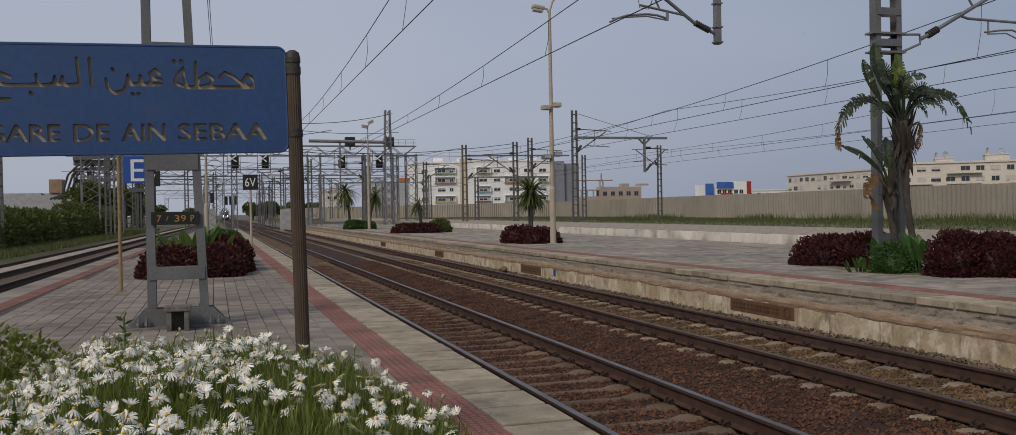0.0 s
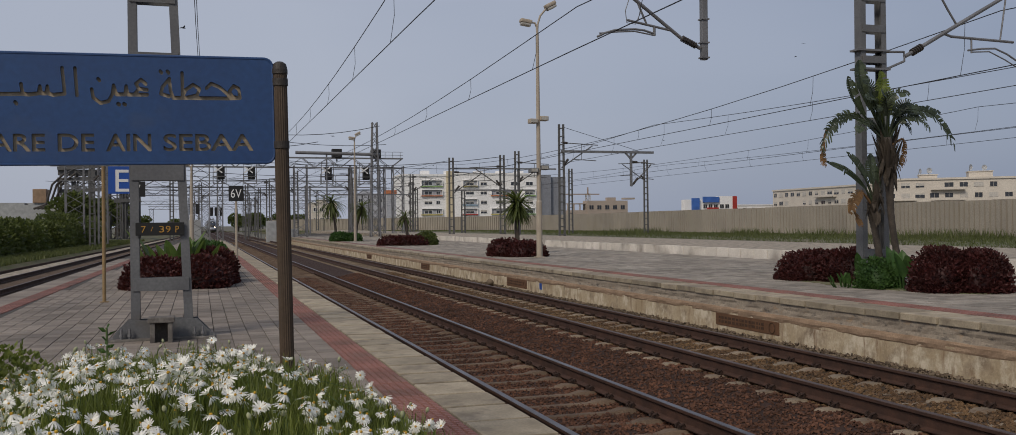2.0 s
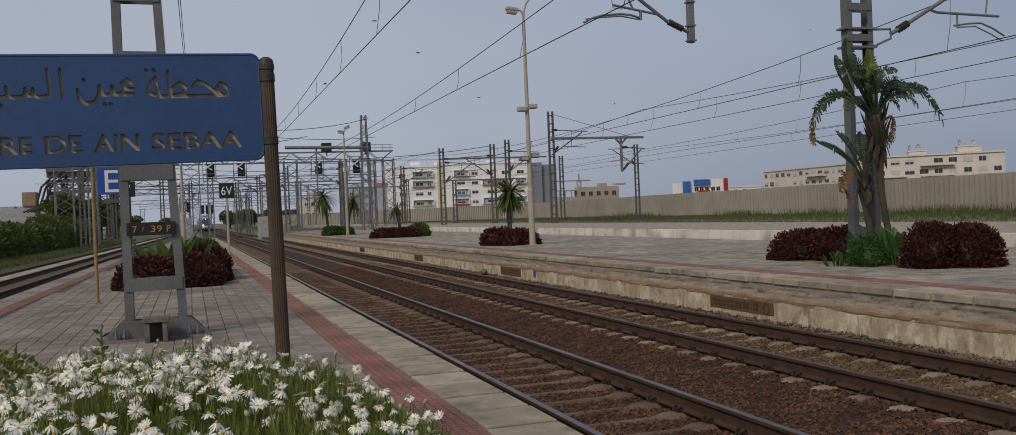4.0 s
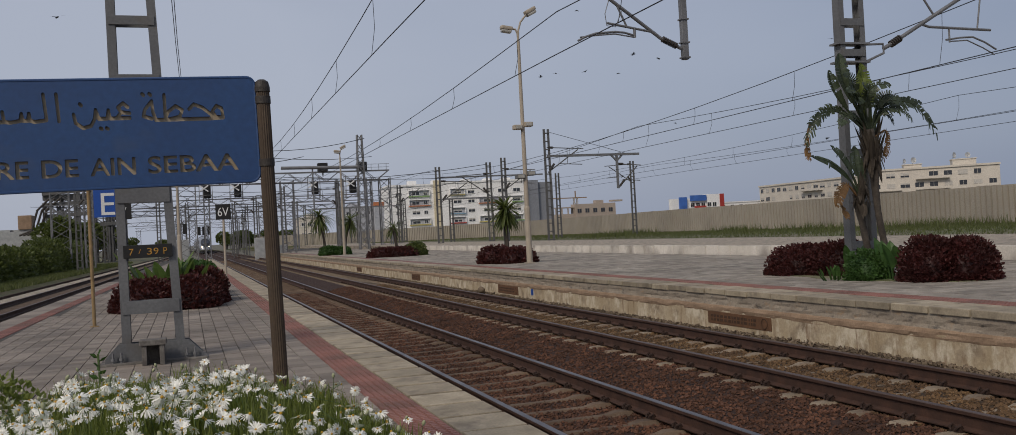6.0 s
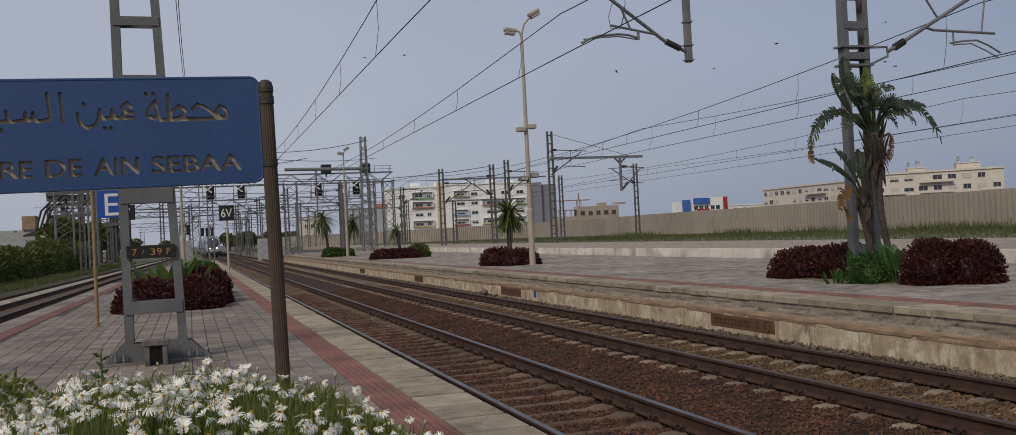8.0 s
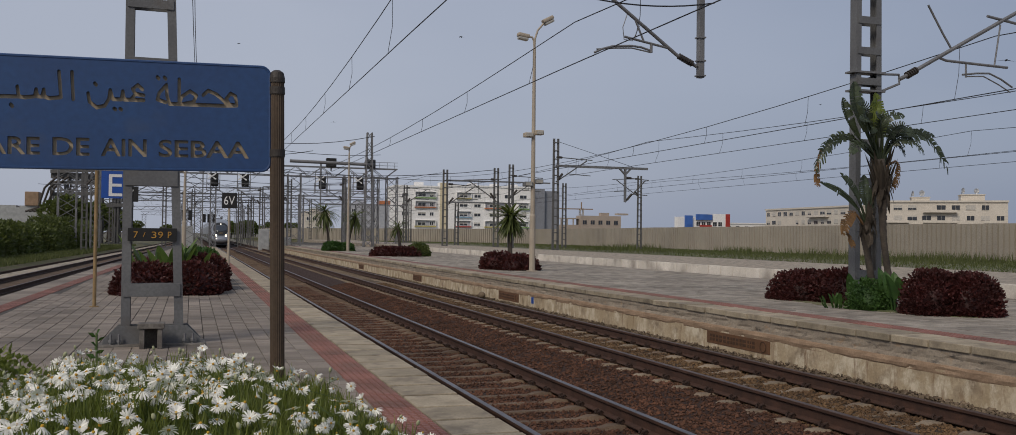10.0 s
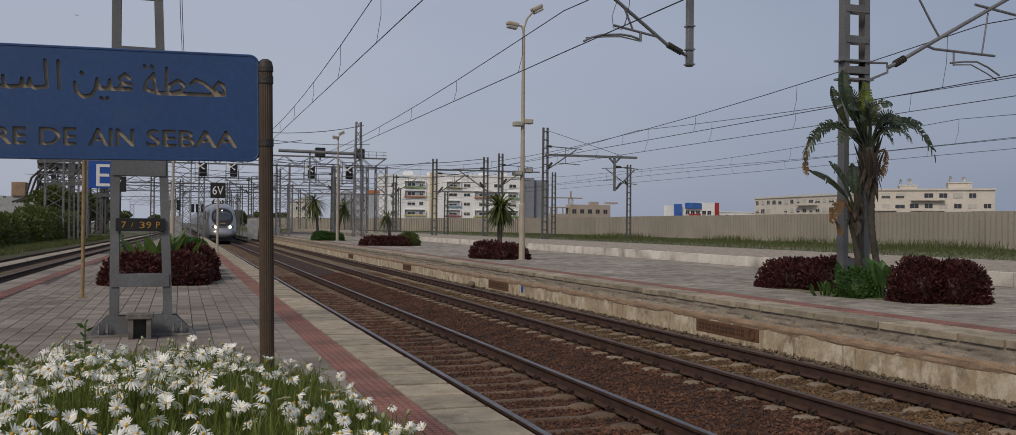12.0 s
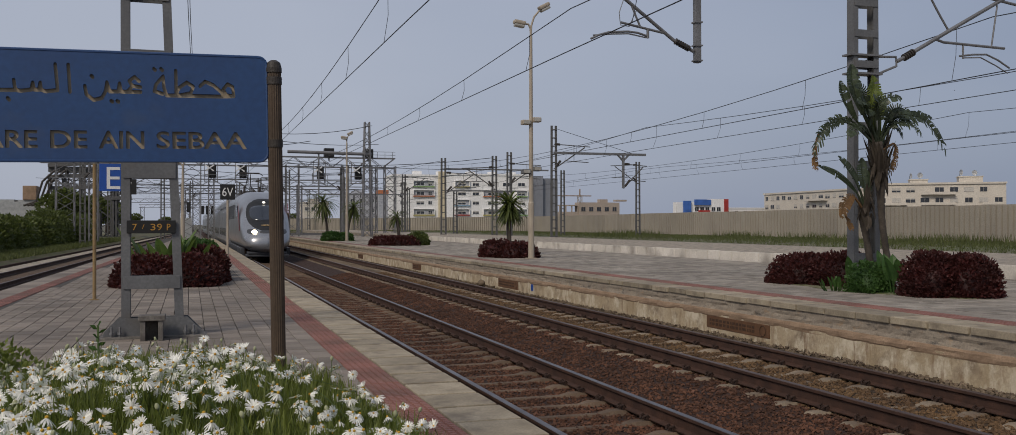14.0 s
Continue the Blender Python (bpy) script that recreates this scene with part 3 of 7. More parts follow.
# pale cable trough and a spare rail between the side track and the verge
tr = empty("cable_trough", "pale concrete cable trough beside the side track", "cable trough", at=pose(-9.25, 0, 0, 0, 0, -1.6))
TROUGH = mesh_of((lambda b: (box(b, -0.42, 0.42, -0.99, 0.99, -0.25, -0.08, 0.012), b)[1])(bmesh.new()), "lid", M_CONC)
for i in range(80):
    piece("lid", TROUGH, tr, pose(0, 2.0 * i + 12, rng.uniform(-0.006, 0.006), 0, 0, rng.uniform(-0.3, 0.3)))
bm = bmesh.new()
extrude_profile(bm, RAIL, 10, 180)
bmesh.ops.recalc_face_normals(bm, faces=bm.faces)
sr = part("spare_rail", bm, M_RUST)
sr.matrix_basis = pose(-9.85, 0, 0.02, 0, 0, -1.6)
tagged(sr, "rusty old rail lying beside the side track", "rail")

# near platform: body, pavers, red strips, pale edge slabs
near = empty("platform_near", "paved station platform with grey pavers", "platform", kind="structure")
bm = bmesh.new()
vs = [bm.verts.new((x, y, z)) for y in (-8, 108) for x, z in ((left_edge(y) + 0.04, -0.42), (X0 - 0.05, -0.42), (X0 - 0.05, Z0 - 0.065), (1.858, Z0 - 0.065), (1.855, Z0 - 0.014), (left_edge(y) + 0.04, Z0 - 0.014))]
for k in range(6):
    bm.faces.new((vs[k], vs[(k + 1) % 6], vs[6 + (k + 1) % 6], vs[6 + k]))
bm.faces.new(vs[:6])
bm.faces.new(vs[6:][::-1])
bmesh.ops.recalc_face_normals(bm, faces=bm.faces)
part("base", bm, M_JOINT, near)


# far platform and the wall under it
far = empty("platform_far", "far station platform, grey paved, with a concrete edge", "platform", kind="structure")
bm = bmesh.new()
box(bm, X3 + 0.02, 17.43, -10, 140, -0.42, Z3 - 0.014)
part("base", bm, M_JOINT, far)
def crumbled(name, prof, y0, y1, material, label, rough, seed):
    """A long moulding with a worn, uneven front: profile points (x, z, how worn)."""
    ys = list(np.arange(y0, 6, 1.0)) + list(np.arange(6, 34, 0.07)) + list(np.arange(34, y1, 0.5))
    vs = []
    for y in ys:
        for k, (x, z, w) in enumerate(prof):
            a = noise.noise((y * 1.7, k * 3.1, seed)) + 0.6 * noise.noise((y * 6.0, k * 5.3, seed + 9)) + 0.35 * noise.noise((y * 17.0, k * 2.3, seed + 4))
            vs.append((x + w * rough * max(-0.3, a), y, z + w * rough * 0.7 * noise.noise((y * 4.0, k * 1.9, seed + 20))))
    n = len(prof)
    fs = [(j * n + k, j * n + k + 1, (j + 1) * n + k + 1, (j + 1) * n + k) for j in range(len(ys) - 1) for k in range(n - 1)]
    ob = new(name, raw_mesh(name, vs, fs, material))
    ob.parent = far
    ob["label"] = label
    return ob


crumbled("upper_band", [(X3 + 0.03, 0.63, 0), (X3 - 0.004, 0.615, 0.2), (X3 - 0.004, 0.55, 0.5), (X3 + 0.002, 0.51, 1.0), (X3 + 0.004, 0.47, 1.0), (X3 + 0.0, 0.43, 0.9), (X3 - 0.01, 0.395, 0.6), (X3 + 0.04, 0.38, 0)], -10, 140, M_BAND, "grey weathered concrete band", 0.022, 2)
crumbled("ledge", [(X3 + 0.04, 0.43, 0), (X3 - 0.02, 0.415, 0.6), (X3 - 0.036, 0.39, 0.8), (X3 - 0.044, 0.36, 0.8), (X3 - 0.042, 0.32, 0.9), (X3 - 0.034, 0.295, 0.6), (X3 + 0.02, 0.285, 0)], -10, 140, M_LEDGE, "crumbling rusty brown ledge", 0.02, 5)
PATCHES = ((13.44, 15.45, 0.08, 0.305), (26.0, 27.9, 0.05, 0.31), (38.2, 39.8, 0.05, 0.31), (52.0, 53.6, 0.05, 0.3))
y = -10.0
k = 0
for pa, pb, z0_, z1_ in (*PATCHES, (140, 140, 0, 0)):
    bm = bmesh.new()
    box(bm, X3 - 0.035, X3 + 0.03, y, pa, -0.4, 0.353)
    if pb > pa:
        box(bm, X3 - 0.035, X3 + 0.03, pa, pb, z1_, 0.353)
        box(bm, X3 - 0.035, X3 + 0.03, pa, pb, -0.4, z0_)
    part("plaster_wall", bm, M_PLASTER, far, "stained tan plaster wall")
    y = pb
for pa, pb, z0_, z1_ in PATCHES:
    bm = bmesh.new()
    box(bm, X3 - 0.042, X3 - 0.01, pa + 0.01, pb - 0.01, z0_ + 0.005, z1_ - 0.005, 0.004)
    pl_ = part("name_plate", bm, M_PLATE, far, "rust brown plate with worn raised writing")
    h_ = z1_ - z0_
    bm = bmesh.new()
    y = pb - 0.12
    while y > pa + 0.42:
        w_ = rng.uniform(0.04, 0.13)
        for zc in (0.66, 0.36):
            box(bm, X3 - 0.047, X3 - 0.04, y - w_ * 0.8, y, z0_ + h_ * zc - 0.022, z0_ + h_ * zc + 0.022)
        y -= w_ + 0.02
    part("writing", bm, M_PLATE_INK, pl_, "worn illegible writing")
    bm = bmesh.new()
    tube(bm, [(X3 - 0.044, pa + 0.2 + 0.085 * math.cos(k / 16 * 6.2832), (z0_ + z1_) / 2 + 0.085 * math.sin(k / 16 * 6.2832)) for k in range(17)], 0.008, 5, False)
    part("emblem", bm, M_PLATE_INK, pl_)
# loose boulder on the ballast and a small blue mark on the wall
bm = bmesh.new()
bmesh.ops.create_icosphere(bm, subdivisions=3, radius=0.11)
for v in bm.verts:
    v.co *= 1 + 0.3 * noise.noise(v.co * 6)
bd = part("boulder", bm, M_GREY_STONE, None, "", True)
bd.matrix_basis = pose(8.62, 28.7, 0.12)
tagged(bd, "rounded grey brown boulder on the ballast", "stone")
bm = bmesh.new()
box(bm, X3 - 0.046, X3 - 0.034, 24.75, 24.92, 0.12, 0.29, 0.003)
bt = part("blue_tag", bm, M_EBLUE)
tagged(bt, "small blue and white tag fixed to the platform wall", "sign")

# white block wall of the back platform
wallw = empty("block_wall", "low whitewashed block wall of the back platform", "wall", kind="structure")
bm = bmesh.new()
box(bm, 17.42, 17.52, -10, 150, -0.4, 0.99)
part("core", bm, M_CONC, wallw)
WB_ = mesh_of((lambda b: (box(b, -0.03, 0.03, -0.385, 0.385, -0.175, 0.175, 0.012), b)[1])(bmesh.new()), "block", M_WBLOCK)
for i in range(90):
    piece("block", WB_, wallw, pose(17.40 + rng.uniform(-0.006, 0.006), 8 + 0.8 * i, 0.848 + rng.uniform(-0.006, 0.006), 0, 0, rng.uniform(-0.4, 0.4)))

# boundary wall of corrugated concrete panels
fence = empty("boundary_wall", "tall boundary wall of ribbed concrete panels", "wall", kind="structure")


def panel_mesh(length, h, pitch=0.42):
    bm = bmesh.new()
    n = max(4, int(length / pitch))
    top, bot = [], []
    for i in range(n * 4 + 1):
        x = length * (i // 4 + (0, 0.18, 0.24, 0.94)[i % 4]) / n
        d = (0, 0, 0.15, 0.15)[i % 4] if i < n * 4 else 0
        bot.append(bm.verts.new((x, -d, 0)))
        top.append(bm.verts.new((x, -d, h)))
    back = [bm.verts.new(p) for p in ((0, 0.08, 0), (length, 0.08, 0), (0, 0.08, h), (length, 0.08, h))]
    for i in range(n * 4):
        bm.faces.new((bot[i], bot[i + 1], top[i + 1], top[i]))
    bm.faces.new((back[1], back[0], back[2], back[3]))
    bm.faces.new((*top, back[3], back[2]))
    return mesh_of(bm, "panel", M_FENCE)


PAN = panel_mesh(3.98, 2.42, 0.40)


def run_fence(a, b, first=0.0):
    d = Vector((b[0] - a[0], b[1] - a[1]))
    n = int(d.length / 4)
    ang = math.degrees(math.atan2(d.y, d.x))
    for i in range(n):
        p = Vector(a) + d.normalized() * (4 * i)
        piece("panel", PAN, fence, pose(p.x, p.y, 0.66 + rng.uniform(-0.02, 0.02), 0, 0, ang))
    return d


run_fence((50.7, 142.0), (45.0, 5.0))
run_fence((14.0, 208.7), (50.7, 142.0))


# ---- boundary greenery ----
def grass_mesh(name, n, place, h0, h1, rng, material):
    vs, fs = [], []
    for _ in range(n):
        x, y, z = place()
        a, h = rng.uniform(0, 6.3), rng.uniform(h0, h1)
        w = rng.uniform(0.012, 0.03) * (1 + h)
        lx, ly = rng.uniform(-0.4, 0.4) * h, rng.uniform(-0.4, 0.4) * h
        k = len(vs)
        vs += [(x - math.cos(a) * w, y - math.sin(a) * w, z), (x + math.cos(a) * w, y + math.sin(a) * w, z), (x + lx, y + ly, z + h)]
        fs.append((k, k + 1, k + 2))
    return raw_mesh(name, vs, fs, material)


def along_fence():
    t = rng.random() ** 0.7
    if rng.random() < 0.8:
        x, y = 50.7 - 5.7 * t, 142 - 137 * t
    else:
        x, y = 14.0 + 36.7 * t, 208.7 - 66.7 * t
    return x - min(15, abs(rng.gauss(0, 7.0))) - 0.2, y + rng.uniform(-1, 1), 0.73


tagged(new("grass", grass_mesh("grass", 70000, along_fence, 0.05, 0.2, rng, M_GRASS)), "rough green grass along the boundary wall", "grass", kind="stuff")
tagged(new("weeds", grass_mesh("weeds", 2500, lambda: (lambda c: (c[0] + rng.gauss(0, 1.2), c[1] + rng.gauss(0, 2.0), 0.73))(rng.choice(((44.6, 46.0), (45.5, 62.0), (47, 96), (38, 84), (44.0, 50.0), (46, 74)))), 0.2, 0.7, rng, M_GRASS)), "tall weeds by the boundary wall", "weeds", kind="stuff")
tagged(new("grass", grass_mesh("grass", 42000, lambda: (lambda y: (-10.2 + 0.028 * y - abs(rng.gauss(0, 2.0)), y, 0.16))(rng.uniform(25, 130)), 0.08, 0.3, rng, M_GRASS)), "green grass strip below the hedge", "grass", kind="stuff")


# ---- station sign ----
SCRIPT = (  # pen strokes of the Arabic station name, in sign units from its corner
    "393,131 391,117 383,113 376,121 381,130 393,131 372,132", "372,132 350,132 337,132", "339,117 347,110 360,115 375,127",
    "337,132 300,132", "300,132 306,120 318,112 328,118 324,128 305,132", "301,95 301,131", "300,132 286,132 282,120 281,104 270,116 267,126 280,130",
    "267,93 269,95", "278,93 280,95", "244,112 237,106 229,112 233,119 246,121", "233,120 226,128", "246,128 216,128 214,116 212,128 199,128 195,115 193,128 187,138 175,141 164,133 162,121",
    "201,142 203,143", "210,142 212,143", "172,106 174,108", "138,91 140,130", "119,91 122,128 105,130 98,128 97,118 95,128 88,128 86,118 84,128 70,130", "70,130 61,129 59,115", "61,129 20,130 8,128",
    "50,141 52,143", "22,118 8,113 -4,117 6,128", "8,128 -10,133 -19,142 -8,151 20,150")


def stroke_distance(gx, gz, half=0.0096):
    """How far outside the thick pen strokes a place on the sign lies."""
    d = np.full(gx.shape, 9.0)
    for st in SCRIPT:
        p = [tuple(float(c) for c in q.split(",")) for q in st.split()]
        p = [(-1.05 + x * 0.00322, 2.859 - (y - 74) * 0.00358) for x, y in p]
        for (ax, az), (bx, bz) in zip(p, p[1:]):
            l2 = (bx - ax) ** 2 + (bz - az) ** 2 + 1e-12
            t = np.clip(((gx - ax) * (bx - ax) + (gz - az) * (bz - az)) / l2, 0, 1)
            d = np.minimum(d, np.hypot((gx - ax - t * (bx - ax)) * 1.15, (gz - az - t * (bz - az)) * 0.9))
    return d - half


def word_distance(word, x0, x1, gx, gz, bold):
    """The same for one Latin word, from the outlines of the built-in font, set between x0 and x1."""
    me = text_mesh(word, 1.0, 0.0, "LEFT")
    tb = bmesh.new()
    tb.from_mesh(me)
    bmesh.ops.remove_doubles(tb, verts=tb.verts, dist=1e-5)
    bmesh.ops.triangulate(tb, faces=tb.faces)
    xs = [v.co.x for v in tb.verts]
    zs = [v.co.y for v in tb.verts]
    lo, hi, zl, zh = min(xs), max(xs), min(zs), max(zs)
    fit = lambda v: (x0 + (v.co.x - lo) / (hi - lo) * (x1 - x0), 2.369 + (v.co.y - zl) / (zh - zl) * 0.088)
    d = np.full(gx.shape, 9.0)
    band = (gz > 2.33) & (gz < 2.49) & (gx > x0 - 0.03) & (gx < x1 + 0.03)
    x, z = gx[band], gz[band]
    best, inner = np.full(x.shape, 9.0), np.zeros(x.shape, bool)
    for e in tb.edges:
        if len(e.link_faces) == 1:
            (ax, az), (bx, bz) = fit(e.verts[0]), fit(e.verts[1])
            t = np.clip(((x - ax) * (bx - ax) + (z - az) * (bz - az)) / ((bx - ax) ** 2 + (bz - az) ** 2 + 1e-12), 0, 1)
            best = np.minimum(best, np.hypot(x - ax - t * (bx - ax), z - az - t * (bz - az)))
    for f_ in tb.faces:
        (ax, az), (bx, bz), (cx, cz) = (fit(v) for v in f_.verts)
        s1 = (bx - ax) * (z - az) - (bz - az) * (x - ax)
        s2 = (cx - bx) * (z - bz) - (cz - bz) * (x - bx)
        s3 = (ax - cx) * (z - cz) - (az - cz) * (x - cx)
        inner |= ((s1 >= 0) & (s2 >= 0) & (s3 >= 0)) | ((s1 <= 0) & (s2 <= 0) & (s3 <= 0))
    tb.free()
    d[band] = np.where(inner, -best, best) - bold
    return d


def latin_distance(gx, gz, bold=0.0026):
    d = np.full(gx.shape, 9.0)
    for word, x0, x1 in (("GARE", -1.109, -0.757), ("DE", -0.694, -0.523), ("AIN", -0.463, -0.246), ("SEBAA", -0.181, 0.276)):
        d = np.minimum(d, word_distance(word, x0, x1, gx, gz, bold))
    return d


def station_sign():
    s = empty("station_sign", "blue enamel station name sign with cut-out lettering", "sign", at=pose(0.043, 5.4, 0, 0, -0.945, 0))
    x0, x1, z0, z1 = -1.27, 0.39, 2.302, 2.872

    def plate(y0, y1, mat_, name, grow=0.0, r=0.045):
        bm = bmesh.new()
        pts = []
        for cx, cz, a in ((x1 - r, z1 - r, 0), (x0 + r, z1 - r, 90), (x0 + r, z0 + r, 180), (x1 - r, z0 + r, 270)):
            for k in range(6):
                t_ = radians(a + 18 * k)
                pts.append((cx + (r + grow) * math.cos(t_), cz + (r + grow) * math.sin(t_)))
        a = [bm.verts.new((x, y0, z)) for x, z in pts]
        b = [bm.verts.new((x, y1, z)) for x, z in pts]
        n = len(pts)
        for k in range(n):
            bm.faces.new((a[k], b[k], b[(k + 1) % n], a[(k + 1) % n]))
        bm.faces.new(a)
        bm.faces.new(b[::-1])
        bmesh.ops.recalc_face_normals(bm, faces=bm.faces)
        return part(name, bm, mat_, s)
    plate(0.016, 0.03, M_CREAM, "back_panel", -0.004)["label"] = "aged cream backing panel"
    rim = bmesh.new()
    ring = []
    for cx, cz, a in ((x1 - 0.045, z1 - 0.045, 0), (x0 + 0.045, z1 - 0.045, 90), (x0 + 0.045, z0 + 0.045, 180), (x1 - 0.045, z0 + 0.045, 270)):
        ring += [(cx + 0.045 * math.cos(radians(a + 18 * k)), 0.004, cz + 0.045 * math.sin(radians(a + 18 * k))) for k in range(6)]
    tube(rim, ring + ring[:1], 0.008, 6)
    part("rim", rim, M_BLUE, s)
    # blue face with the lettering left open: cells of a fine grid, clipped along the letters
    step = 0.003
    gx0, gx1, gz0, gz1 = x0 + 0.045, x1 - 0.045, z0 + 0.045, z1 - 0.045
    nx, nz = int((gx1 - gx0) / step) + 1, int((gz1 - gz0) / step) + 1
    gx, gz = np.meshgrid(np.linspace(gx0, gx1, nx), np.linspace(gz0, gz1, nz), indexing="ij")
    d = np.minimum(stroke_distance(gx, gz), latin_distance(gx, gz))
    d[np.abs(d) < 1e-6] = 1e-6
    vs_, fs_ = [], []

    def face_of(pts):
        k = len(vs_)
        vs_.extend(pts)
        fs_.append(tuple(range(k, k + len(pts))))
    for k in range(nz - 1):
        run = None
        for i in range(nx):
            full = i < nx - 1 and d[i, k] > 0 and d[i + 1, k] > 0 and d[i, k + 1] > 0 and d[i + 1, k + 1] > 0
            if full and run is None:
                run = i
            if not full and run is not None:
                face_of([(gx[q, k], 0.0, gz[q, r]) for q, r in ((run, k), (i, k), (i, k + 1), (run, k + 1))])
                run = None
            if i < nx - 1 and not full:
                c = ((i, k), (i + 1, k), (i + 1, k + 1), (i, k + 1))
                poly, cut = [], []
                for p, q in zip(c, c[1:] + c[:1]):
                    if d[p] > 0:
                        poly.append((gx[p], 0.0, gz[p]))
                    if (d[p] > 0) != (d[q] > 0):
                        t = d[p] / (d[p] - d[q])
                        m = (gx[p] + t * (gx[q] - gx[p]), 0.0, gz[p] + t * (gz[q] - gz[p]))
                        poly.append(m)
                        cut.append(m)
                if len(poly) > 2:
                    face_of(poly)
                if len(cut) == 2:
                    face_of([cut[0], cut[1], (cut[1][0], 0.0155, cut[1][2]), (cut[0][0], 0.0155, cut[0][2])])
    inner = [(gx1, gz1), (gx0, gz1), (gx0, gz0), (gx1, gz0)]
    for q in range(4):
        arc = [(x, z) for x, _, z in ring[6 * q:6 * q + 6]]
        for p0, p1 in zip(arc, arc[1:]):
            face_of([(inner[q][0], 0.0, inner[q][1]), (p0[0], 0.0, p0[1]), (p1[0], 0.0, p1[1])])
        n0 = ring[(6 * q + 6) % 24]
        face_of([(inner[q][0], 0.0, inner[q][1]), (arc[-1][0], 0.0, arc[-1][1]), (n0[0], 0.0, n0[2]), (inner[(q + 1) % 4][0], 0.0, inner[(q + 1) % 4][1])])
    for p0, p1 in zip(ring, ring[1:] + ring[:1]):
        face_of([(p0[0], 0.0, p0[2]), (p1[0], 0.0, p1[2]), (p1[0], 0.0155, p1[2]), (p0[0], 0.0155, p0[2])])
    fo = new("face_panel", raw_mesh("face_panel", vs_, fs_, M_BLUE))
    fo.parent = s
    for px_, lean in ((0.43, 0.0), (-1.335, 0.0)):
        bm = bmesh.new()
        n = 40
        rings = []
        for z in (0.4, 2.80):
            rings.append([bm.verts.new((px_ + lean * (1.2 - z) * 0.6 + math.cos(2 * math.pi * k / n) * (0.036 + 0.003 * (k % 2)), 0.01 + math.sin(2 * math.pi * k / n) * (0.036 + 0.003 * (k % 2)), z)) for k in range(n)])
        for k in range(n):
            bm.faces.new((rings[0][k], rings[0][(k + 1) % n], rings[1][(k + 1) % n], rings[1][k]))
        po = part("post", bm, M_POLE, s, "fluted brown round post")
        tx = px_ - lean * 1.6 * 0.6
        bm = bmesh.new()
        tube(bm, [(tx, 0.01, 2.79), (tx, 0.01, 2.815), (tx, 0.01, 2.845), (tx, 0.01, 2.858)], [0.043, 0.043, 0.036, 0.018], 20)
        part("cap", bm, M_CAP, po, "dark rounded cap")
        for zb in (2.745, 2.40):
            bm = bmesh.new()
            tx2 = px_ + lean * (1.2 - zb) * 0.6
            tube(bm, [(tx2, 0.01, zb - 0.02), (tx2, 0.01, zb + 0.02)], 0.043, 20)
            box(bm, *((tx2 - 0.075, tx2) if px_ > 0 else (tx2, tx2 + 0.075)), 0.006, 0.018, zb - 0.016, zb + 0.016)
            part("clamp", bm, M_CAP, po, "dark steel clamp")
    return s


station_sign()


# ---- ladder-shaped portal masts of grey channels ----
def channel_mast(name, label, at, w0, w1, h, rungs, depth=0.16, lean=0.0):
    t = empty(name, label, "catenary mast", at=at)
    for s in (-1, 1):
        bm = bmesh.new()
        a, b = s * w0 / 2, s * w1 / 2
        d2 = depth / 2
        prof = [(0.011, -d2), (0.011, d2), (-0.10, d2), (-0.10, d2 - 0.016), (-0.011, d2 - 0.016), (-0.011, -d2 + 0.016), (-0.10, -d2 + 0.016), (-0.10, -d2)]
        vs = [[bm.verts.new((c + s * u + lean * z, y, z)) for u, y in prof] for z, c in ((0, a), (h, b))]
        for k in range(8):
            bm.faces.new((vs[0][k], vs[0][(k + 1) % 8], vs[1][(k + 1) % 8], vs[1][k]))
        bm.faces.new(vs[1])
        bmesh.ops.recalc_face_normals(bm, faces=bm.faces)
        part("channel", bm, M_MAST, t)
    for z, hh in rungs:
        c = w0 / 2 + (w1 - w0) / 2 * z / h - 0.015
        for y in (-depth / 2 - 0.008, depth / 2 + 0.008):
            bm = bmesh.new()
            box(bm, lean * z - c, lean * z + c, y - 0.008, y + 0.008, z - hh / 2, z + hh / 2, 0.003)
            part("batten", bm, M_MAST, t)
    return t


m1 = channel_mast("catenary_mast", "grey steel ladder mast bolted to a concrete foot", pose(-0.467, 13.45, Z0), 0.755, 0.535, 6.2, [(0.72, 0.17), (2.2, 0.24), (3.70, 0.12), (4.47, 0.12), (5.3, 0.12)], lean=-0.0207)
bm = bmesh.new()
for y in (-0.12, 0.12):
    vs = [bm.verts.new((x, y + d, z)) for d in (-0.012, 0.012) for x, z in ((-0.60, 0.0), (0.60, 0.0), (0.60, 0.08), (0.43, 0.26), (-0.43, 0.26), (-0.60, 0.08))]
    for k in range(6):
        bm.faces.new((vs[k], vs[(k + 1) % 6], vs[6 + (k + 1) % 6], vs[6 + k]))
    bm.faces.new(vs[:6])
    bm.faces.new(vs[6:][::-1])
bmesh.ops.recalc_face_normals(bm, faces=bm.faces)
part("base_plate", bm, M_MAST, m1, "grey gusset base plates")
bm = bmesh.new()
box(bm, -0.66, 0.66, -0.24, 0.24, -0.05, 0.03, 0.02)
part("footing", bm, M_DARKCONC, m1, "rough concrete footing")
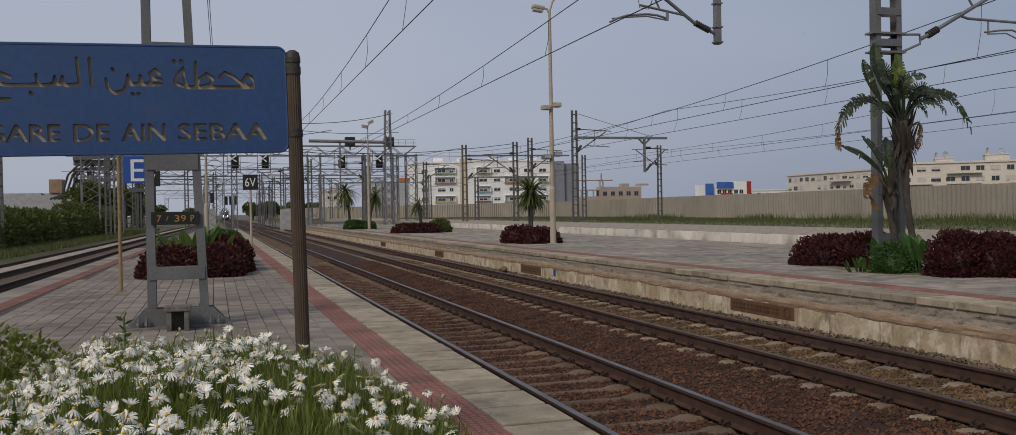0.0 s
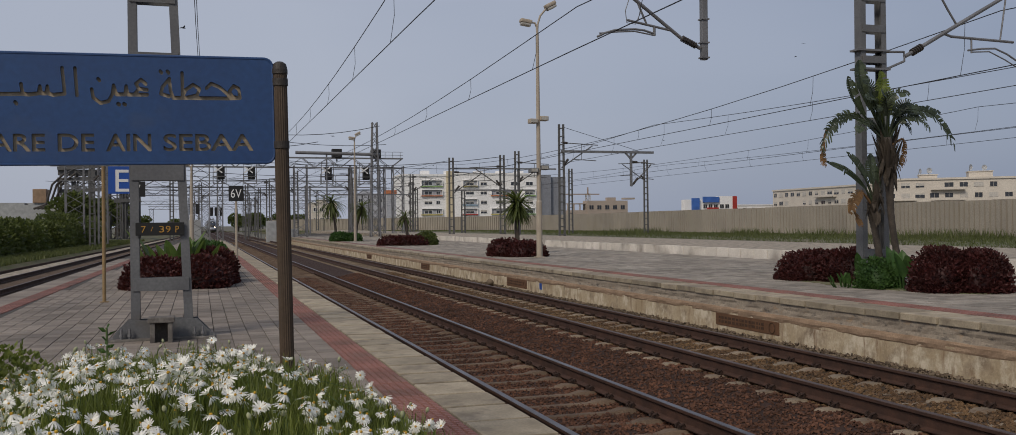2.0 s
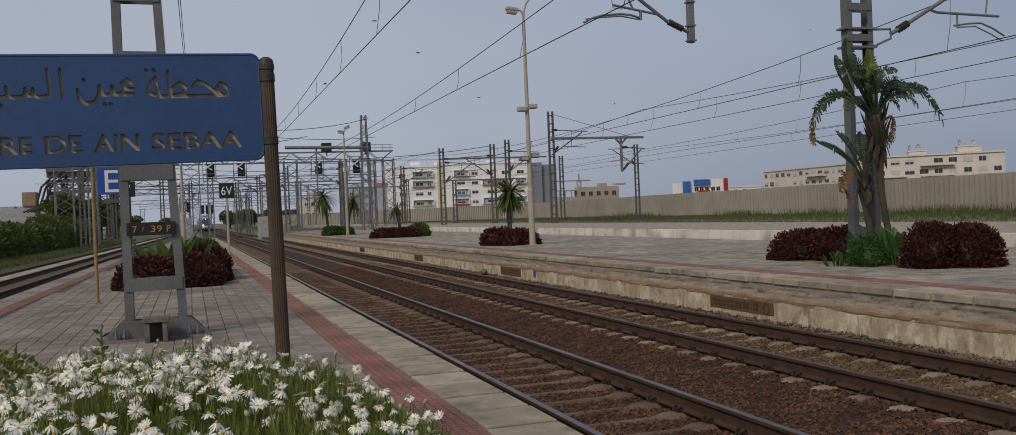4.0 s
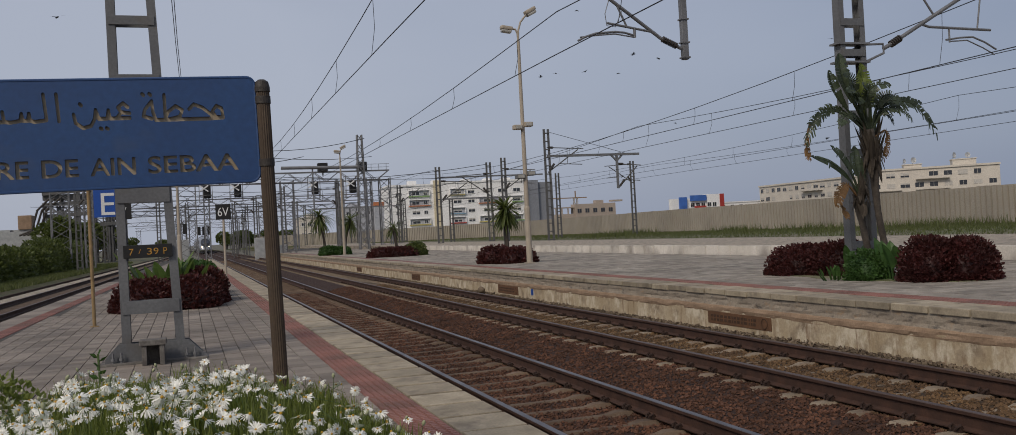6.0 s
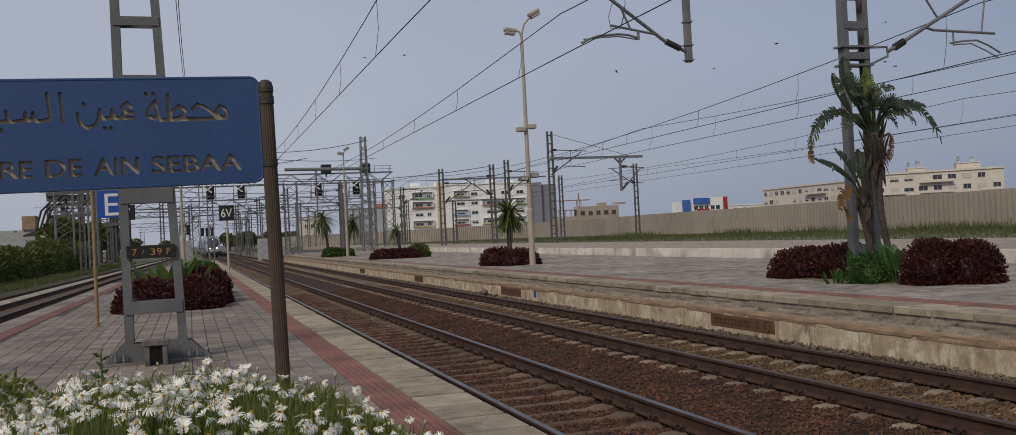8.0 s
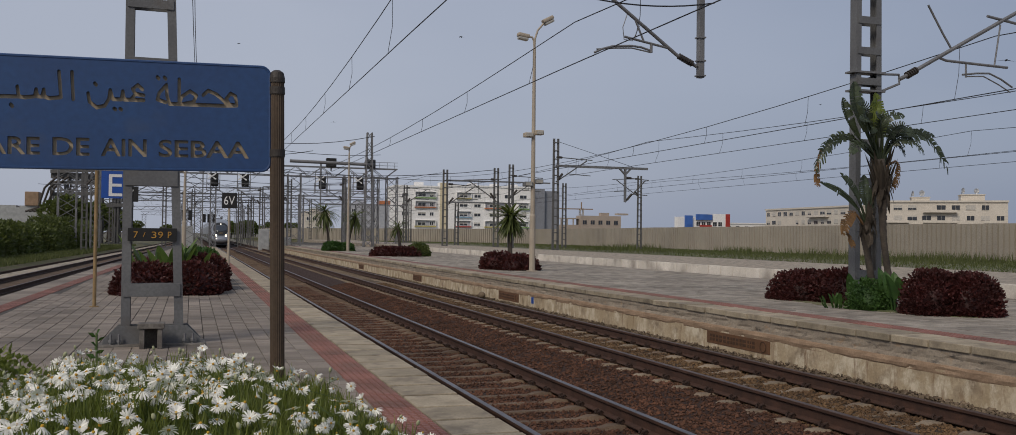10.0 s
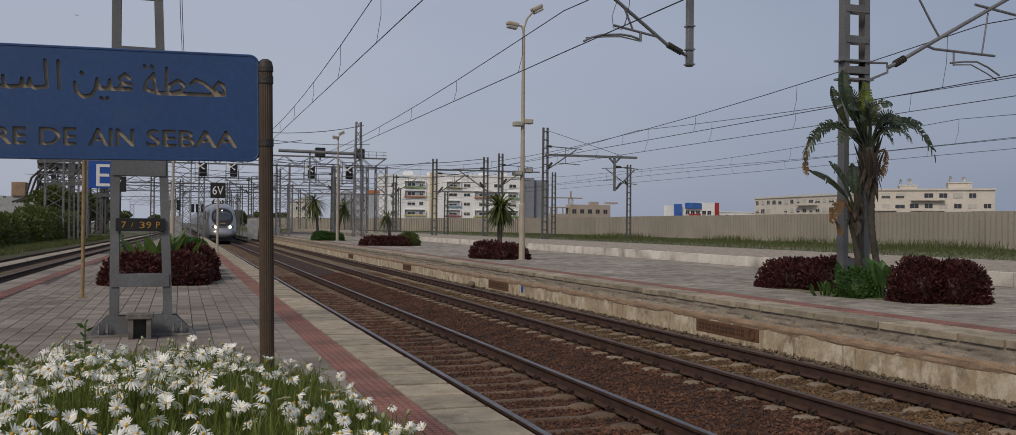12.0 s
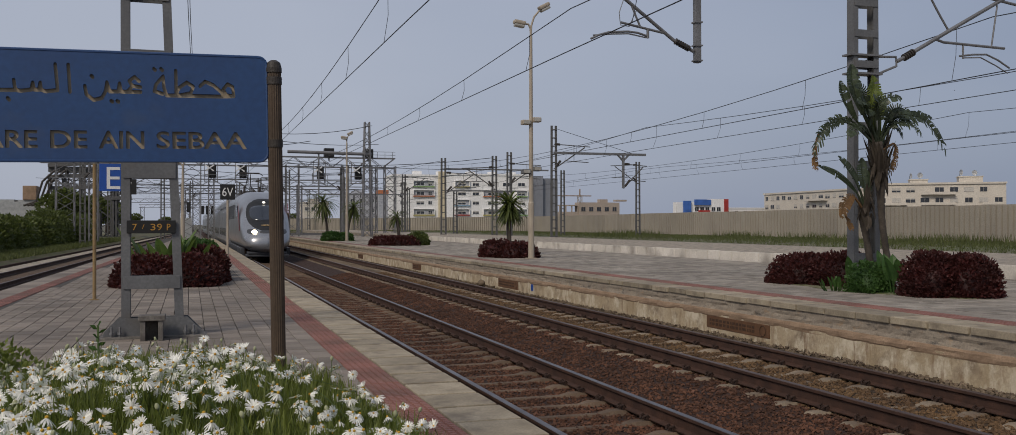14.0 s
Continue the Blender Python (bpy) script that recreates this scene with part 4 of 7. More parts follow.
for x in (-0.5, -0.4, 0.4, 0.5):
    bm = bmesh.new()
    tube(bm, [(x, -0.19, 0.02), (x, -0.19, 0.16)], 0.016, 6)
    tube(bm, [(x, -0.19, 0.06), (x, -0.19, 0.09)], 0.03, 6)
    part("anchor_bolt", bm, M_GALV, m1)
# small concrete niche in front of the mast
bm = bmesh.new()
box(bm, -0.16, -0.09, -0.14, 0.14, 0, 0.30, 0.01)
box(bm, 0.09, 0.16, -0.14, 0.14, 0, 0.30, 0.01)
box(bm, -0.19, 0.19, -0.16, 0.16, 0.30, 0.38, 0.012)
box(bm, -0.09, 0.09, 0.08, 0.12, 0, 0.30)
nb = part("concrete_housing", bm, M_DARKCONC)
nb.matrix_basis = pose(-0.47, 13.05, Z0) @ Matrix.Diagonal((0.85, 0.9, 0.85, 1))
tagged(nb, "small weathered concrete housing at the mast foot", "housing")
# kilometre plate on the mast
kp = empty("kilometre_plate", "black plate with yellow numerals on the mast", "sign", at=pose(-0.49, 13.34, 1.93))
bm = bmesh.new()
box(bm, -0.30, 0.30, -0.012, 0.012, -0.085, 0.085, 0.004)
part("plate", bm, M_BLACKP, kp)
for ch, x0, w_ in (("7", -0.23, 0.055), ("/", -0.115, 0.03), ("3", -0.01, 0.06), ("9", 0.07, 0.06), ("P", 0.19, 0.045)):
    lettering(ch, x0, -0.016, -0.045 if ch != "/" else -0.03, w_, 0.085 if ch != "/" else 0.06, M_YELLOWP, kp, "numeral", "yellow painted character")

m2 = channel_mast("catenary_mast", "grey steel ladder mast behind the red shrubs", pose(12.48, 15.6, Z3), 0.60, 0.54, 7.6, [(z, 0.14) for z in (0.6, 1.5, 2.4, 3.15, 3.75, 4.35, 4.95, 5.55, 6.2)], depth=0.2)
bm = bmesh.new()
tube(bm, [(0.30, 0, 4.53), (0.79, 0, 4.55), (0.80, 0, 4.37), (0.30, 0, 4.17)], 0.024, 6)
for z in (4.53, 4.17):
    box(bm, -0.38, 0.36, -0.135, 0.135, z - 0.018, z + 0.018)
part("bracket", bm, M_GALV, m2, "galvanised bracket")
for pts, rad in (([(0.80, 0, 4.46), (0.95, 0, 4.53), (2.09, 0, 5.145), (3.49, 0, 5.89), (4.3, 0, 6.32)], 0.04), ([(1.76, 0, 4.96), (1.95, 0, 4.91), (3.52, 0, 4.87)], 0.028), ([(2.09, 0, 5.145), (1.86, 0, 5.46), (1.5, 0, 6.0)], 0.022),
                 ([(3.18, 0, 4.88), (3.34, 0, 5.75)], 0.018), ([(2.36, 0, 4.65), (2.71, 0, 4.70), (3.05, 0, 4.72), (3.35, 0, 4.62), (3.65, 0, 4.47)], 0.02), ([(2.45, 0, 4.62), (2.9, 0, 4.65), (3.3, 0, 4.50), (3.6, 0, 4.36)], 0.014), ([(2.45, 0, 4.89), (2.45, 0, 4.60)], 0.02), ([(3.0, 0, 5.9), (4.3, 0, 5.74)], 0.03)):
    bm = bmesh.new()
    tube(bm, pts, rad, 8)
    part("cantilever_tube", bm, M_GALV, m2, "galvanised cantilever tube")
bm = bmesh.new()
for k in range(5):
    tube(bm, [(0.98 + 0.05 * k, 0, 4.545 + 0.027 * k), (1.005 + 0.05 * k, 0, 4.558 + 0.027 * k)], 0.075, 10)
part("insulator", bm, M_CAP, m2, "dark ribbed insulator")

# ---- drop post with cantilever over the middle track ----
dp = empty("drop_post", "galvanised drop post and cantilever holding the contact wire", "catenary support", at=pose(10.3, 18.2, 5.40))
bm = bmesh.new()
box(bm, -0.065, 0.065, -0.065, 0.065, 0.0, 3.2, 0.008)
for z in (0.03, 0.35, 0.85):
    box(bm, -0.09, 0.09, -0.09, 0.09, z, z + 0.03)
part("post", bm, M_GALV, dp)
for pts, rad in (([(-0.09, 0, 0.24), (-0.19, 0, 0.29), (-0.56, 0, 0.45), (-1.67, 0, 1.235), (-2.2, 0, 1.61)], 0.038), ([(-0.72, 0, 0.58), (-1.79, 0, 0.755)], 0.026), ([(-1.58, 0, 1.20), (-1.35, 0, 0.70)], 0.022),
                 ([(-1.17, 0, 0.50), (-1.4, 0, 0.56), (-1.62, 0, 0.575), (-2.06, 0, 0.535), (-2.30, 0, 0.46), (-2.47, 0, 0.375)], 0.024), ([(-1.2, 0, 0.47), (-1.62, 0, 0.53), (-2.0, 0, 0.50), (-2.42, 0, 0.45)], 0.016), ([(-1.17, 0, 0.66), (-1.17, 0, 0.46)], 0.03), ([(-1.72, 0, 1.26), (-1.83, 0, 0.95), (-1.80, 0, 0.70), (-1.6, 0, 0.68), (-1.45, 0, 1.0), (-1.4, 0, 1.05)], 0.009)):
    bm = bmesh.new()
    tube(bm, pts, rad, 8)
    part("cantilever_tube", bm, M_GALV, dp, "tubular steel cantilever arm")
bm = bmesh.new()
for k in range(7):
    tube(bm, [(-0.20 - 0.05 * k, 0, 0.295 + 0.022 * k), (-0.222 - 0.05 * k, 0, 0.304 + 0.022 * k)], 0.07, 10)
part("insulator", bm, M_CAP, dp, "dark ribbed insulator")
bm = bmesh.new()
bar(bm, (0, 0, 3.1), (2.2, -2.6, 2.75), 0.14, 0.2)
part("support_beam", bm, M_GALV, dp, "steel beam to the mast")


# ---- overhead lines ----
def overhead(label, x, zc, zm, y0, y1, span, first, off=0.0, r=0.011, low=0.45):
    o = empty("overhead_line", label, "overhead line", "overhead lines")
    ys = np.arange(y0, y1, 4.0)

    def mess(y):
        u = ((y - first) / span) % 1.0
        return zc + low + (zm - zc - low) * (2 * u - 1) ** 2

    def stag(y):
        u = (y - first) / span
        return x + off * (1 - 4 * abs((u / 2) % 1 - 0.5))
    bm = bmesh.new()
    tube(bm, [(stag(y), y, zc) for y in ys], r, 5)
    part("contact_wire", bm, M_WIRE, o)
    bm = bmesh.new()
    tube(bm, [(x, y, mess(y)) for y in ys], r, 5)
    part("messenger_wire", bm, M_WIRE, o)
    bm = bmesh.new()
    for y in np.arange(y0 + 2, y1, 5.5):
        tube(bm, [(stag(y), y, zc), (x + 0.02, y + 0.05, (zc + mess(y)) / 2), (x, y, mess(y))], r * 0.55, 4)
    tagged(part("droppers", bm, M_WIRE, o), kind="stuff")
    return o


overhead("dark contact and messenger wire over the near track", 4.05, 5.88, 7.45, 2, 320, 54, 16, 0.1, low=0.46)
overhead("dark contact and messenger wire over the middle track", 7.31, 5.43, 6.33, 2, 320, 54, 18.2, 0.1, low=0.26)
overhead("dark wires over the far platform edge", 16.1, 5.1, 6.35, 4, 300, 54, 15.6, 0.15, low=0.25)
overhead("dark wires over the back track", 20.0, 5.35, 6.4, 4, 300, 54, 40, 0.2)
overhead("dark wires over a distant siding", 29.0, 5.3, 6.3, 6, 300, 54, 30, 0.2)
overhead("dark wires over a distant siding", 32.5, 5.3, 6.1, 6, 300, 54, 10, 0.2)
overhead("dark wires over the side track", -6.2, 5.9, 7.0, 20, 300, 54, 50, 0.1)
bm = bmesh.new()
tube(bm, [(-0.22, 10, 8.6), (-0.05, 30, 8.0), (0.6, 100, 8.6)], 0.01, 5)
tube(bm, [(-0.15, 10, 8.6), (0.0, 30, 8.05), (0.7, 100, 8.6)], 0.01, 5)
tagged(part("feeder_cable", bm, M_WIRE), "pair of thin dark feeder cables", "cable")
bm = bmesh.new()
tube(bm, [(x, 17.5 + 0.05 * k, 6.75 + 0.28 * ((x - 8.2) / 2.4) ** 2) for k, x in enumerate(np.linspace(5.8, 10.6, 14))], 0.016, 5)
tagged(part("jumper_cable", bm, M_WIRE), "sagging dark jumper cable", "cable")


# ---- gantry with signals ----
def truss(bm, x0, x1, y, z0, z1, d=0.9, step=1.3, leg=0.10, br=0.06):
    for yy in (y - d / 2, y + d / 2):
        for z in (z0, z1):
            bar(bm, (x0, yy, z), (x1, yy, z), leg, leg)
        n = int(abs(x1 - x0) / step)
        for i in range(n):
            a, b = x0 + (x1 - x0) * i / n, x0 + (x1 - x0) * (i + 1) / n
            bar(bm, (a, yy, z0 if i % 2 else z1), (b, yy, z1 if i % 2 else z0), br, br)
            if i % 2:
                bar(bm, (a, y - d / 2, z1), (a, y + d / 2, z1), br, br)


def gantry(label, y, x0, x1, legs, z0, z1, base, d=0.9, rail=0.0, leg=0.1):
    g = empty("signal_gantry", label, "gantry", "lattice gantries")
    bm = bmesh.new()
    truss(bm, x0, x1, y, z0, z1, d, 1.3, leg, leg * 0.6)
    part("beam", bm, M_MASTDARK if y > 130 else M_GALV, g)
    for lx, w in legs:
        bm = bmesh.new()
        lattice(bm, (lx, y, base), z0 - base + 0.2, w, w, d, d, 1.0, leg, leg * 0.55)
        part("leg", bm, M_MASTDARK if y > 130 else M_GALV, g)
    if rail:
        bm = bmesh.new()
        for i in range(int((x1 - rail) / 0.8) + 1):
            bar(bm, (rail + 0.8 * i, y - d / 2, z1), (rail + 0.8 * i, y - d / 2, z1 + 0.66), 0.04, 0.04)
        for z in (0.33, 0.66):
            bar(bm, (rail, y - d / 2, z1 + z), (x1, y - d / 2, z1 + z), 0.04, 0.04)
        part("guard_rail", bm, M_GALV, g)
    return g


G1 = gantry("galvanised lattice gantry spanning the tracks with signals", 100, -13.5, 20.5, [(20.0, 1.1), (9.9, 1.3), (0.2, 1.6), (-11.3, 1.6), (18.3, 0.55), (15.3, 0.6), (8.4, 0.5), (2.0, 0.5), (-8.8, 0.8)], 7.85, 8.85, 0.3, rail=17.0)
gantry("lattice gantry behind the signal gantry", 128, -16, 24, [(-14.5, 1.4), (9.4, 0.9), (-0.6, 1.0), (22.5, 0.9), (13.6, 0.6)], 6.9, 7.7, 0.0, leg=0.09)
gantry("distant lattice gantry over the tracks", 175, -14, 30, [(-12, 1.2), (8, 1.0), (29, 1.2), (1.0, 1.0)], 7.3, 8.2, 0.0)
gantry("distant lattice gantry over the tracks", 255, -16, 34, [(-15, 1.2), (11, 1.0), (33, 1.2)], 7.4, 8.3, 0.0)
gantry("distant lattice gantry over the tracks", 340, -16, 40, [(-15, 1.2), (12, 1.0), (39, 1.2)], 7.6, 8.6, 0.0)


def signal(at, label="black railway signal head with a white cross, hung from a gantry"):
    s = empty("signal", label, "railway signal", "gantry signals", at=at)
    bm = bmesh.new()
    box(bm, -0.2, 0.5, -0.25, 0.15, -1.25, 0.05, 0.1)
    part("head", bm, M_BLACKP, s)
    bm = bmesh.new()
    for a in (-1, 1):
        box(bm, -0.5, 0.5, -0.03, 0.03, -0.06, 0.06, m=pose(-0.15, -0.6 + 0.04 * a, -0.3, 0, 36 * a, 0))
    box(bm, -0.18, -0.12, -0.58, -0.2, -0.33, -0.27)
    part("cross", bm, M_WHITEP, s, "white cross plate")
    bm = bmesh.new()
    for x in (-0.6, 0.62):
        for y in (-0.45, 0.35):
            bar(bm, (x, y, -1.65), (x, y, 0.5 if y < 0 else -0.6), 0.06, 0.06)
        bar(bm, (x, -0.45, 0.47), (x, 0.9, 0.47), 0.08, 0.08)
    for z in (-1.65, -0.95, 0.47):
        bar(bm, (-0.6, -0.45, z), (0.62, -0.45, z), 0.06, 0.06)
    for z in (-1.65, -0.95):
        bar(bm, (-0.6, 0.35, z), (0.62, 0.35, z), 0.06, 0.06)
        for x in (-0.6, 0.62):
            bar(bm, (x, -0.45, z), (x, 0.35, z), 0.06, 0.06)
    part("cage", bm, M_GALV, s)
    for x in (0.15,):
        for z in (-1.05, -0.75):
            bm = bmesh.new()
            tube(bm, [(x, -0.26, z), (x, -0.42, z)], 0.13, 10)
            part("hood", bm, M_BLACKP, s)
    return s


sg = signal(pose(1.95, 98.9, 7.78))
for x in (4.85, 12.45, 16.3):
    copy_thing(sg, pose(x, 98.9, 7.78))
for x, z in ((13.55, 9.15), (17.6, 9.15)):
    b_ = empty("equipment_box", "dark equipment box on the gantry", "equipment box", at=pose(x, 99.5, z))
    bm = bmesh.new()
    box(bm, -0.5, 0.5, -0.4, 0.4, -0.3, 0.6, 0.06)
    part("case", bm, M_BLACKP, b_)
    bm = bmesh.new()
    bar(bm, (0, 0, -0.7), (0, 0, -0.3), 0.12, 0.12)
    part("stem", bm, M_GALV, b_)
pb = empty("pipe_boom", "round steel boom along the gantry", "boom")
bm = bmesh.new()
tube(bm, [(9.0, 95.5, 9.05), (17.2, 95.0, 8.9)], 0.16, 10)
part("boom", bm, M_GALV, pb)
bm = bmesh.new()
tube(bm, [(12.0, 95.4, 9.0), (12.0, 95.4, 4.2)], 0.08, 8)
bar(bm, (10.2, 95.4, 5.6), (11.9, 95.4, 4.5), 0.1, 0.1)
part("hanger", bm, M_GALV, pb)
bm = bmesh.new()
lattice(bm, (16.7, 95.0, 0.6), 11.5, 0.9, 0.45, 0.9, 0.45, 0.75, 0.10, 0.06)
part("tower", bm, M_GALV, pb)


BATTEN = mesh_of((lambda b: (box(b, -0.2, 0.2, -0.09, 0.09, -0.04, 0.04, 0.008), b)[1])(bmesh.new()), "batten", M_MASTDARK)


def flat_mast(x, y, h, base=0.7, w=0.42, label="slim dark steel lattice mast"):
    t = empty("lattice_mast", label, "catenary mast", "lattice masts", at=pose(x, y, base))
    for s in (-1, 1):
        bm = bmesh.new()
        bar(bm, (s * w / 2, 0, -base - 0.42), (s * w * 0.4, 0, h), 0.09, 0.16)
        part("leg", bm, M_MASTDARK, t)
    n = int(h / 0.62)
    for i in range(n):
        piece("batten", BATTEN, t, pose(0, 0, h * (i + 0.5) / n))
    return t


def cantilever(x, y, z, s, length=3.0, label="thin dark cantilever bracket on a mast"):
    c = empty("cantilever", label, "cantilever", "mast cantilevers", at=pose(x, y, z))
    for nm, pts, rad, m_ in (("top_tube", [(0, 0, 1.0), (s * length, 0, 0.85)], 0.035, M_MASTDARK), ("strut", [(0, 0, -0.9), (s * length * 0.85, 0, 0.8)], 0.045, M_MASTDARK),
                             ("registration_arm", [(s * length * 0.3, 0, -0.25), (s * length * 0.95, 0, -0.35)], 0.03, M_MASTDARK), ("hanger", [(s * length * 0.55, 0, -0.3), (s * length * 0.55, 0, 0.9)], 0.02, M_MASTDARK),
                             ("insulator", [(s * 0.15, 0, -0.72), (s * 0.55, 0, -0.25)], 0.09, M_CAP), ("insulator", [(s * 0.1, 0, 1.0), (s * 0.5, 0, 0.98)], 0.09, M_CAP)):
        bm = bmesh.new()
        tube(bm, pts, rad, 6)
        part(nm, bm, m_, c)


MASTS = ((26.2, 68.0, 8.7), (21.7, 84.0, 7.2), (24.3, 113, 7.2), (25.7, 81.4, 7.3), (26.8, 80.5, 7.6), (43.0, 88, 7.5), (28.5, 105, 5.0), (38.0, 96, 7.0), (-11.6, 60, 8.6), (-3.2, 125, 8.5), (10.6, 112, 7.5), (8.4, 126, 7.6), (6.4, 140, 7.5),
         (17.8, 118, 7.0), (16.2, 108, 7.6), (30.0, 140, 7.4), (33.0, 150, 7.0), (9.6, 165, 7.5), (11.0, 200, 8), (12.5, 232, 8), (0.2, 150, 8.2), (-1.0, 190, 8.2), (-2.0, 225, 8), (-9.0, 92, 8.5), (-10.0, 135, 8.5), (-12, 180, 8.5), (22.0, 190, 8), (27.0, 220, 8), (14.0, 280, 8), (5.8, 300, 8))
for x, y, h in MASTS:
    flat_mast(x, y, h, 0.7 if x > 9 else 0.2)
for x, y, z, s in ((26.2, 68, 7.0, 1), (21.9, 84, 5.6, 1), (24.3, 113, 6.6, 1), (25.7, 81.4, 6.0, -1), (26.8, 80.5, 6.3, 1), (43, 88, 6.9, -1), (-11.6, 60, 6.6, 1), (10.6, 112, 6.4, -1), (8.4, 126, 6.4, -1), (9.6, 165, 6.4, -1), (11, 200, 6.4, -1),
                   (30, 140, 6.6, -1), (0.2, 150, 6.8, 1), (-1, 190, 6.8, 1), (-9, 92, 6.8, 1), (-10, 135, 6.8, 1), (22, 190, 6.5, -1), (16.2, 108, 6.5, -1)):
    cantilever(x, y, z, s)
arm = empty("boom_arm", "horizontal steel boom with a drop post on a mast", "boom", at=pose(26.2, 68, 0))
bm = bmesh.new()
box(bm, 0, 7.7, -0.09, 0.09, 7.25, 7.43)
part("boom", bm, M_GALV, arm)
bm = bmesh.new()
box(bm, 5.7, 5.86, -0.08, 0.08, 4.7, 7.25)
bar(bm, (5.3, 0, 7.3), (5.75, 0, 6.85), 0.12, 0.12)
bar(bm, (6.26, 0, 7.3), (5.8, 0, 6.85), 0.12, 0.12)
part("drop_post", bm, M_GALV, arm)
bm = bmesh.new()
tube(bm, [(0.1, 0, 9.2), (3, 0, 8.4), (6.6, 0, 7.4)], 0.018, 5)
part("stay", bm, M_WIRE, arm)
cantilever(32.0, 68, 5.6, 1, 2.0)
rw = random.Random(17)
for k in range(26):
    y = rw.choice((60, 84, 100, 113, 128, 150, 175))
    xa, xb = rw.uniform(-14, 2), rw.uniform(3, 24)
    za, zb = rw.uniform(5.2, 8.6), rw.uniform(5.2, 8.6)
    sw_ = empty("span_wire", "thin dark wire slung between the masts", "cable", "span wires")
    bm = bmesh.new()
    yb = y + rw.choice((0, 0, 16, 30))
    tube(bm, [(xa + (xb - xa) * q / 8, y + (yb - y) * q / 8, za + (zb - za) * q / 8 - 0.5 * (1 - (q / 4 - 1) ** 2)) for q in range(9)], 0.02, 5)
    part("wire", bm, M_WIRE, sw_)
# portal beams between the farther masts
for x0, x1, y, z in ((21.9, 29.5, 84, 4.9), (14.0, 24.3, 113, 5.4), (21.9, 32, 84.5, 6.9)):
    e_ = empty("portal_beam", "slim horizontal steel portal beam", "beam", "portal beams")
    bm = bmesh.new()
    box(bm, x0, x1, y - 0.07, y + 0.07, z, z + 0.13)
    part("beam", bm, M_GALV, e_)
    bm = bmesh.new()
    box(bm, x0 + (x1 - x0) * 0.62, x0 + (x1 - x0) * 0.62 + 0.18, y - 0.1, y + 0.1, z - 2.0, z)
    part("drop_post", bm, M_GALV, e_)


# ---- platform lamps ----
def platform_lamp(x, y, h, label, boxes=True, spread=1.0):
    t = empty("platform_lamp", label, "street lamp", "platform lamps", at=pose(x, y, Z3 if x > 3 else Z0))
    bm = bmesh.new()
    tube(bm, [(0, 0, 0), (0, 0, 2.0), (0, 0, 2.05), (0, 0, h - 0.3)], [0.11, 0.105, 0.085, 0.055], 12)
    box(bm, -0.16, 0.16, -0.16, 0.16, 0, 0.03)
    part("pole", bm, M_LAMPPOLE, t)
    for pts, hx, hz, tl in (([(0, 0, h - 0.35), (-0.02, 0, h - 0.05), (-0.09, 0, h + 0.09), (-0.26, 0, h + 0.10)], -0.44 * spread, h + 0.10, 8), ([(0, 0, h - 0.35), (0.02, 0, h + 0.05), (0.12, 0, h + 0.36), (0.34, 0, h + 0.62)], 0.53 * spread, h + 0.10 + 0.66 * spread, -28)):
        bm = bmesh.new()
        tube(bm, [(px_ * spread, 0, h - 0.35 + (pz - h + 0.35) * (0.45 + 0.55 * spread)) for px_, _, pz in pts], 0.036, 8)
        part("arm", bm, M_LAMPPOLE, t)
        bm = bmesh.new()
        box(bm, -0.22, 0.22, -0.14, 0.14, 0.0, 0.14, 0.05)
        bmesh.ops.transform(bm, matrix=pose(hx, 0, hz - 0.04, 0, tl, 0), verts=bm.verts)
        hd = part("head", bm, M_LAMPPOLE, t, "weathered cream lamp head")
        bm = bmesh.new()
        box(bm, -0.19, 0.19, -0.12, 0.12, -0.10, 0.01, 0.045)
        bmesh.ops.transform(bm, matrix=pose(hx, 0, hz - 0.04, 0, tl, 0), verts=bm.verts)
        part("lens", bm, M_GLASSL, hd, "clouded lamp lens")
    if boxes:
        for z in (4.97, 3.2):
            for s in (-1, 1):
                bm = bmesh.new()
                box(bm, s * 0.2 - 0.16, s * 0.2 + 0.16, -0.14, 0.14, z - 0.1 + 0.05 * s, z + 0.07 + 0.05 * s, 0.03)
                sp = part("floodlight", bm, M_LAMPPOLE if z > 4 else M_MAST, t, "small boxy floodlight")
                bm = bmesh.new()
                box(bm, s * 0.2 - 0.12, s * 0.2 + 0.12, -0.155, -0.135, z - 0.07 + 0.05 * s, z + 0.04 + 0.05 * s)
                part("lens", bm, M_GLASSL, sp)
    return t


platform_lamp(11.66, 32.55, 8.36, "tall cream platform lamp with two heads and floodlights")
platform_lamp(10.92, 70.6, 7.5, "distant pale platform lamp with two heads", False, 0.5)
platform_lamp(-0.35, 50, 4.4, "short pale post beyond the planted bed", False)


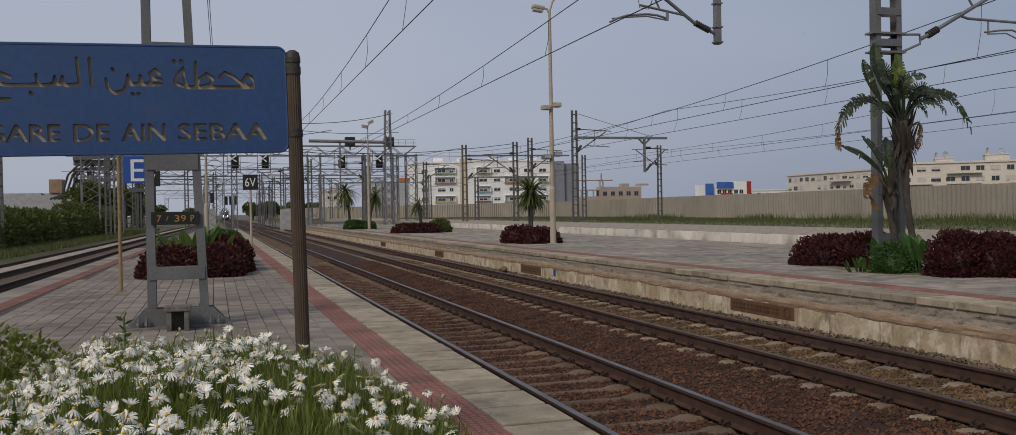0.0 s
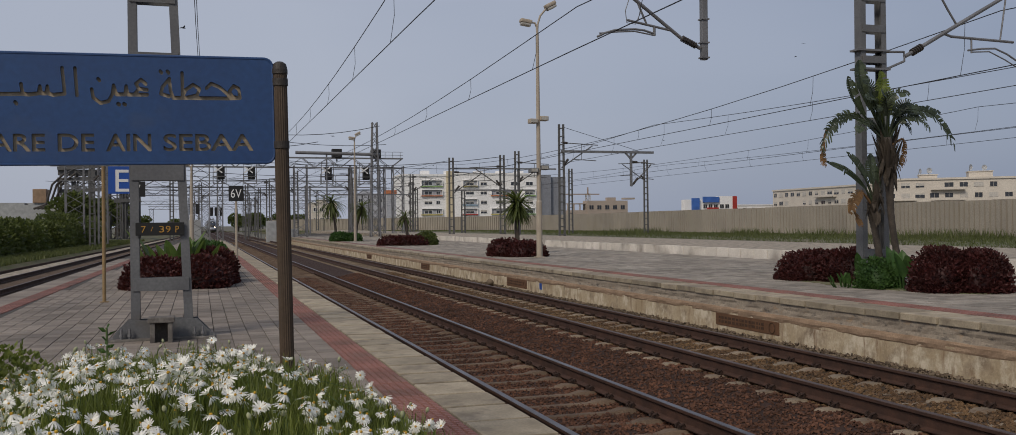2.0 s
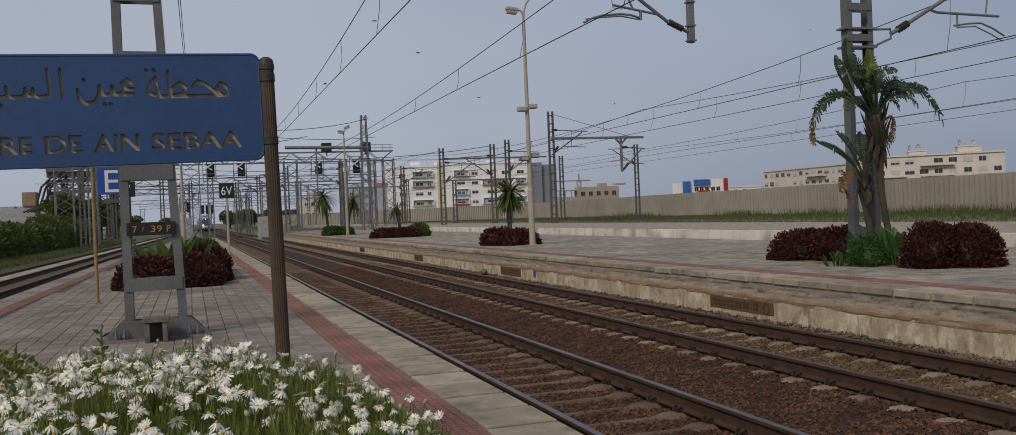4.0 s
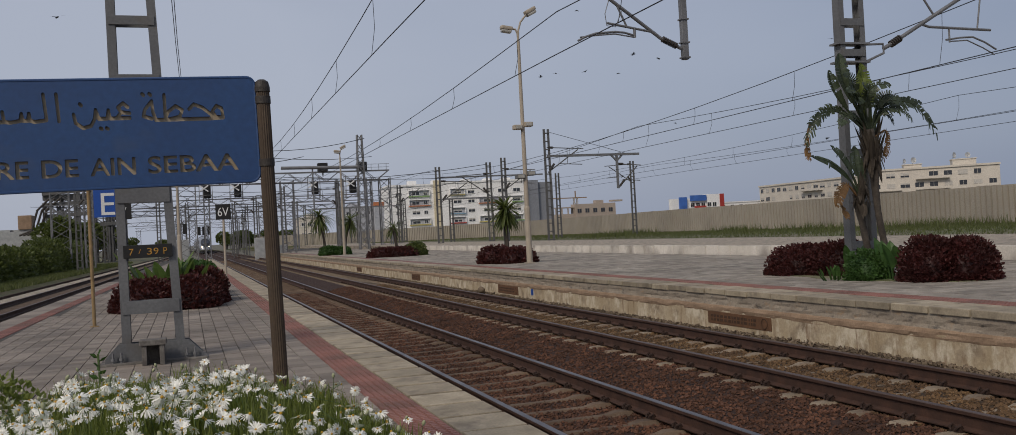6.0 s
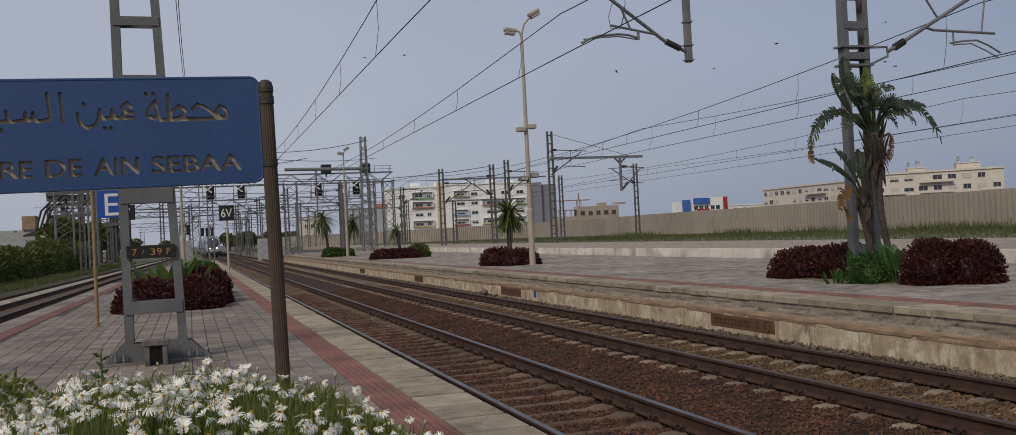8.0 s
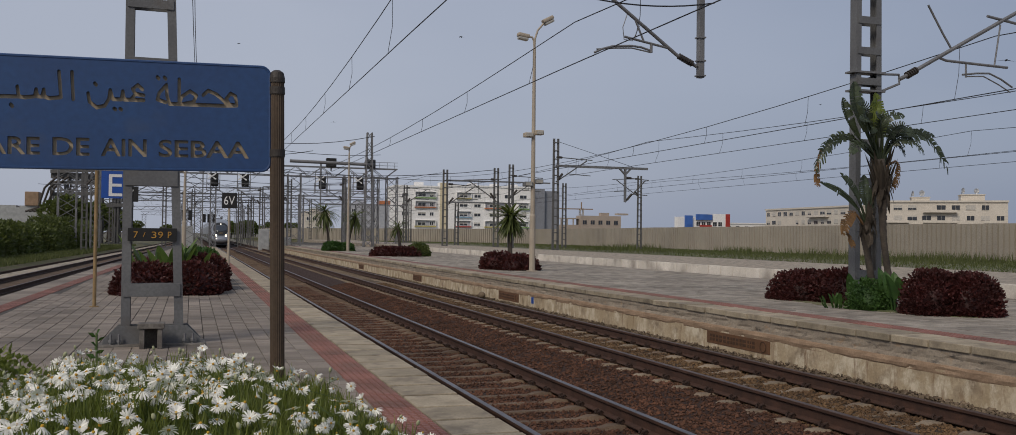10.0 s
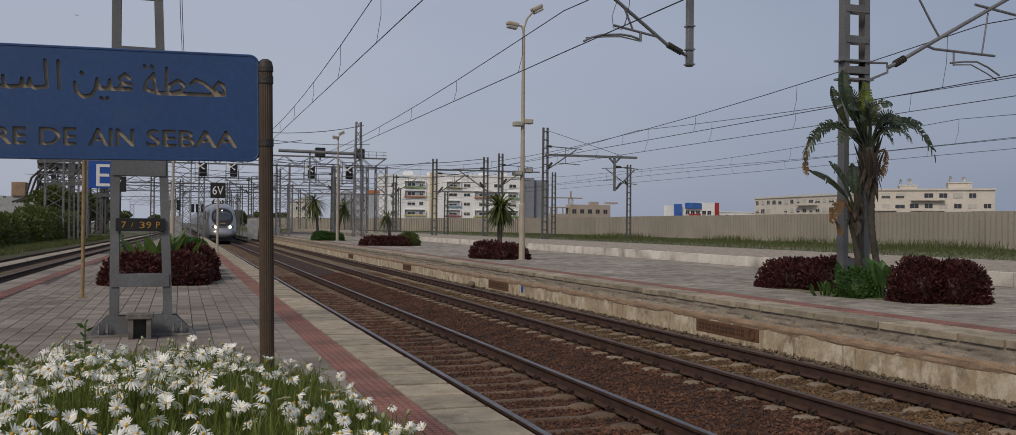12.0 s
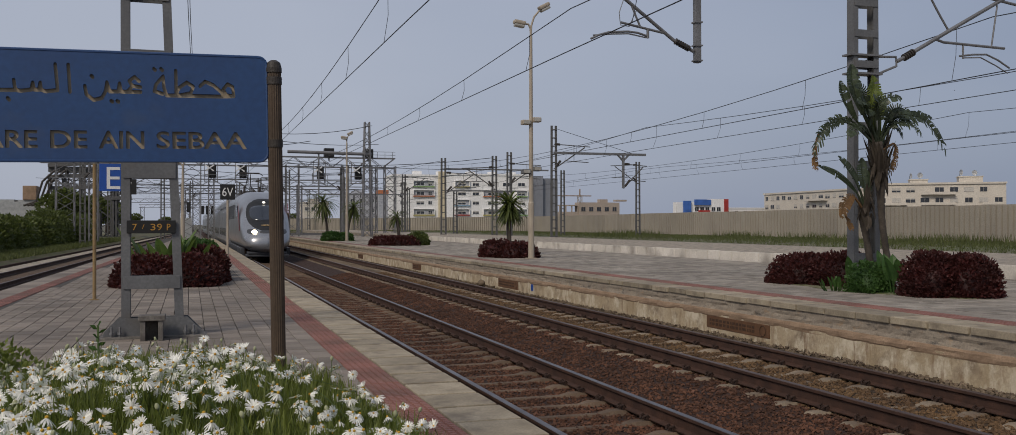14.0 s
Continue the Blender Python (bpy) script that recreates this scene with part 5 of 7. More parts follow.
# ---- platform signs ----
def post_sign(name, label, x, y, w, h, z, plate_mat, text, tm, pole_mat, r, left=False, tw=0.5):
    t = empty(name, label, "sign", at=pose(x, y, Z0))
    bm = bmesh.new()
    tube(bm, [(0, 0.04, 0), (0, 0.04, z + h if left else z + 0.1)], r, 10)
    box(bm, -0.08, 0.08, -0.04, 0.12, 0, 0.015)
    part("post", bm, pole_mat, t)
    bm = bmesh.new()
    cx = w / 2 + 0.09 if left else 0
    box(bm, cx - w / 2, cx + w / 2, -0.02, 0.02, z, z + h, 0.006)
    part("plate", bm, plate_mat, t)
    tx = w * tw
    if left:
        lettering(text, cx - w * 0.16, -0.024, z + h * 0.08, w * 0.62, h * 0.80, tm, t, "letter", "large white letter")
    else:
        lettering(text, cx - tx / 2, -0.024, z + h * 0.22, tx, h * 0.56, tm, t, "letters", "white letters")
    return t


post_sign("letter_sign", "bright blue square sign with a white letter on an ochre post", -1.79, 20.36, 0.40, 0.54, 2.13, M_EBLUE, "E", M_WHITEP, M_OCHRE, 0.035, True)
post_sign("length_sign", "black square sign with white characters on a grey post", 1.52, 42.8, 0.62, 0.66, 2.53, M_BLACKP, "6V", M_WHITEP, M_LAMPPOLE, 0.05, False, 0.72)
post_sign("length_sign", "black square sign with a white letter on a post", -1.72, 30.0, 0.45, 0.45, 2.35, M_BLACKP, "V", M_WHITEP, M_LAMPPOLE, 0.04, False, 0.42)
for x, y in ((1.75, 105.0), (-0.6, 88.0)):
    bs = empty("striped_board", "small black and white striped board on a post", "sign", "striped boards", at=pose(x, y, 0.4))
    bm = bmesh.new()
    tube(bm, [(0, 0.04, 0), (0, 0.04, 3.0)], 0.05, 8)
    part("post", bm, M_MASTDARK, bs)
    for k in range(3):
        bm = bmesh.new()
        box(bm, -0.7 + k * 0.5, -0.35 + k * 0.5, -0.02, 0.02, 2.6, 3.5)
        part("stripe", bm, M_BLACKP, bs)


# ---- shrubs and planted beds ----
def shrub(name, label, cat, blobs, n, size, material, seed, group=""):
    r = random.Random(seed)
    e = empty(name, label, cat, group)
    bm = bmesh.new()
    for c, rad in blobs:
        cloud_of_leaves(bm, c, rad, int(n * (rad[0] * rad[1] + rad[0] * rad[2] + rad[1] * rad[2])), size, r, 3.0, 1.0)
    tagged(part("foliage", bm, material, e), kind="stuff")
    bm = bmesh.new()
    for (cx, cy, cz), (rx, ry, rz) in blobs:
        ico = bmesh.ops.create_icosphere(bm, subdivisions=3, radius=1.0)["verts"]
        for v in ico:
            p = v.co.normalized()
            k = 0.84 / (abs(p.x) ** 3 + abs(p.y) ** 3 + abs(p.z) ** 3) ** (1 / 3) * (1 + 0.08 * noise.noise(p * 4 + Vector((seed, 0, 0))))
            v.co = (cx + p.x * k * rx, cy + p.y * k * ry, cz + max(0.0, p.z) * k * rz)
    part("inner_twigs", bm, material, e, "shaded inner mass of twigs and leaves", True)
    bm = bmesh.new()
    for (cx, cy, cz), (rx, ry, rz) in blobs:
        for _ in range(14):
            a, k = r.uniform(0, 6.3), r.uniform(0.2, 0.75)
            tube(bm, [(cx + 0.3 * k * rx * math.cos(a), cy + 0.3 * k * ry * math.sin(a), cz - 0.02), (cx + k * rx * math.cos(a), cy + k * ry * math.sin(a), cz + rz * 0.7)], [0.012, 0.004], 4)
    tagged(part("stems", bm, M_TRUNK, e), kind="stuff")
    return e


def rug(label, x, y, rx, ry, seed):
    """Soil disc under a planted bed."""
    bm = bmesh.new()
    vs = [bm.verts.new((x + rx * math.cos(k / 28 * 6.2832) * (1 + 0.06 * math.sin(3 * k)), y + ry * math.sin(k / 28 * 6.2832), Z3 + 0.012)) for k in range(28)]
    lo = [bm.verts.new((v.co.x * 1.0, v.co.y, Z3 - 0.03)) for v in vs]
    bm.faces.new(vs)
    for k in range(28):
        bm.faces.new((vs[k], lo[k], lo[(k + 1) % 28], vs[(k + 1) % 28]))
    tagged(part("planting_bed", bm, M_DIRT), label, "planting bed", kind="structure")


shrub("red_shrub", "clipped dark red shrub on the far platform", "shrub", [((12.3, 17.25, Z3), (0.7, 0.65, 0.60)), ((12.62, 16.35, Z3), (0.7, 0.7, 0.64))], 3400, 0.066, M_REDLEAF, 1, "red shrubs")
shrub("red_shrub", "clipped dark red shrub on the far platform", "shrub", [((12.14, 13.4, Z3), (0.48, 0.5, 0.72)), ((12.58, 13.1, Z3), (0.50, 0.5, 0.68))], 4600, 0.066, M_REDLEAF, 2, "red shrubs")
shrub("green_shrub", "small bright green shrub between the red shrubs", "shrub", [((11.75, 14.55, Z3), (0.36, 0.36, 0.52))], 3600, 0.055, M_GRNLEAF, 3)
shrub("red_shrub", "low dark red shrub by the lamp", "shrub", [((11.0, 34.6, Z3), (0.6, 0.6, 0.62)), ((11.5, 33.8, Z3), (0.75, 0.8, 0.55))], 1100, 0.11, M_REDLEAF, 4, "red shrubs")
shrub("red_shrub", "low dark red shrub, distant on the platform", "shrub", [((10.9, 55.8, Z3), (0.9, 0.9, 0.5)), ((11.8, 55.2, Z3), (0.9, 0.9, 0.5))], 700, 0.14, M_REDLEAF, 5, "red shrubs")
shrub("green_shrub", "rounded green shrub behind the red one", "shrub", [((12.8, 55.6, Z3), (0.6, 0.7, 0.72))], 900, 0.13, M_HEDGE, 6)
shrub("green_shrub", "clipped green shrub under the yuccas", "shrub", [((10.1, 72.5, Z3), (0.75, 0.8, 0.62)), ((11.0, 72.0, Z3), (0.6, 0.8, 0.55))], 700, 0.15, M_GRNLEAF, 7)
shrub("red_shrub", "broad dark red shrub bed on the near platform", "shrub", [((-1.0, 24.6, Z0), (0.75, 0.95, 0.68)), ((0.0, 24.6, Z0), (0.7, 1.0, 0.72)), ((0.35, 26.4, Z0), (0.6, 1.2, 0.85)), ((-1.1, 27.0, Z0), (0.6, 1.2, 0.7))], 1250, 0.10, M_REDLEAF, 8, "red shrubs")
shrub("green_shrub", "dense green shrub behind the red bed", "shrub", [((0.2, 30.5, Z0), (0.65, 1.2, 0.95)), ((0.55, 28.6, Z0), (0.4, 0.8, 0.75))], 900, 0.11, M_GRNLEAF, 9)
rug("bare planting bed with sparse grass", 12.35, 15.2, 0.8, 2.6, 1)


def blade(bm, base, d, length, width, droop, rng, fold=0.25, torn=0.0, mi=0, seg=9):
    """A long arched leaf with a midrib fold; torn leaves hang in strips."""
    d = Vector(d).normalized()
    side = d.cross(Vector((0, 0, 1)))
    side = side.normalized() if side.length > 0.05 else Vector((1, 0, 0))
    p = Vector(base)
    step = length / seg
    rows = []
    for i in range(seg + 1):
        u = i / seg
        w = width * (math.sin(math.pi * min(1, 0.08 + 0.92 * u) ** 0.8) ** 0.7 if u < 1 else 0.02)
        up = side.cross(d)
        rows.append((p.copy(), side.copy(), up.copy(), w))
        d = (d + Vector((0, 0, -droop * step))).normalized()
        p = p + d * step
    for (p0, s0, u0, w0), (p1, s1, u1, w1) in zip(rows, rows[1:]):
        for sg_ in (-1, 1):
            if torn and rng.random() < torn:
                # a strip that hangs away from the rib
                q = p0.lerp(p1, 0.5)
                hang = d * step * rng.uniform(0.1, 1.0) + Vector((0, 0, -w0 * rng.uniform(0.3, 1.1)))
                t0 = p0 + s0 * sg_ * w0 * 0.85 + hang
                t1 = q + s0 * sg_ * w0 * 0.9 + hang * 1.1
                mid0, mid1 = p0 + s0 * sg_ * w0 * 0.5 + u0 * w0 * 0.1, p0.lerp(p1, 0.8) + s0 * sg_ * w0 * 0.5 + u0 * w0 * 0.1
                v5 = [bm.verts.new(v) for v in (p0, p0.lerp(p1, 0.9), mid1, mid0, t1, t0)]
                bm.faces.new((v5[0], v5[1], v5[2], v5[3])).material_index = mi
                bm.faces.new((v5[3], v5[2], v5[4], v5[5])).material_index = mi
            else:
                a = p0 + s0 * sg_ * w0 + u0 * w0 * fold
                b = p1 + s1 * sg_ * w1 + u1 * w1 * fold
                bm.faces.new([bm.verts.new(v) for v in (p0, p1, b, a)]).material_index = mi


def spline(pts, n):
    """A smooth curve through a few points."""
    p = [Vector(q) for q in pts]
    p = [p[0] * 2 - p[1]] + p + [p[-1] * 2 - p[-2]]
    out = []
    for i in range(n + 1):
        u = i / n * (len(p) - 3)
        k = min(int(u), len(p) - 4)
        t = u - k
        a, b, c, d = p[k:k + 4]
        out.append(0.5 * (2 * b + (c - a) * t + (2 * a - 5 * b + 4 * c - d) * t * t + (3 * b - 3 * c + d - a) * t ** 3))
    return out


def banana_leaf(bm, pts, half, torn, r, n=22):
    """A long leaf along a curve: stalk, thick midrib, two blades that are split into strips by the wind."""
    c = spline(pts, n)
    tube(bm, c[:n - 1], [0.024 - 0.018 * i / n for i in range(n - 1)], 5)
    face = Vector((r.uniform(-0.25, 0.25), -0.75, 0.5))
    first = int(n * 0.3)
    for sg_ in (-1, 1):
        tilt = r.uniform(-0.25, 0.25)
        drop = 0.0
        for i in range(first, n):
            d = (c[i + 1] - c[i])
            step = d.length
            d.normalize()
            side = d.cross(face).normalized() * sg_
            up = side.cross(d) * sg_
            side = (side + up * (0.25 + tilt)).normalized()
            u, v = (i - first) / (n - first), (i + 1 - first) / (n - first)
            w0, w1 = (half * max(0.03, math.sin(math.pi * (0.1 + 0.88 * q)) ** 0.6) for q in (u, v))
            ripped = r.random() < torn
            if ripped:
                k, sw, gap = r.uniform(0.75, 1.2), r.uniform(0.35, 0.95), r.uniform(0.55, 0.85)
                hang = Vector((0, 0, -half * r.uniform(0.15, 0.75)))
                if r.random() < 0.12:
                    continue
            else:
                k, sw, gap = r.uniform(0.94, 1.0), 0.3, 1.0
                hang = Vector((0, 0, -half * 0.12))
            a0, a1 = c[i], c[i].lerp(c[i + 1], gap)
            m0, m1 = a0 + side * w0 * k * 0.55 + d * step * sw * 0.5 + up * w0 * 0.08, a1 + side * w1 * k * 0.55 + d * step * sw * 0.5 + up * w1 * 0.08
            e0, e1 = a0 + side * w0 * k + d * (step * sw + w0 * sw * 0.4) + hang, a1.lerp(a0, 0.45 if ripped else 0.0) + side * w1 * k + d * (step * sw + w1 * sw * 0.4) + hang
            q = [bm.verts.new(p) for p in (a0, a1, m1, m0, e1, e0)]
            bm.faces.new((q[0], q[1], q[2], q[3]))
            bm.faces.new((q[3], q[2], q[4], q[5]))


def bird_of_paradise(x, y):
    t = empty("giant_strelitzia", "tall wind-torn banana-like tree with twin trunks", "tree", at=pose(x, y, Z3))
    r = random.Random(11)
    trunks = (([(0.26, 0, 0), (0.18, 0, 0.5), (0.06, 0, 1.2), (0.02, 0, 1.75), (0.01, 0, 2.2), (-0.05, 0, 2.75)], (0.085, 0.062, 0.058, 0.07, 0.115, 0.09)),
              ([(-0.06, 0.1, 0), (-0.13, 0.1, 0.5), (-0.22, 0.1, 1.0), (-0.30, 0.08, 1.4), (-0.37, 0.05, 1.72)], (0.075, 0.065, 0.06, 0.095, 0.05)))
    for pts, rr in trunks:
        bm = bmesh.new()
        c = spline(pts, 44)
        rad = [np.interp(i / 44, np.linspace(0, 1, len(rr)), rr) * (1.06 if i % 2 else 0.97) for i in range(45)]
        tube(bm, c, rad, 12)
        part("trunk", bm, M_TRUNK, t, "ringed grey brown trunk", True)
    for (cx, cz, h, n, w, up) in ((0.0, 2.05, 0.75, 46, 0.12, 1.0), (0.01, 2.2, 0.4, 22, 0.14, -0.9), (-0.30, 1.35, 0.4, 20, 0.09, 1.0), (-0.29, 1.4, 0.35, 12, 0.10, -0.8)):
        bm = bmesh.new()
        for k in range(n):
            a = r.uniform(0, 6.3)
            b = (cx + w * 0.75 * math.cos(a), w * 0.75 * math.sin(a), cz + r.uniform(-0.1, 0.35))
            blade(bm, b, (math.cos(a) * 0.3, math.sin(a) * 0.3, up), h * r.uniform(0.5, 1.0), 0.038, 0.3, r, 0.3, 0, 0, 4)
        tagged(part("dead_sheath", bm, M_SHEATH, t, "dry grey brown leaf sheaths round the trunk"), kind="stuff")
    # crown and side shoot: each leaf as (depth, half width, torn, material, then points along it)
    G, L, D = M_BANANA, M_LIME, M_DRYLEAF
    leaves = ((0.05, 0.17, 0.08, G, ((-0.05, 2.7), (-0.40, 3.35), (-0.56, 3.8), (-0.57, 4.15))), (0.1, 0.15, 0.12, G, ((-0.1, 2.75), (-0.55, 3.2), (-0.74, 3.55), (-0.78, 3.85))),
              (-0.05, 0.13, 0.05, L, ((-0.05, 2.75), (-0.2, 3.4), (-0.14, 3.75), (-0.2, 3.95))), (0.1, 0.12, 0.15, L, ((0.0, 2.75), (0.05, 3.3), (0.1, 3.55), (0.0, 3.8))),
              (-0.1, 0.16, 0.75, G, ((0.02, 2.7), (0.2, 3.2), (0.62, 3.26), (1.02, 3.12), (1.42, 2.62))), (0.1, 0.15, 0.4, G, ((0.04, 2.7), (0.3, 3.14), (0.7, 3.24), (1.25, 3.27))),
              (0.15, 0.10, 0.6, G, ((0.04, 2.65), (0.24, 3.06), (0.5, 3.0), (0.64, 2.85))), (-0.15, 0.13, 0.85, G, ((-0.1, 2.7), (-0.62, 3.04), (-1.08, 3.06), (-1.36, 2.84), (-1.55, 2.5))),
              (0.15, 0.11, 0.6, G, ((-0.1, 2.7), (-0.66, 3.16), (-1.02, 3.05), (-1.2, 2.8))), (-0.3, 0.16, 0.2, G, ((-0.06, 2.7), (-0.28, 3.12), (-0.4, 3.32), (-0.5, 3.2))),
              (-0.35, 0.15, 0.15, G, ((-0.04, 2.7), (-0.1, 3.2), (-0.24, 3.44), (-0.42, 3.52))), (-0.3, 0.14, 0.3, G, ((-0.02, 2.7), (0.1, 3.2), (0.25, 3.36), (0.45, 3.25))),
              (0.3, 0.16, 0.2, G, ((-0.05, 2.7), (-0.25, 3.3), (-0.32, 3.6), (-0.5, 3.75))), (0.35, 0.15, 0.3, G, ((0.0, 2.7), (0.12, 3.25), (0.2, 3.45), (0.05, 3.5))),
              (-0.4, 0.13, 0.4, G, ((-0.05, 2.75), (-0.2, 3.25), (-0.1, 3.5), (0.15, 3.52))), (-0.4, 0.13, 0.35, G, ((-0.05, 2.75), (-0.35, 3.2), (-0.55, 3.42), (-0.8, 3.4))), (-0.2, 0.14, 0.3, G, ((-0.05, 2.75), (-0.35, 3.4), (-0.48, 3.65), (-0.7, 3.72))),
              (0.2, 0.13, 0.5, G, ((0.0, 2.75), (0.25, 3.2), (0.55, 3.3), (0.9, 3.1))), (-0.35, 0.12, 0.6, G, ((0.0, 2.7), (0.2, 3.05), (0.45, 3.08), (0.62, 2.9))), (-0.3, 0.12, 0.6, G, ((-0.08, 2.7), (-0.4, 3.0), (-0.7, 2.98), (-0.9, 2.8))),
              (-0.1, 0.06, 0.3, D, ((-1.32, 2.86), (-1.42, 2.6), (-1.45, 2.3), (-1.42, 2.2))), (0.05, 0.08, 0.5, D, ((0.08, 2.6), (0.34, 2.72), (0.36, 2.45), (0.28, 2.2))),
              (-0.05, 0.14, 0.05, G, ((-0.34, 1.6), (-0.5, 1.95), (-0.72, 2.24), (-0.95, 2.46))), (0.0, 0.10, 0.1, G, ((-0.36, 1.58), (-0.56, 1.88), (-0.9, 2.14), (-1.32, 2.3))),
              (0.05, 0.12, 0.05, G, ((-0.32, 1.6), (-0.33, 1.95), (-0.36, 2.2), (-0.35, 2.45))), (0.1, 0.09, 0.1, G, ((-0.3, 1.6), (-0.2, 1.9), (-0.23, 2.12), (-0.2, 2.25))),
              (-0.1, 0.12, 0.2, D, ((-0.4, 1.55), (-0.62, 1.74), (-0.82, 1.58), (-0.92, 1.36))), (-0.1, 0.07, 0.3, D, ((-0.78, 1.5), (-0.76, 1.36), (-0.7, 1.2), (-0.68, 1.12))))
    for dy, half, torn, m_, pts in leaves:
        bm = bmesh.new()
        banana_leaf(bm, [(px_, dy * q / (len(pts) - 1), pz) for q, (px_, pz) in enumerate(pts)], half, torn, r)
        part("leaf", bm, m_, t, "dry curled leaf" if m_ is D else "torn arching leaf" if torn > 0.45 else "")
    return t


bird_of_paradise(12.0, 14.55)


def canna(label, x, y, z, n, h, seed, spread=0.35, m_=None):
    r = random.Random(seed)
    e = empty("broad_leaf_plant", label, "plant", "broad-leaf plants", at=pose(x, y, z))
    for k in range(n):
        bm = bmesh.new()
        a = r.uniform(0, 6.3)
        b = (spread * r.random() * math.cos(a), spread * r.random() * math.sin(a), 0)
        tube(bm, [b, (b[0] * 1.3, b[1] * 1.3, h * 0.35)], 0.015, 5)
        blade(bm, (b[0] * 1.3, b[1] * 1.3, h * 0.3), (math.cos(a) * 0.35, math.sin(a) * 0.35, 1), h * r.uniform(0.5, 0.9), h * 0.15, 0.5 / h, r, 0.3, 0.0, 0, 8)
        part("leaf", bm, m_ or M_GRNLEAF, e)


canna("upright green broad leaves beside the tree", 11.85, 13.95, Z3, 5, 0.75, 21, 0.22)
canna("low green broad leaves by the mast", 11.9, 15.1, Z3, 4, 0.6, 22, 0.2)
canna("upright bright banana leaves in the red shrub bed", -0.5, 25.9, Z0, 17, 1.3, 23, 0.7, M_YOUNG)
canna("low spreading green tuft beside the shrub", 11.4, 15.0, Z3, 10, 0.26, 24, 0.25)


def yucca(label, x, y, z, h, n, ln, seed, lean=0.0):
    r = random.Random(seed)
    e = empty("yucca", label, "palm", "spiky palms", at=pose(x, y, z))
    bm = bmesh.new()
    tube(bm, [(0, 0, 0), (lean * 0.4, 0, h * 0.5), (lean, 0, h)], [0.12, 0.09, 0.10], 9)
    part("trunk", bm, M_TRUNK, e)
    bm = bmesh.new()
    for k in range(n):
        a, q = r.uniform(0, 6.3), r.uniform(-1.3, 1.1)
        blade(bm, (lean, 0, h + r.uniform(-0.25, 0.1)), (math.cos(a), math.sin(a), q * 1.2), ln * r.uniform(0.7, 1.1), 0.042, 0.75, r, 0.25, 0, 0, 6)
    part("crown", bm, M_HEDGE, e)


yucca("spiky yucca with a drooping crown behind the red shrub", 12.3, 37.0, Z3, 2.1, 190, 1.05, 31)
yucca("distant spiky yucca with a thick crown", 9.9, 73.0, Z3, 3.0, 130, 1.7, 32, -0.4)
yucca("distant spiky yucca with a leaning trunk", 11.3, 73.5, Z3, 2.6, 110, 1.4, 33, 0.6)
yucca("small palm with few leaves beside the shrubs", 11.9, 56.5, Z3, 1.7, 40, 1.0, 34, -0.2)
yucca("distant palm in front of the beige building", 62.0, 74.0, 0.7, 2.2, 90, 1.9, 35)


def hedge_row():
    r = random.Random(41)
    y = 56.0
    k = 0
    while y < 118:
        w = r.uniform(2.4, 4.0)
        e = empty("hedge_bush", "rounded green hedge bush beside the track", "bush", "hedge along the track")
        bm = bmesh.new()
        cx = -13.3 + 0.025 * (y - 56) + r.uniform(-0.3, 0.3)
        hh = r.uniform(1.75, 2.35) + (0.5 if y > 90 else 0)
        cloud_of_leaves(bm, (cx, y, 0.4), (1.7, w * 0.62, hh), 1700, 0.26, r, 2.5, 1.0)
        tagged(part("foliage", bm, M_HEDGE, e), kind="stuff")
        bm = bmesh.new()
        for q in range(4):
            tube(bm, [(cx + r.uniform(-0.5, 0.5), y + r.uniform(-0.8, 0.8), 0.2), (cx + r.uniform(-1, 1), y + r.uniform(-1, 1), 2.2)], [0.07, 0.02], 5)
        part("branches", bm, M_TRUNK, e)
        y += w * 0.95
        k += 1


hedge_row()


# ---- daisy bush in the foreground ----
def mound(x, y):
    """Height of the daisy canopy above the platform."""
    u = (abs(x + 0.42) / 1.05) ** 3 + (abs(y - 2.62) / 1.22) ** 3
    if u > 1.9:
        return 0.0
    h = 1.03 * (1 - 0.06 * u) if u < 1 else 1.03 * (0.94 - 0.6 * (u - 1))
    h -= 0.19 * max(0.0, x + 0.0) ** 1.2 + 0.36 * max(0.0, -0.34 - x)
    return h + 0.045 * noise.noise((x * 2.5, y * 2.5, 8))


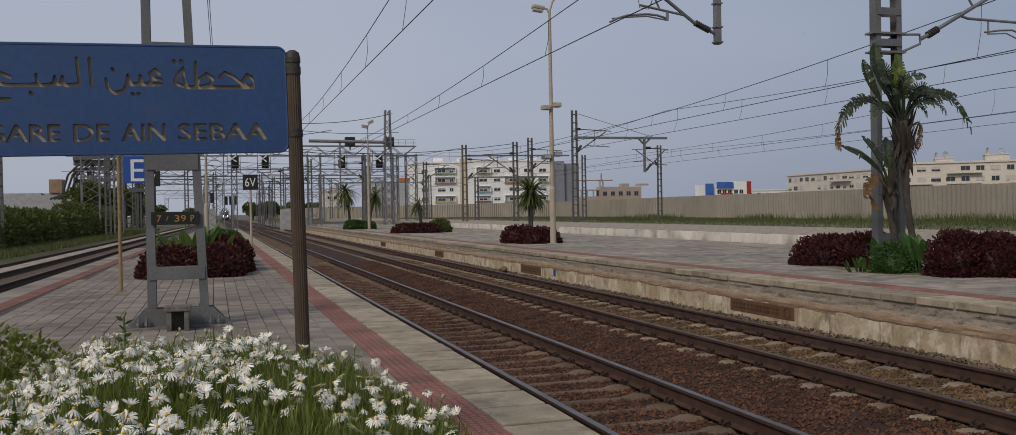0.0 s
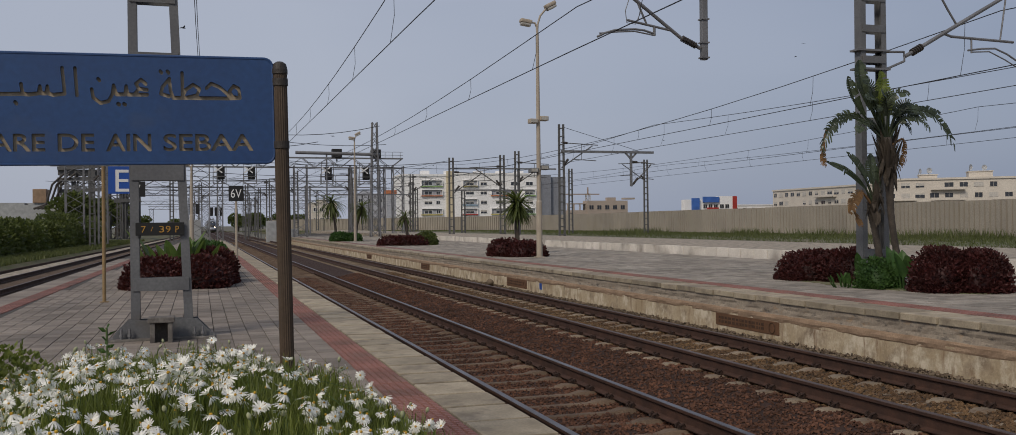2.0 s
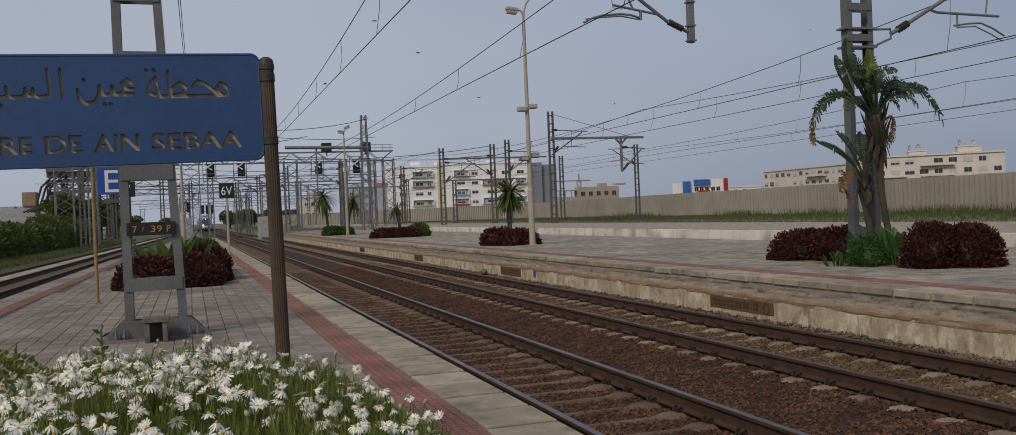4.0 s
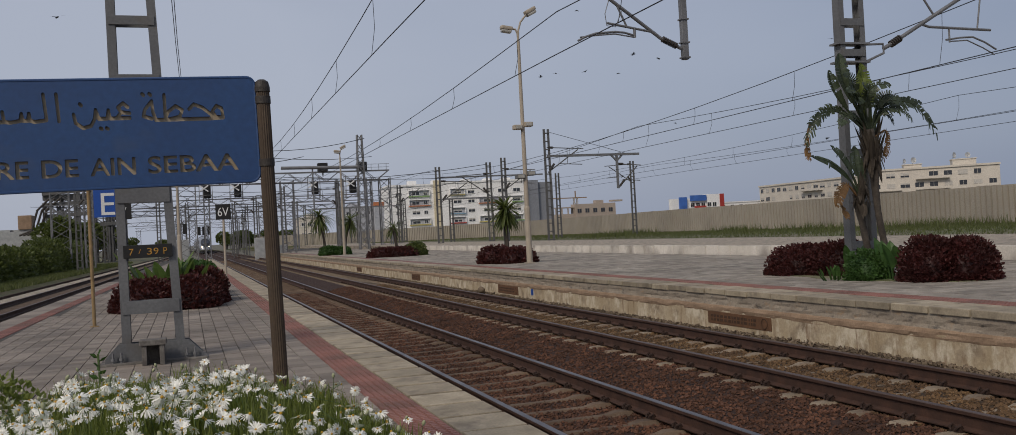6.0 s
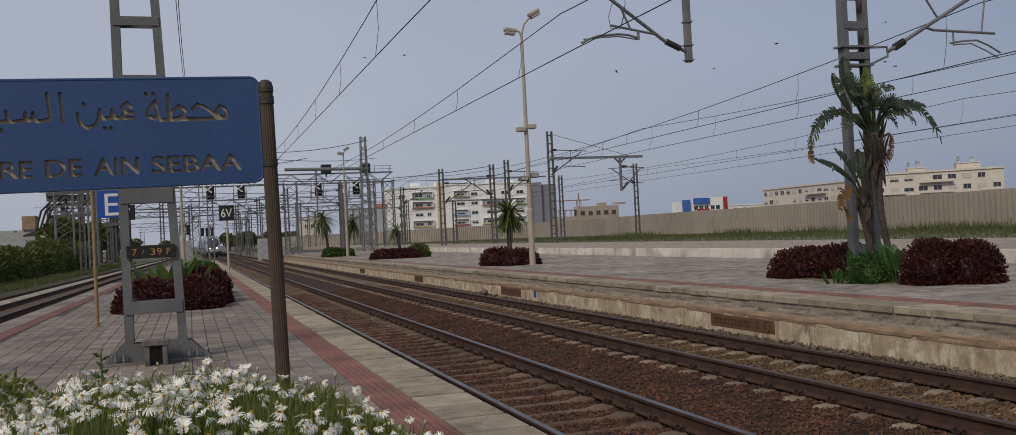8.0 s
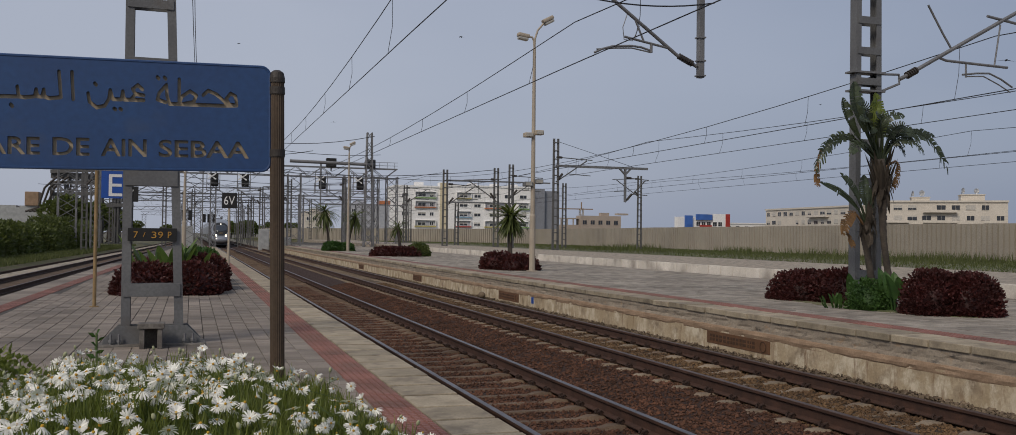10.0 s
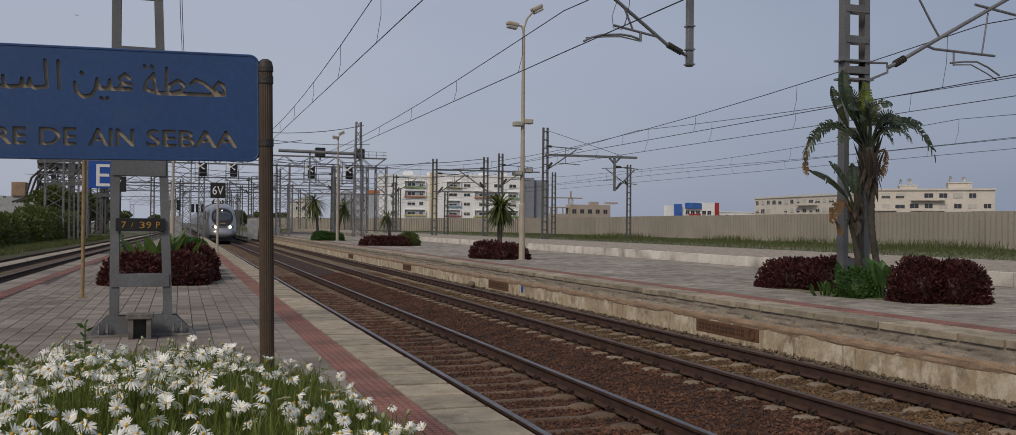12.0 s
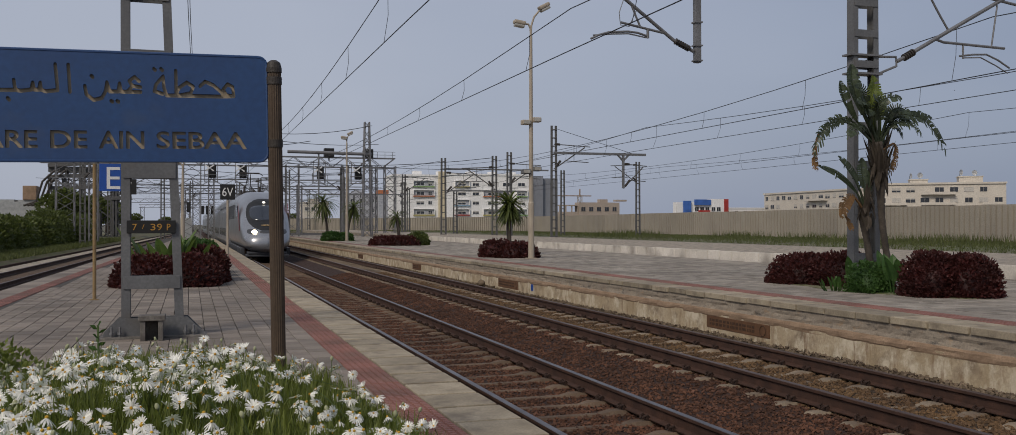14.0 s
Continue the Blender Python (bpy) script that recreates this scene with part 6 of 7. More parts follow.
def daisy_bush():
    r = random.Random(51)
    e = empty("daisy_bush", "large white flowering daisy bush with fine green foliage", "flower bush", at=pose(0, 0, Z0))
    vs, fs = [], []
    for _ in range(85000):
        x, y = r.uniform(-1.75, 0.95), r.uniform(1.3, 4.1)
        h = mound(x, y)
        if h < 0.25:
            continue
        z = h - 0.16 * r.random() ** 2 - 0.01 if h > 0.85 else h * (1 - 0.3 * r.random())
        a = r.uniform(0, 6.3)
        ln, w = r.uniform(0.025, 0.07), r.uniform(0.001, 0.0022)
        dx, dy, dz = math.cos(a) * 0.5, math.sin(a) * 0.5, r.uniform(0.5, 1.3)
        k = len(vs)
        sx, sy = -math.sin(a) * w, math.cos(a) * w
        vs += [(x - sx, y - sy, z - ln * 0.6), (x + sx, y + sy, z - ln * 0.6), (x + dx * ln * 0.5 + sx, y + dy * ln * 0.5 + sy, z + dz * ln * 0.5), (x + dx * ln * 0.5 - sx, y + dy * ln * 0.5 - sy, z + dz * ln * 0.5), (x + dx * ln, y + dy * ln, z + dz * ln)]
        fs += [(k, k + 1, k + 2, k + 3), (k + 3, k + 2, k + 4)]
    ob = new("foliage", raw_mesh("foliage", vs, fs, M_DAISYLEAF))
    ob.parent = e
    tagged(ob, kind="stuff")
    # sheet just under the canopy, its dark green painting the shade inside the bush
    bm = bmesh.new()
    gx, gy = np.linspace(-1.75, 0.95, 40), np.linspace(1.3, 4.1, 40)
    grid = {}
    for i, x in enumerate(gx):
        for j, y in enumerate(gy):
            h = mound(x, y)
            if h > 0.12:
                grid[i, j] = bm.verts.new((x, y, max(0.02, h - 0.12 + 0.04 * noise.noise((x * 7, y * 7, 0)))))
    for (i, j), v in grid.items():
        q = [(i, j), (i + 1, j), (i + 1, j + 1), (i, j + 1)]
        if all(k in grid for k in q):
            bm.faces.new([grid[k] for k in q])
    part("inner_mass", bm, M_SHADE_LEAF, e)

    def flower(n, length, width, cup, seed):
        q = random.Random(seed)
        bm = bmesh.new()
        for k in range(n):
            a = 2 * math.pi * k / n + q.uniform(-0.1, 0.1)
            ln, c = length * q.uniform(0.82, 1.05), cup + q.uniform(-0.15, 0.15)
            ca, sa = math.cos(a), math.sin(a)
            pts = []
            for u, w in ((0.12, 0.4), (0.6, 1.0), (0.9, 0.75), (1.0, 0.15)):
                rr, zz = ln * u, ln * (c * u - 0.25 * u * u)
                pts.append([bm.verts.new((ca * rr - sa * s * w * width, sa * rr + ca * s * w * width, zz + abs(s) * 0.001)) for s in (-1, 1)])
            for p0, p1 in zip(pts, pts[1:]):
                bm.faces.new((p0[0], p0[1], p1[1], p1[0]))
        rings = tube(bm, [(0, 0, -0.002), (0, 0, 0.002), (0, 0, 0.0045), (0, 0, 0.0055)], [0.0046, 0.0049, 0.0037, 0.0015], 8, True, 1)
        tube(bm, [(0, 0, -0.001), (0.002, 0.001, -0.05), (0.004, -0.003, -0.16)], 0.0012, 4, False, 2)
        return mesh_of(bm, "flower", M_PETAL, M_DISC, M_STEM)
    extra = []
    kinds = [flower(16, 0.027, 0.0031, 0.25, 1), flower(17, 0.026, 0.0029, 0.02, 2), flower(15, 0.024, 0.0031, 0.9, 3), flower(16, 0.028, 0.0030, -0.3, 4), flower(15, 0.026, 0.0031, -0.7, 5)]
    bud_bm = bmesh.new()
    tube(bud_bm, [(0, 0, -0.012), (0, 0, -0.006), (0, 0, 0.002), (0, 0, 0.009), (0, 0, 0.012)], [0.002, 0.0065, 0.0075, 0.005, 0.001], 8)
    tube(bud_bm, [(0, 0, -0.011), (0.003, 0, -0.06), (0.0, 0.004, -0.18)], 0.0012, 4, False, 1)
    bud = mesh_of(bud_bm, "bud", M_BUD, M_STEM, smooth=True)
    made = 0
    while made < 1400:
        x, y = r.uniform(-1.45, 0.7), r.uniform(1.4, 3.82)
        h = mound(x, y)
        if h < 0.5 or noise.noise((x * 3.2, y * 3.2, 4)) < -0.25 or r.random() < max(0, (x + 0.05) * 1.05) or r.random() < max(0, (2.2 - y) * 0.5) or r.random() < max(0, (y - 2.6) * 0.35):
            continue
        m_ = pose(x, y, h + r.uniform(0.0, 0.06), r.gauss(12, 27), r.gauss(2, 27), r.uniform(-40, 40)) @ Matrix.Rotation(r.uniform(0, 6.3), 4, "Z") @ Matrix.Scale(r.uniform(0.6, 0.88), 4)
        if made < 300:
            piece("flower", r.choice(kinds), e, m_)
        else:
            tmp = bmesh.new()
            tmp.from_mesh(r.choice(kinds))
            bmesh.ops.transform(tmp, matrix=m_, verts=tmp.verts)
            extra.append(tmp)
        made += 1
    vs2, fs2, mi2 = [], [], []
    for tmp in extra:
        k = len(vs2)
        vs2 += [tuple(v.co) for v in tmp.verts]
        tmp.verts.index_update()
        for f_ in tmp.faces:
            fs2.append(tuple(k + v.index for v in f_.verts))
            mi2.append(f_.material_index)
        tmp.free()
    me = raw_mesh("flowers", vs2, fs2, M_PETAL, M_DISC, M_STEM)
    me.polygons.foreach_set("material_index", mi2)
    ob = new("flowers", me)
    ob.parent = e
    tagged(ob, kind="stuff")
    # outer heads on long stems towards the tracks
    made = 0
    while made < 230:
        x, y = r.uniform(-1.4, 0.8), r.uniform(1.6, 3.9)
        h = mound(x, y)
        if h < 0.3:
            continue
        piece("bud", bud, e, pose(x, y, h + r.uniform(0.0, 0.09), r.gauss(5, 16), r.gauss(5, 16), 0) @ Matrix.Scale(r.uniform(0.55, 0.85), 4))
        made += 1


daisy_bush()
shrub("green_shrub", "leafy bright green low shrub behind the daisies", "shrub", [((-1.08, 4.75, Z0), (0.62, 0.4, 0.95)), ((-2.0, 4.7, Z0), (0.6, 0.45, 0.97))], 6500, 0.034, M_DAISYLEAF, 61)
shrub("red_shrub", "dark red shrub beside the daisies", "shrub", [((-1.02, 4.15, Z0), (0.26, 0.22, 0.74))], 3600, 0.05, M_REDLEAF, 62, "red shrubs")
bm = bmesh.new()
blade(bm, (-0.46, 2.45, Z0 + 0.55), (0.02, -0.05, 1), 0.52, 0.022, 0.05, random.Random(3), 0.3, 0, 0, 8)
sw = empty("sword_leaf", "single upright green sword leaf among the daisies", "plant")
part("leaf", bm, M_GRNLEAF, sw)
bm = bmesh.new()
tube(bm, [(-0.46, 2.45, Z0), (-0.46, 2.45, Z0 + 0.56)], 0.008, 5)
part("stalk", bm, M_STEM, sw)
wd_ = empty("sapling", "thin young sapling above the daisies", "plant", at=pose(-0.39, 4.5, Z0))
bm = bmesh.new()
tube(bm, [(0, 0, 0), (0.01, 0, 0.6), (0, 0, 1.04)], 0.005, 5)
part("stem", bm, M_STEM, wd_)
bm = bmesh.new()
r_ = random.Random(5)
for k in range(11):
    a = k * 2.4
    leaf(bm, Vector((0, 0, 0.86 + 0.018 * k)), Vector((math.cos(a), math.sin(a), 0.5)).normalized(), 0.045, 0.012, r_)
tagged(part("foliage", bm, M_GRNLEAF, wd_), kind="stuff")


# ---- buildings ----
def window(parent, w, h, x, y, z, face, shutter=0.0):
    """A recessed window facing -y in the building's space: frame, pane and sill."""
    bm = bmesh.new()
    box(bm, x - w / 2 - 0.08, x + w / 2 + 0.08, y - 0.10, y + 0.02, z - 0.08, z + 0.0)
    box(bm, x - w / 2 - 0.08, x + w / 2 + 0.08, y - 0.06, y + 0.02, z + h, z + h + 0.06)
    box(bm, x - w / 2 - 0.06, x - w / 2, y - 0.06, y + 0.02, z, z + h)
    box(bm, x + w / 2, x + w / 2 + 0.06, y - 0.06, y + 0.02, z, z + h)
    box(bm, x - 0.03, x + 0.03, y - 0.05, y + 0.02, z, z + h)
    f_ = part("window", bm, face, parent)
    bm = bmesh.new()
    box(bm, x - w / 2, x + w / 2, y - 0.03, y + 0.01, z, z + h * (1 - shutter))
    part("pane", bm, M_WIN, f_)
    if shutter:
        bm = bmesh.new()
        box(bm, x - w / 2, x + w / 2, y - 0.045, y + 0.01, z + h * (1 - shutter), z + h)
        part("shutter", bm, M_SHUT, f_)


rb = random.Random(71)
wb = empty("apartment_building", "white five-storey apartment building with coloured bands", "building", at=pose(55.4, 272, 0, 0, 0, -2) @ Matrix.Diagonal((1.16, 1, 1, 1)))
bm = bmesh.new()
box(bm, 0, 35, 0, 14, 0, 15.8)
box(bm, 13.2, 35, -0.9, 0, 0, 16.2)
box(bm, -0.2, 13.0, -0.2, 14.2, 15.8, 16.3)
box(bm, 13.1, 35.2, -1.1, 14.2, 16.2, 16.7)
part("wall", bm, M_BWHITE, wb)
bm = bmesh.new()
box(bm, 11.4, 13.1, -0.5, 0, 0, 17.2)
part("stair_tower", bm, M_BCREAM, wb, "pale yellow stair column")
bm = bmesh.new()
box(bm, 35.25, 39.4, 1, 14, 0, 16.3)
box(bm, 39.4, 43.7, 2, 14, 0, 15.7)
part("side_wing", bm, M_BGREY, wb, "plain grey rendered side wing")
for s in range(5):
    zc = 2.1 + 2.75 * s
    for x, y, ww in ((2.55, 0, 1.5), (6.8, 0, 1.9), (9.3, 0, 0.9), (17.3, -0.9, 2.0), (20.9, -0.9, 1.6), (25, -0.9, 1.7), (28.9, -0.9, 1.7), (33, -0.9, 1.8)):
        window(wb, ww, 0.95, x, y, zc, M_BWHITE, rb.choice((0, 0.25, 0.4, 0.5)))
    # shallow loggia frames, left out here and there, with a coloured slab under them
    for x0, x1, y, m_, on in ((5.0, 10.4, 0, (M_GREENB, M_YEL, M_YEL, M_ORANGE, M_GREENB)[s], s != 2), (15.4, 19.3, -0.9, (M_YEL, M_REDB, M_BLUEP, M_YEL, M_YEL)[s], s not in (0, 3)), (22.8, 29.9, -0.9, (M_ORANGE, M_YEL, M_YEL, M_ORANGE, M_YEL)[s], s == 3 or s == 1), (31.6, 34.6, -0.9, (M_YEL, M_GREENB, M_BLUEP, M_GREENB, M_GREENB)[s], s in (1, 3))):
        if on:
            bm = bmesh.new()
            box(bm, x0, x1, y - 0.5, y, zc - 0.48, zc - 0.22)
            part("balcony_band", bm, m_, wb)
            bm = bmesh.new()
            box(bm, x0, x1, y - 0.5, y, zc + 1.35, zc + 1.5)
            for xx in (x0, x1 - 0.15):
                box(bm, xx, xx + 0.15, y - 0.5, y, zc - 0.2, zc + 1.34)
            part("loggia_frame", bm, M_BWHITE, wb)
            bm = bmesh.new()
            box(bm, x0 + 0.16, x1 - 0.16, y - 0.025, y, zc - 0.18, zc + 1.32)
            part("loggia_back", bm, M_BGREYP, wb)
for x in (6, 12.2, 20, 26, 31):
    bm = bmesh.new()
    box(bm, x, x + 2.0, 5, 8, 16.2, 17.6)
    part("roof_room", bm, M_BWHITE, wb)

def beige_wing(label, a, b, z_top, storeys, sh, cols, penthouse, balconies):
    """A rendered block whose front runs from a to b."""
    w = math.hypot(b[0] - a[0], b[1] - a[1])
    e = empty("beige_building", label, "building", "beige buildings", at=pose(a[0], a[1], 0, 0, 0, math.degrees(math.atan2(b[1] - a[1], b[0] - a[0]))))
    bm = bmesh.new()
    box(bm, 0, w, 0, 14, 0, z_top)
    part("wall", bm, M_BBEIGE, e)
    bm = bmesh.new()
    box(bm, -0.2, w + 0.2, -0.35, 14.2, z_top, z_top + 0.55)
    part("parapet", bm, M_BBEIGE, e)
    for x0, x1, h in penthouse:
        bm = bmesh.new()
        box(bm, x0 * w, x1 * w, 3, 9, z_top + 0.5, z_top + 0.5 + h)
        box(bm, x0 * w - 0.2, x1 * w + 0.2, 2.8, 9.2, z_top + 0.5 + h, z_top + 0.75 + h)
        part("roof_room", bm, M_BBEIGE, e)
    for s in range(storeys):
        z = z_top - sh * (s + 1) + 0.85
        for i in range(cols):
            if rb.random() < 0.88:
                window(e, w / cols * rb.uniform(0.45, 0.7), 1.35, w * (i + 0.5) / cols, 0, z, M_BBEIGE, rb.choice((0, 0, 0.3, 0.6, 0.95)))
    for x0, x1, s in balconies:
        z = z_top - sh * (s + 1)
        bm = bmesh.new()
        box(bm, x0 * w, x1 * w, -1.3, 0, z, z + 0.14)
        box(bm, x0 * w, x1 * w, -1.3, -1.18, z, z + 0.85)
        part("balcony", bm, M_BBEIGE, e)
    return e


beige_wing("long beige three-storey wing with shuttered windows", (199, 303), (195.5, 246), 12.3, 4, 3.0, 15, (), ((0.2, 0.4, 1), (0.5, 0.7, 0)))
beige_wing("beige three-storey block with balconies and roof dishes", (193, 236), (221, 215), 13.2, 4, 3.05, 9, ((0.28, 0.42, 1.0), (0.66, 0.84, 1.7)), ((0.05, 0.25, 1), (0.36, 0.62, 1), (0.36, 0.62, 0), (0.82, 0.98, 1)))


def dish(x, y, z, s, a):
    d = empty("satellite_dish", "white satellite dish on a flat roof", "satellite dish", "roof dishes", at=pose(x, y, z, 0, 0, a))
    bm = bmesh.new()
    rings = []
    for k in range(5):
        u = k / 4
        rings.append([bm.verts.new((s * u * math.cos(q / 14 * 6.2832), -0.35 * s * u * u * 0 + 0.3 * s * (1 - u * u), s * 1.2 + s * u * math.sin(q / 14 * 6.2832))) for q in range(14)] if k else [bm.verts.new((0, 0.3 * s, s * 1.2))])
    for q in range(14):
        bm.faces.new((rings[0][0], rings[1][q], rings[1][(q + 1) % 14]))
    for a_, b_ in zip(rings[1:], rings[2:]):
        for q in range(14):
            bm.faces.new((a_[q], b_[q], b_[(q + 1) % 14], a_[(q + 1) % 14]))
    bmesh.ops.solidify(bm, geom=bm.faces[:], thickness=0.05)
    part("reflector", bm, M_WHITEP, d)
    bm = bmesh.new()
    tube(bm, [(0, 0.5, 0), (0, 0.4, s * 1.2)], 0.06, 6)
    part("mount", bm, M_MASTDARK, d)


for x, y, z, s, a in ((203.0, 232.5, 14.95, 0.8, 20), (205.0, 231.0, 14.95, 0.9, -10), (214.0, 224.5, 15.65, 0.9, 15), (217.0, 222.5, 15.65, 0.8, -20)):
    dish(x, y, z, s, a)
rbld = empty("office_building", "low white office with blue and red panels", "building", at=pose(161.5, 300, 0))
bm = bmesh.new()
box(bm, 0, 20, 0, 2.5, 0, 9.4)
box(bm, 13.5, 20, -0.6, 2.5, 0, 10.6)
part("wall", bm, M_BWHITE, rbld)
for x0, x1, z0_, z1_, m_ in ((2.6, 5.4, 4, 9.9, M_BLUEB), (7.0, 13.2, 8.4, 10.4, M_BLUEB), (18.6, 20.3, 5.5, 10.6, M_REDB), (8.6, 13.0, 5.8, 6.6, M_REDB)):
    bm = bmesh.new()
    box(bm, x0, x1, -0.8, 0.02, z0_, z1_)
    part("coloured_panel", bm, m_, rbld)
for i in range(5):
    window(rbld, 1.5, 1.4, 8 + 2.1 * i, -0.6 if i > 2 else 0, 6.3, M_BWHITE)
for x, y, w, h in ((183, 305, 22, 7.3), (206, 330, 20, 7.6), (88, 330, 20, 12)):
    lb = empty("low_building", "low pale building behind the boundary wall", "building", at=pose(x, y, 0))
    bm = bmesh.new()
    box(bm, 0, w, 0, 10, 0, h)
    box(bm, -0.2, w + 0.2, -0.2, 10.2, h, h + 0.4)
    part("wall", bm, M_BBEIGE if x == 88 else M_BWHITE, lb)
    for i in range(6):
        window(lb, 1.4, 1.2, w * (i + 0.5) / 6, 0, h - 2.0, M_BWHITE)
br = empty("unfinished_building", "brown unfinished building with open storeys", "building", at=pose(113.6, 302, 0))
bm = bmesh.new()
box(bm, 12, 27, 0, 4, 0, 9.2)
box(bm, 20, 23, 1, 3, 9.2, 10.3)
box(bm, 26, 30, 0.5, 3, 9.6, 10.2)
box(bm, 5, 12, 0.5, 4, 0, 6.0)
for i in range(4):
    box(bm, 5 + 2.2 * i, 5.35 + 2.2 * i, 0.5, 0.9, 6.0, 8.0)
box(bm, 5, 12, 0.5, 4, 8.0, 8.35)
part("wall", bm, M_BBROWN, br)
for i in range(5):
    window(br, 1.5, 1.4, 13.5 + 2.9 * i, 0, 6.2, M_BBROWN)
cr = empty("tower_crane", "distant pale tower crane", "crane", at=pose(150, 360, 0))
bm = bmesh.new()
lattice(bm, (0, 0, 0), 13.5, 1.4, 1.4, 1.4, 1.4, 1.5, 0.18, 0.1)
part("mast", bm, M_LAMPPOLE, cr)
bm = bmesh.new()
bar(bm, (-10, 0, 13.2), (5, 0, 13.2), 0.35, 0.4)
bar(bm, (0, 0, 13), (0, 0, 16), 0.4, 0.4)
part("jib", bm, M_TARP, cr)
# grey buildings behind the gantry
for x, y, w, h, n in ((29.0, 262, 6.6, 8.0, 4), (40.6, 262, 8.3, 10.4, 3)):
    g_ = empty("grey_building", "plain pale grey apartment block behind the gantry", "building", at=pose(x, y, 0))
    bm = bmesh.new()
    box(bm, 0, w, 0, 12, 0, h)
    box(bm, w * 0.3, w * 0.6, 2, 8, h, h + 0.8)
    part("wall", bm, M_BBEIGE if n == 4 else M_BGREYP, g_)
    for s in range(4):
        for i in range(n):
            window(g_, 0.9, 0.9, w * (i + 0.5) / n, 0, h - 2.4 - 2.8 * s, M_BWHITE)
ob_ = bmesh.new()
box(ob_, 0, 2.9, 0, 3, 0, 1.0)

rf = empty("orange_roof_house", "small house with an orange tiled roof", "building", at=pose(48.6, 259, 10.2))
part("roof", ob_, M_ORANGE, rf)
bm = bmesh.new()
box(bm, 0.2, 2.7, 0.2, 2.8, -10.6, 0)
part("wall", bm, M_BGREYP, rf)
# works on the side of the station: stepped steel plant and a pale shed
pl = empty("steel_plant", "rusty grey stepped steel structure with pipes", "industrial plant", at=pose(-19, 150, 0))
bm = bmesh.new()
for i in range(5):
    lattice(bm, (1 + 2.2 * i, 0, 0), 9 + 1.0 * min(i, 3), 1.8, 1.8, 3, 3, 1.4, 0.22, 0.14)
for k in range(4):
    bar(bm, (0, -1.5, 5.5 + 1.6 * k), (11, -1.5, 5.8 + 1.75 * k), 0.5, 0.5)
part("frame", bm, M_MASTDARK, pl)
bm = bmesh.new()
box(bm, 0, 11.5, -1.2, 1.2, 9.4, 10.2)
part("deck", bm, M_MASTDARK, pl)
for k in range(3):
    bm = bmesh.new()
    tube(bm, [(1.0 + k * 0.7, -2.2, 9.6), (-0.6 + k * 0.6, -2.2, 8.0), (-1.4 + k * 0.5, -2.2, 5.2), (-3 + k * 0.5, -2.2, 4.6)], 0.16, 8)
    part("pipe", bm, M_CAP, pl)
sh = empty("pale_shed", "pale grey shed with an orange tank on top", "building", at=pose(-23.5, 150, 0))
bm = bmesh.new()
box(bm, 0, 7, 0, 8, 0, 5.2)
box(bm, -9, 0, 0, 8, 0, 5.5)
part("wall", bm, M_PARCH, sh)
bm = bmesh.new()
box(bm, 0.9, 2.7, 1, 4, 5.5, 7.5, 0.1)
part("tank", bm, M_TARP, sh)
bm = bmesh.new()
box(bm, 0.2, 4.0, 1.5, 4, 5.2, 5.5)
part("plinth", bm, M_PARCH, sh)
# far trees and haze of greenery closing the view down the line
r9 = random.Random(81)
for k in range(26):
    x, y = r9.uniform(-45, 75), r9.uniform(330, 520)
    if -2 < x < 14 and y < 420:
        x += 24
    t_ = empty("distant_tree", "distant dark green tree down the line", "tree", "distant trees", at=pose(x, y, -0.4))
    bm = bmesh.new()
    hh = r9.uniform(5, 9)
    for q in range(5):
        cloud_of_leaves(bm, (r9.uniform(-2, 2), r9.uniform(-2, 2), hh * r9.uniform(0.3, 0.65)), (r9.uniform(1.5, 2.6), r9.uniform(1.5, 2.6), r9.uniform(1.2, 2.4)), 240, 0.8, r9, 2.2, 0.0)
    tagged(part("crown", bm, M_HEDGE, t_), kind="stuff")
    bm = bmesh.new()
    tube(bm, [(0, 0, 0), (0.1, 0, hh * 0.4), (0.3, 0.2, hh * 0.7)], [0.3, 0.22, 0.08], 7)
    part("trunk", bm, M_TRUNK, t_)
for k in range(5):
    x, y = -13 + r9.uniform(-2, 2), 128 + 14 * k
    t_ = empty("distant_tree", "dark tree beyond the hedge", "tree", "distant trees", at=pose(x, y, 0.2))
    bm = bmesh.new()
    for q in range(6):
        cloud_of_leaves(bm, (r9.uniform(-1.5, 1.5), r9.uniform(-2, 2), r9.uniform(2, 4.5)), (1.6, 1.6, 1.5), 260, 0.5, r9, 2.2, 0.0)
    tagged(part("crown", bm, M_HEDGE, t_), kind="stuff")
    bm = bmesh.new()
    tube(bm, [(0, 0, 0), (0.1, 0, 2), (0.3, 0.2, 4.4)], [0.25, 0.18, 0.06], 7)
    part("trunk", bm, M_TRUNK, t_)
up = empty("utility_pole", "weathered wooden utility pole by the boundary wall", "utility pole", at=pose(34.8, 42.5, 0.7))
bm = bmesh.new()
tube(bm, [(0, 0, 0), (0, 0, 5.2)], [0.16, 0.12], 9)
part("pole", bm, M_OCHRE, up)
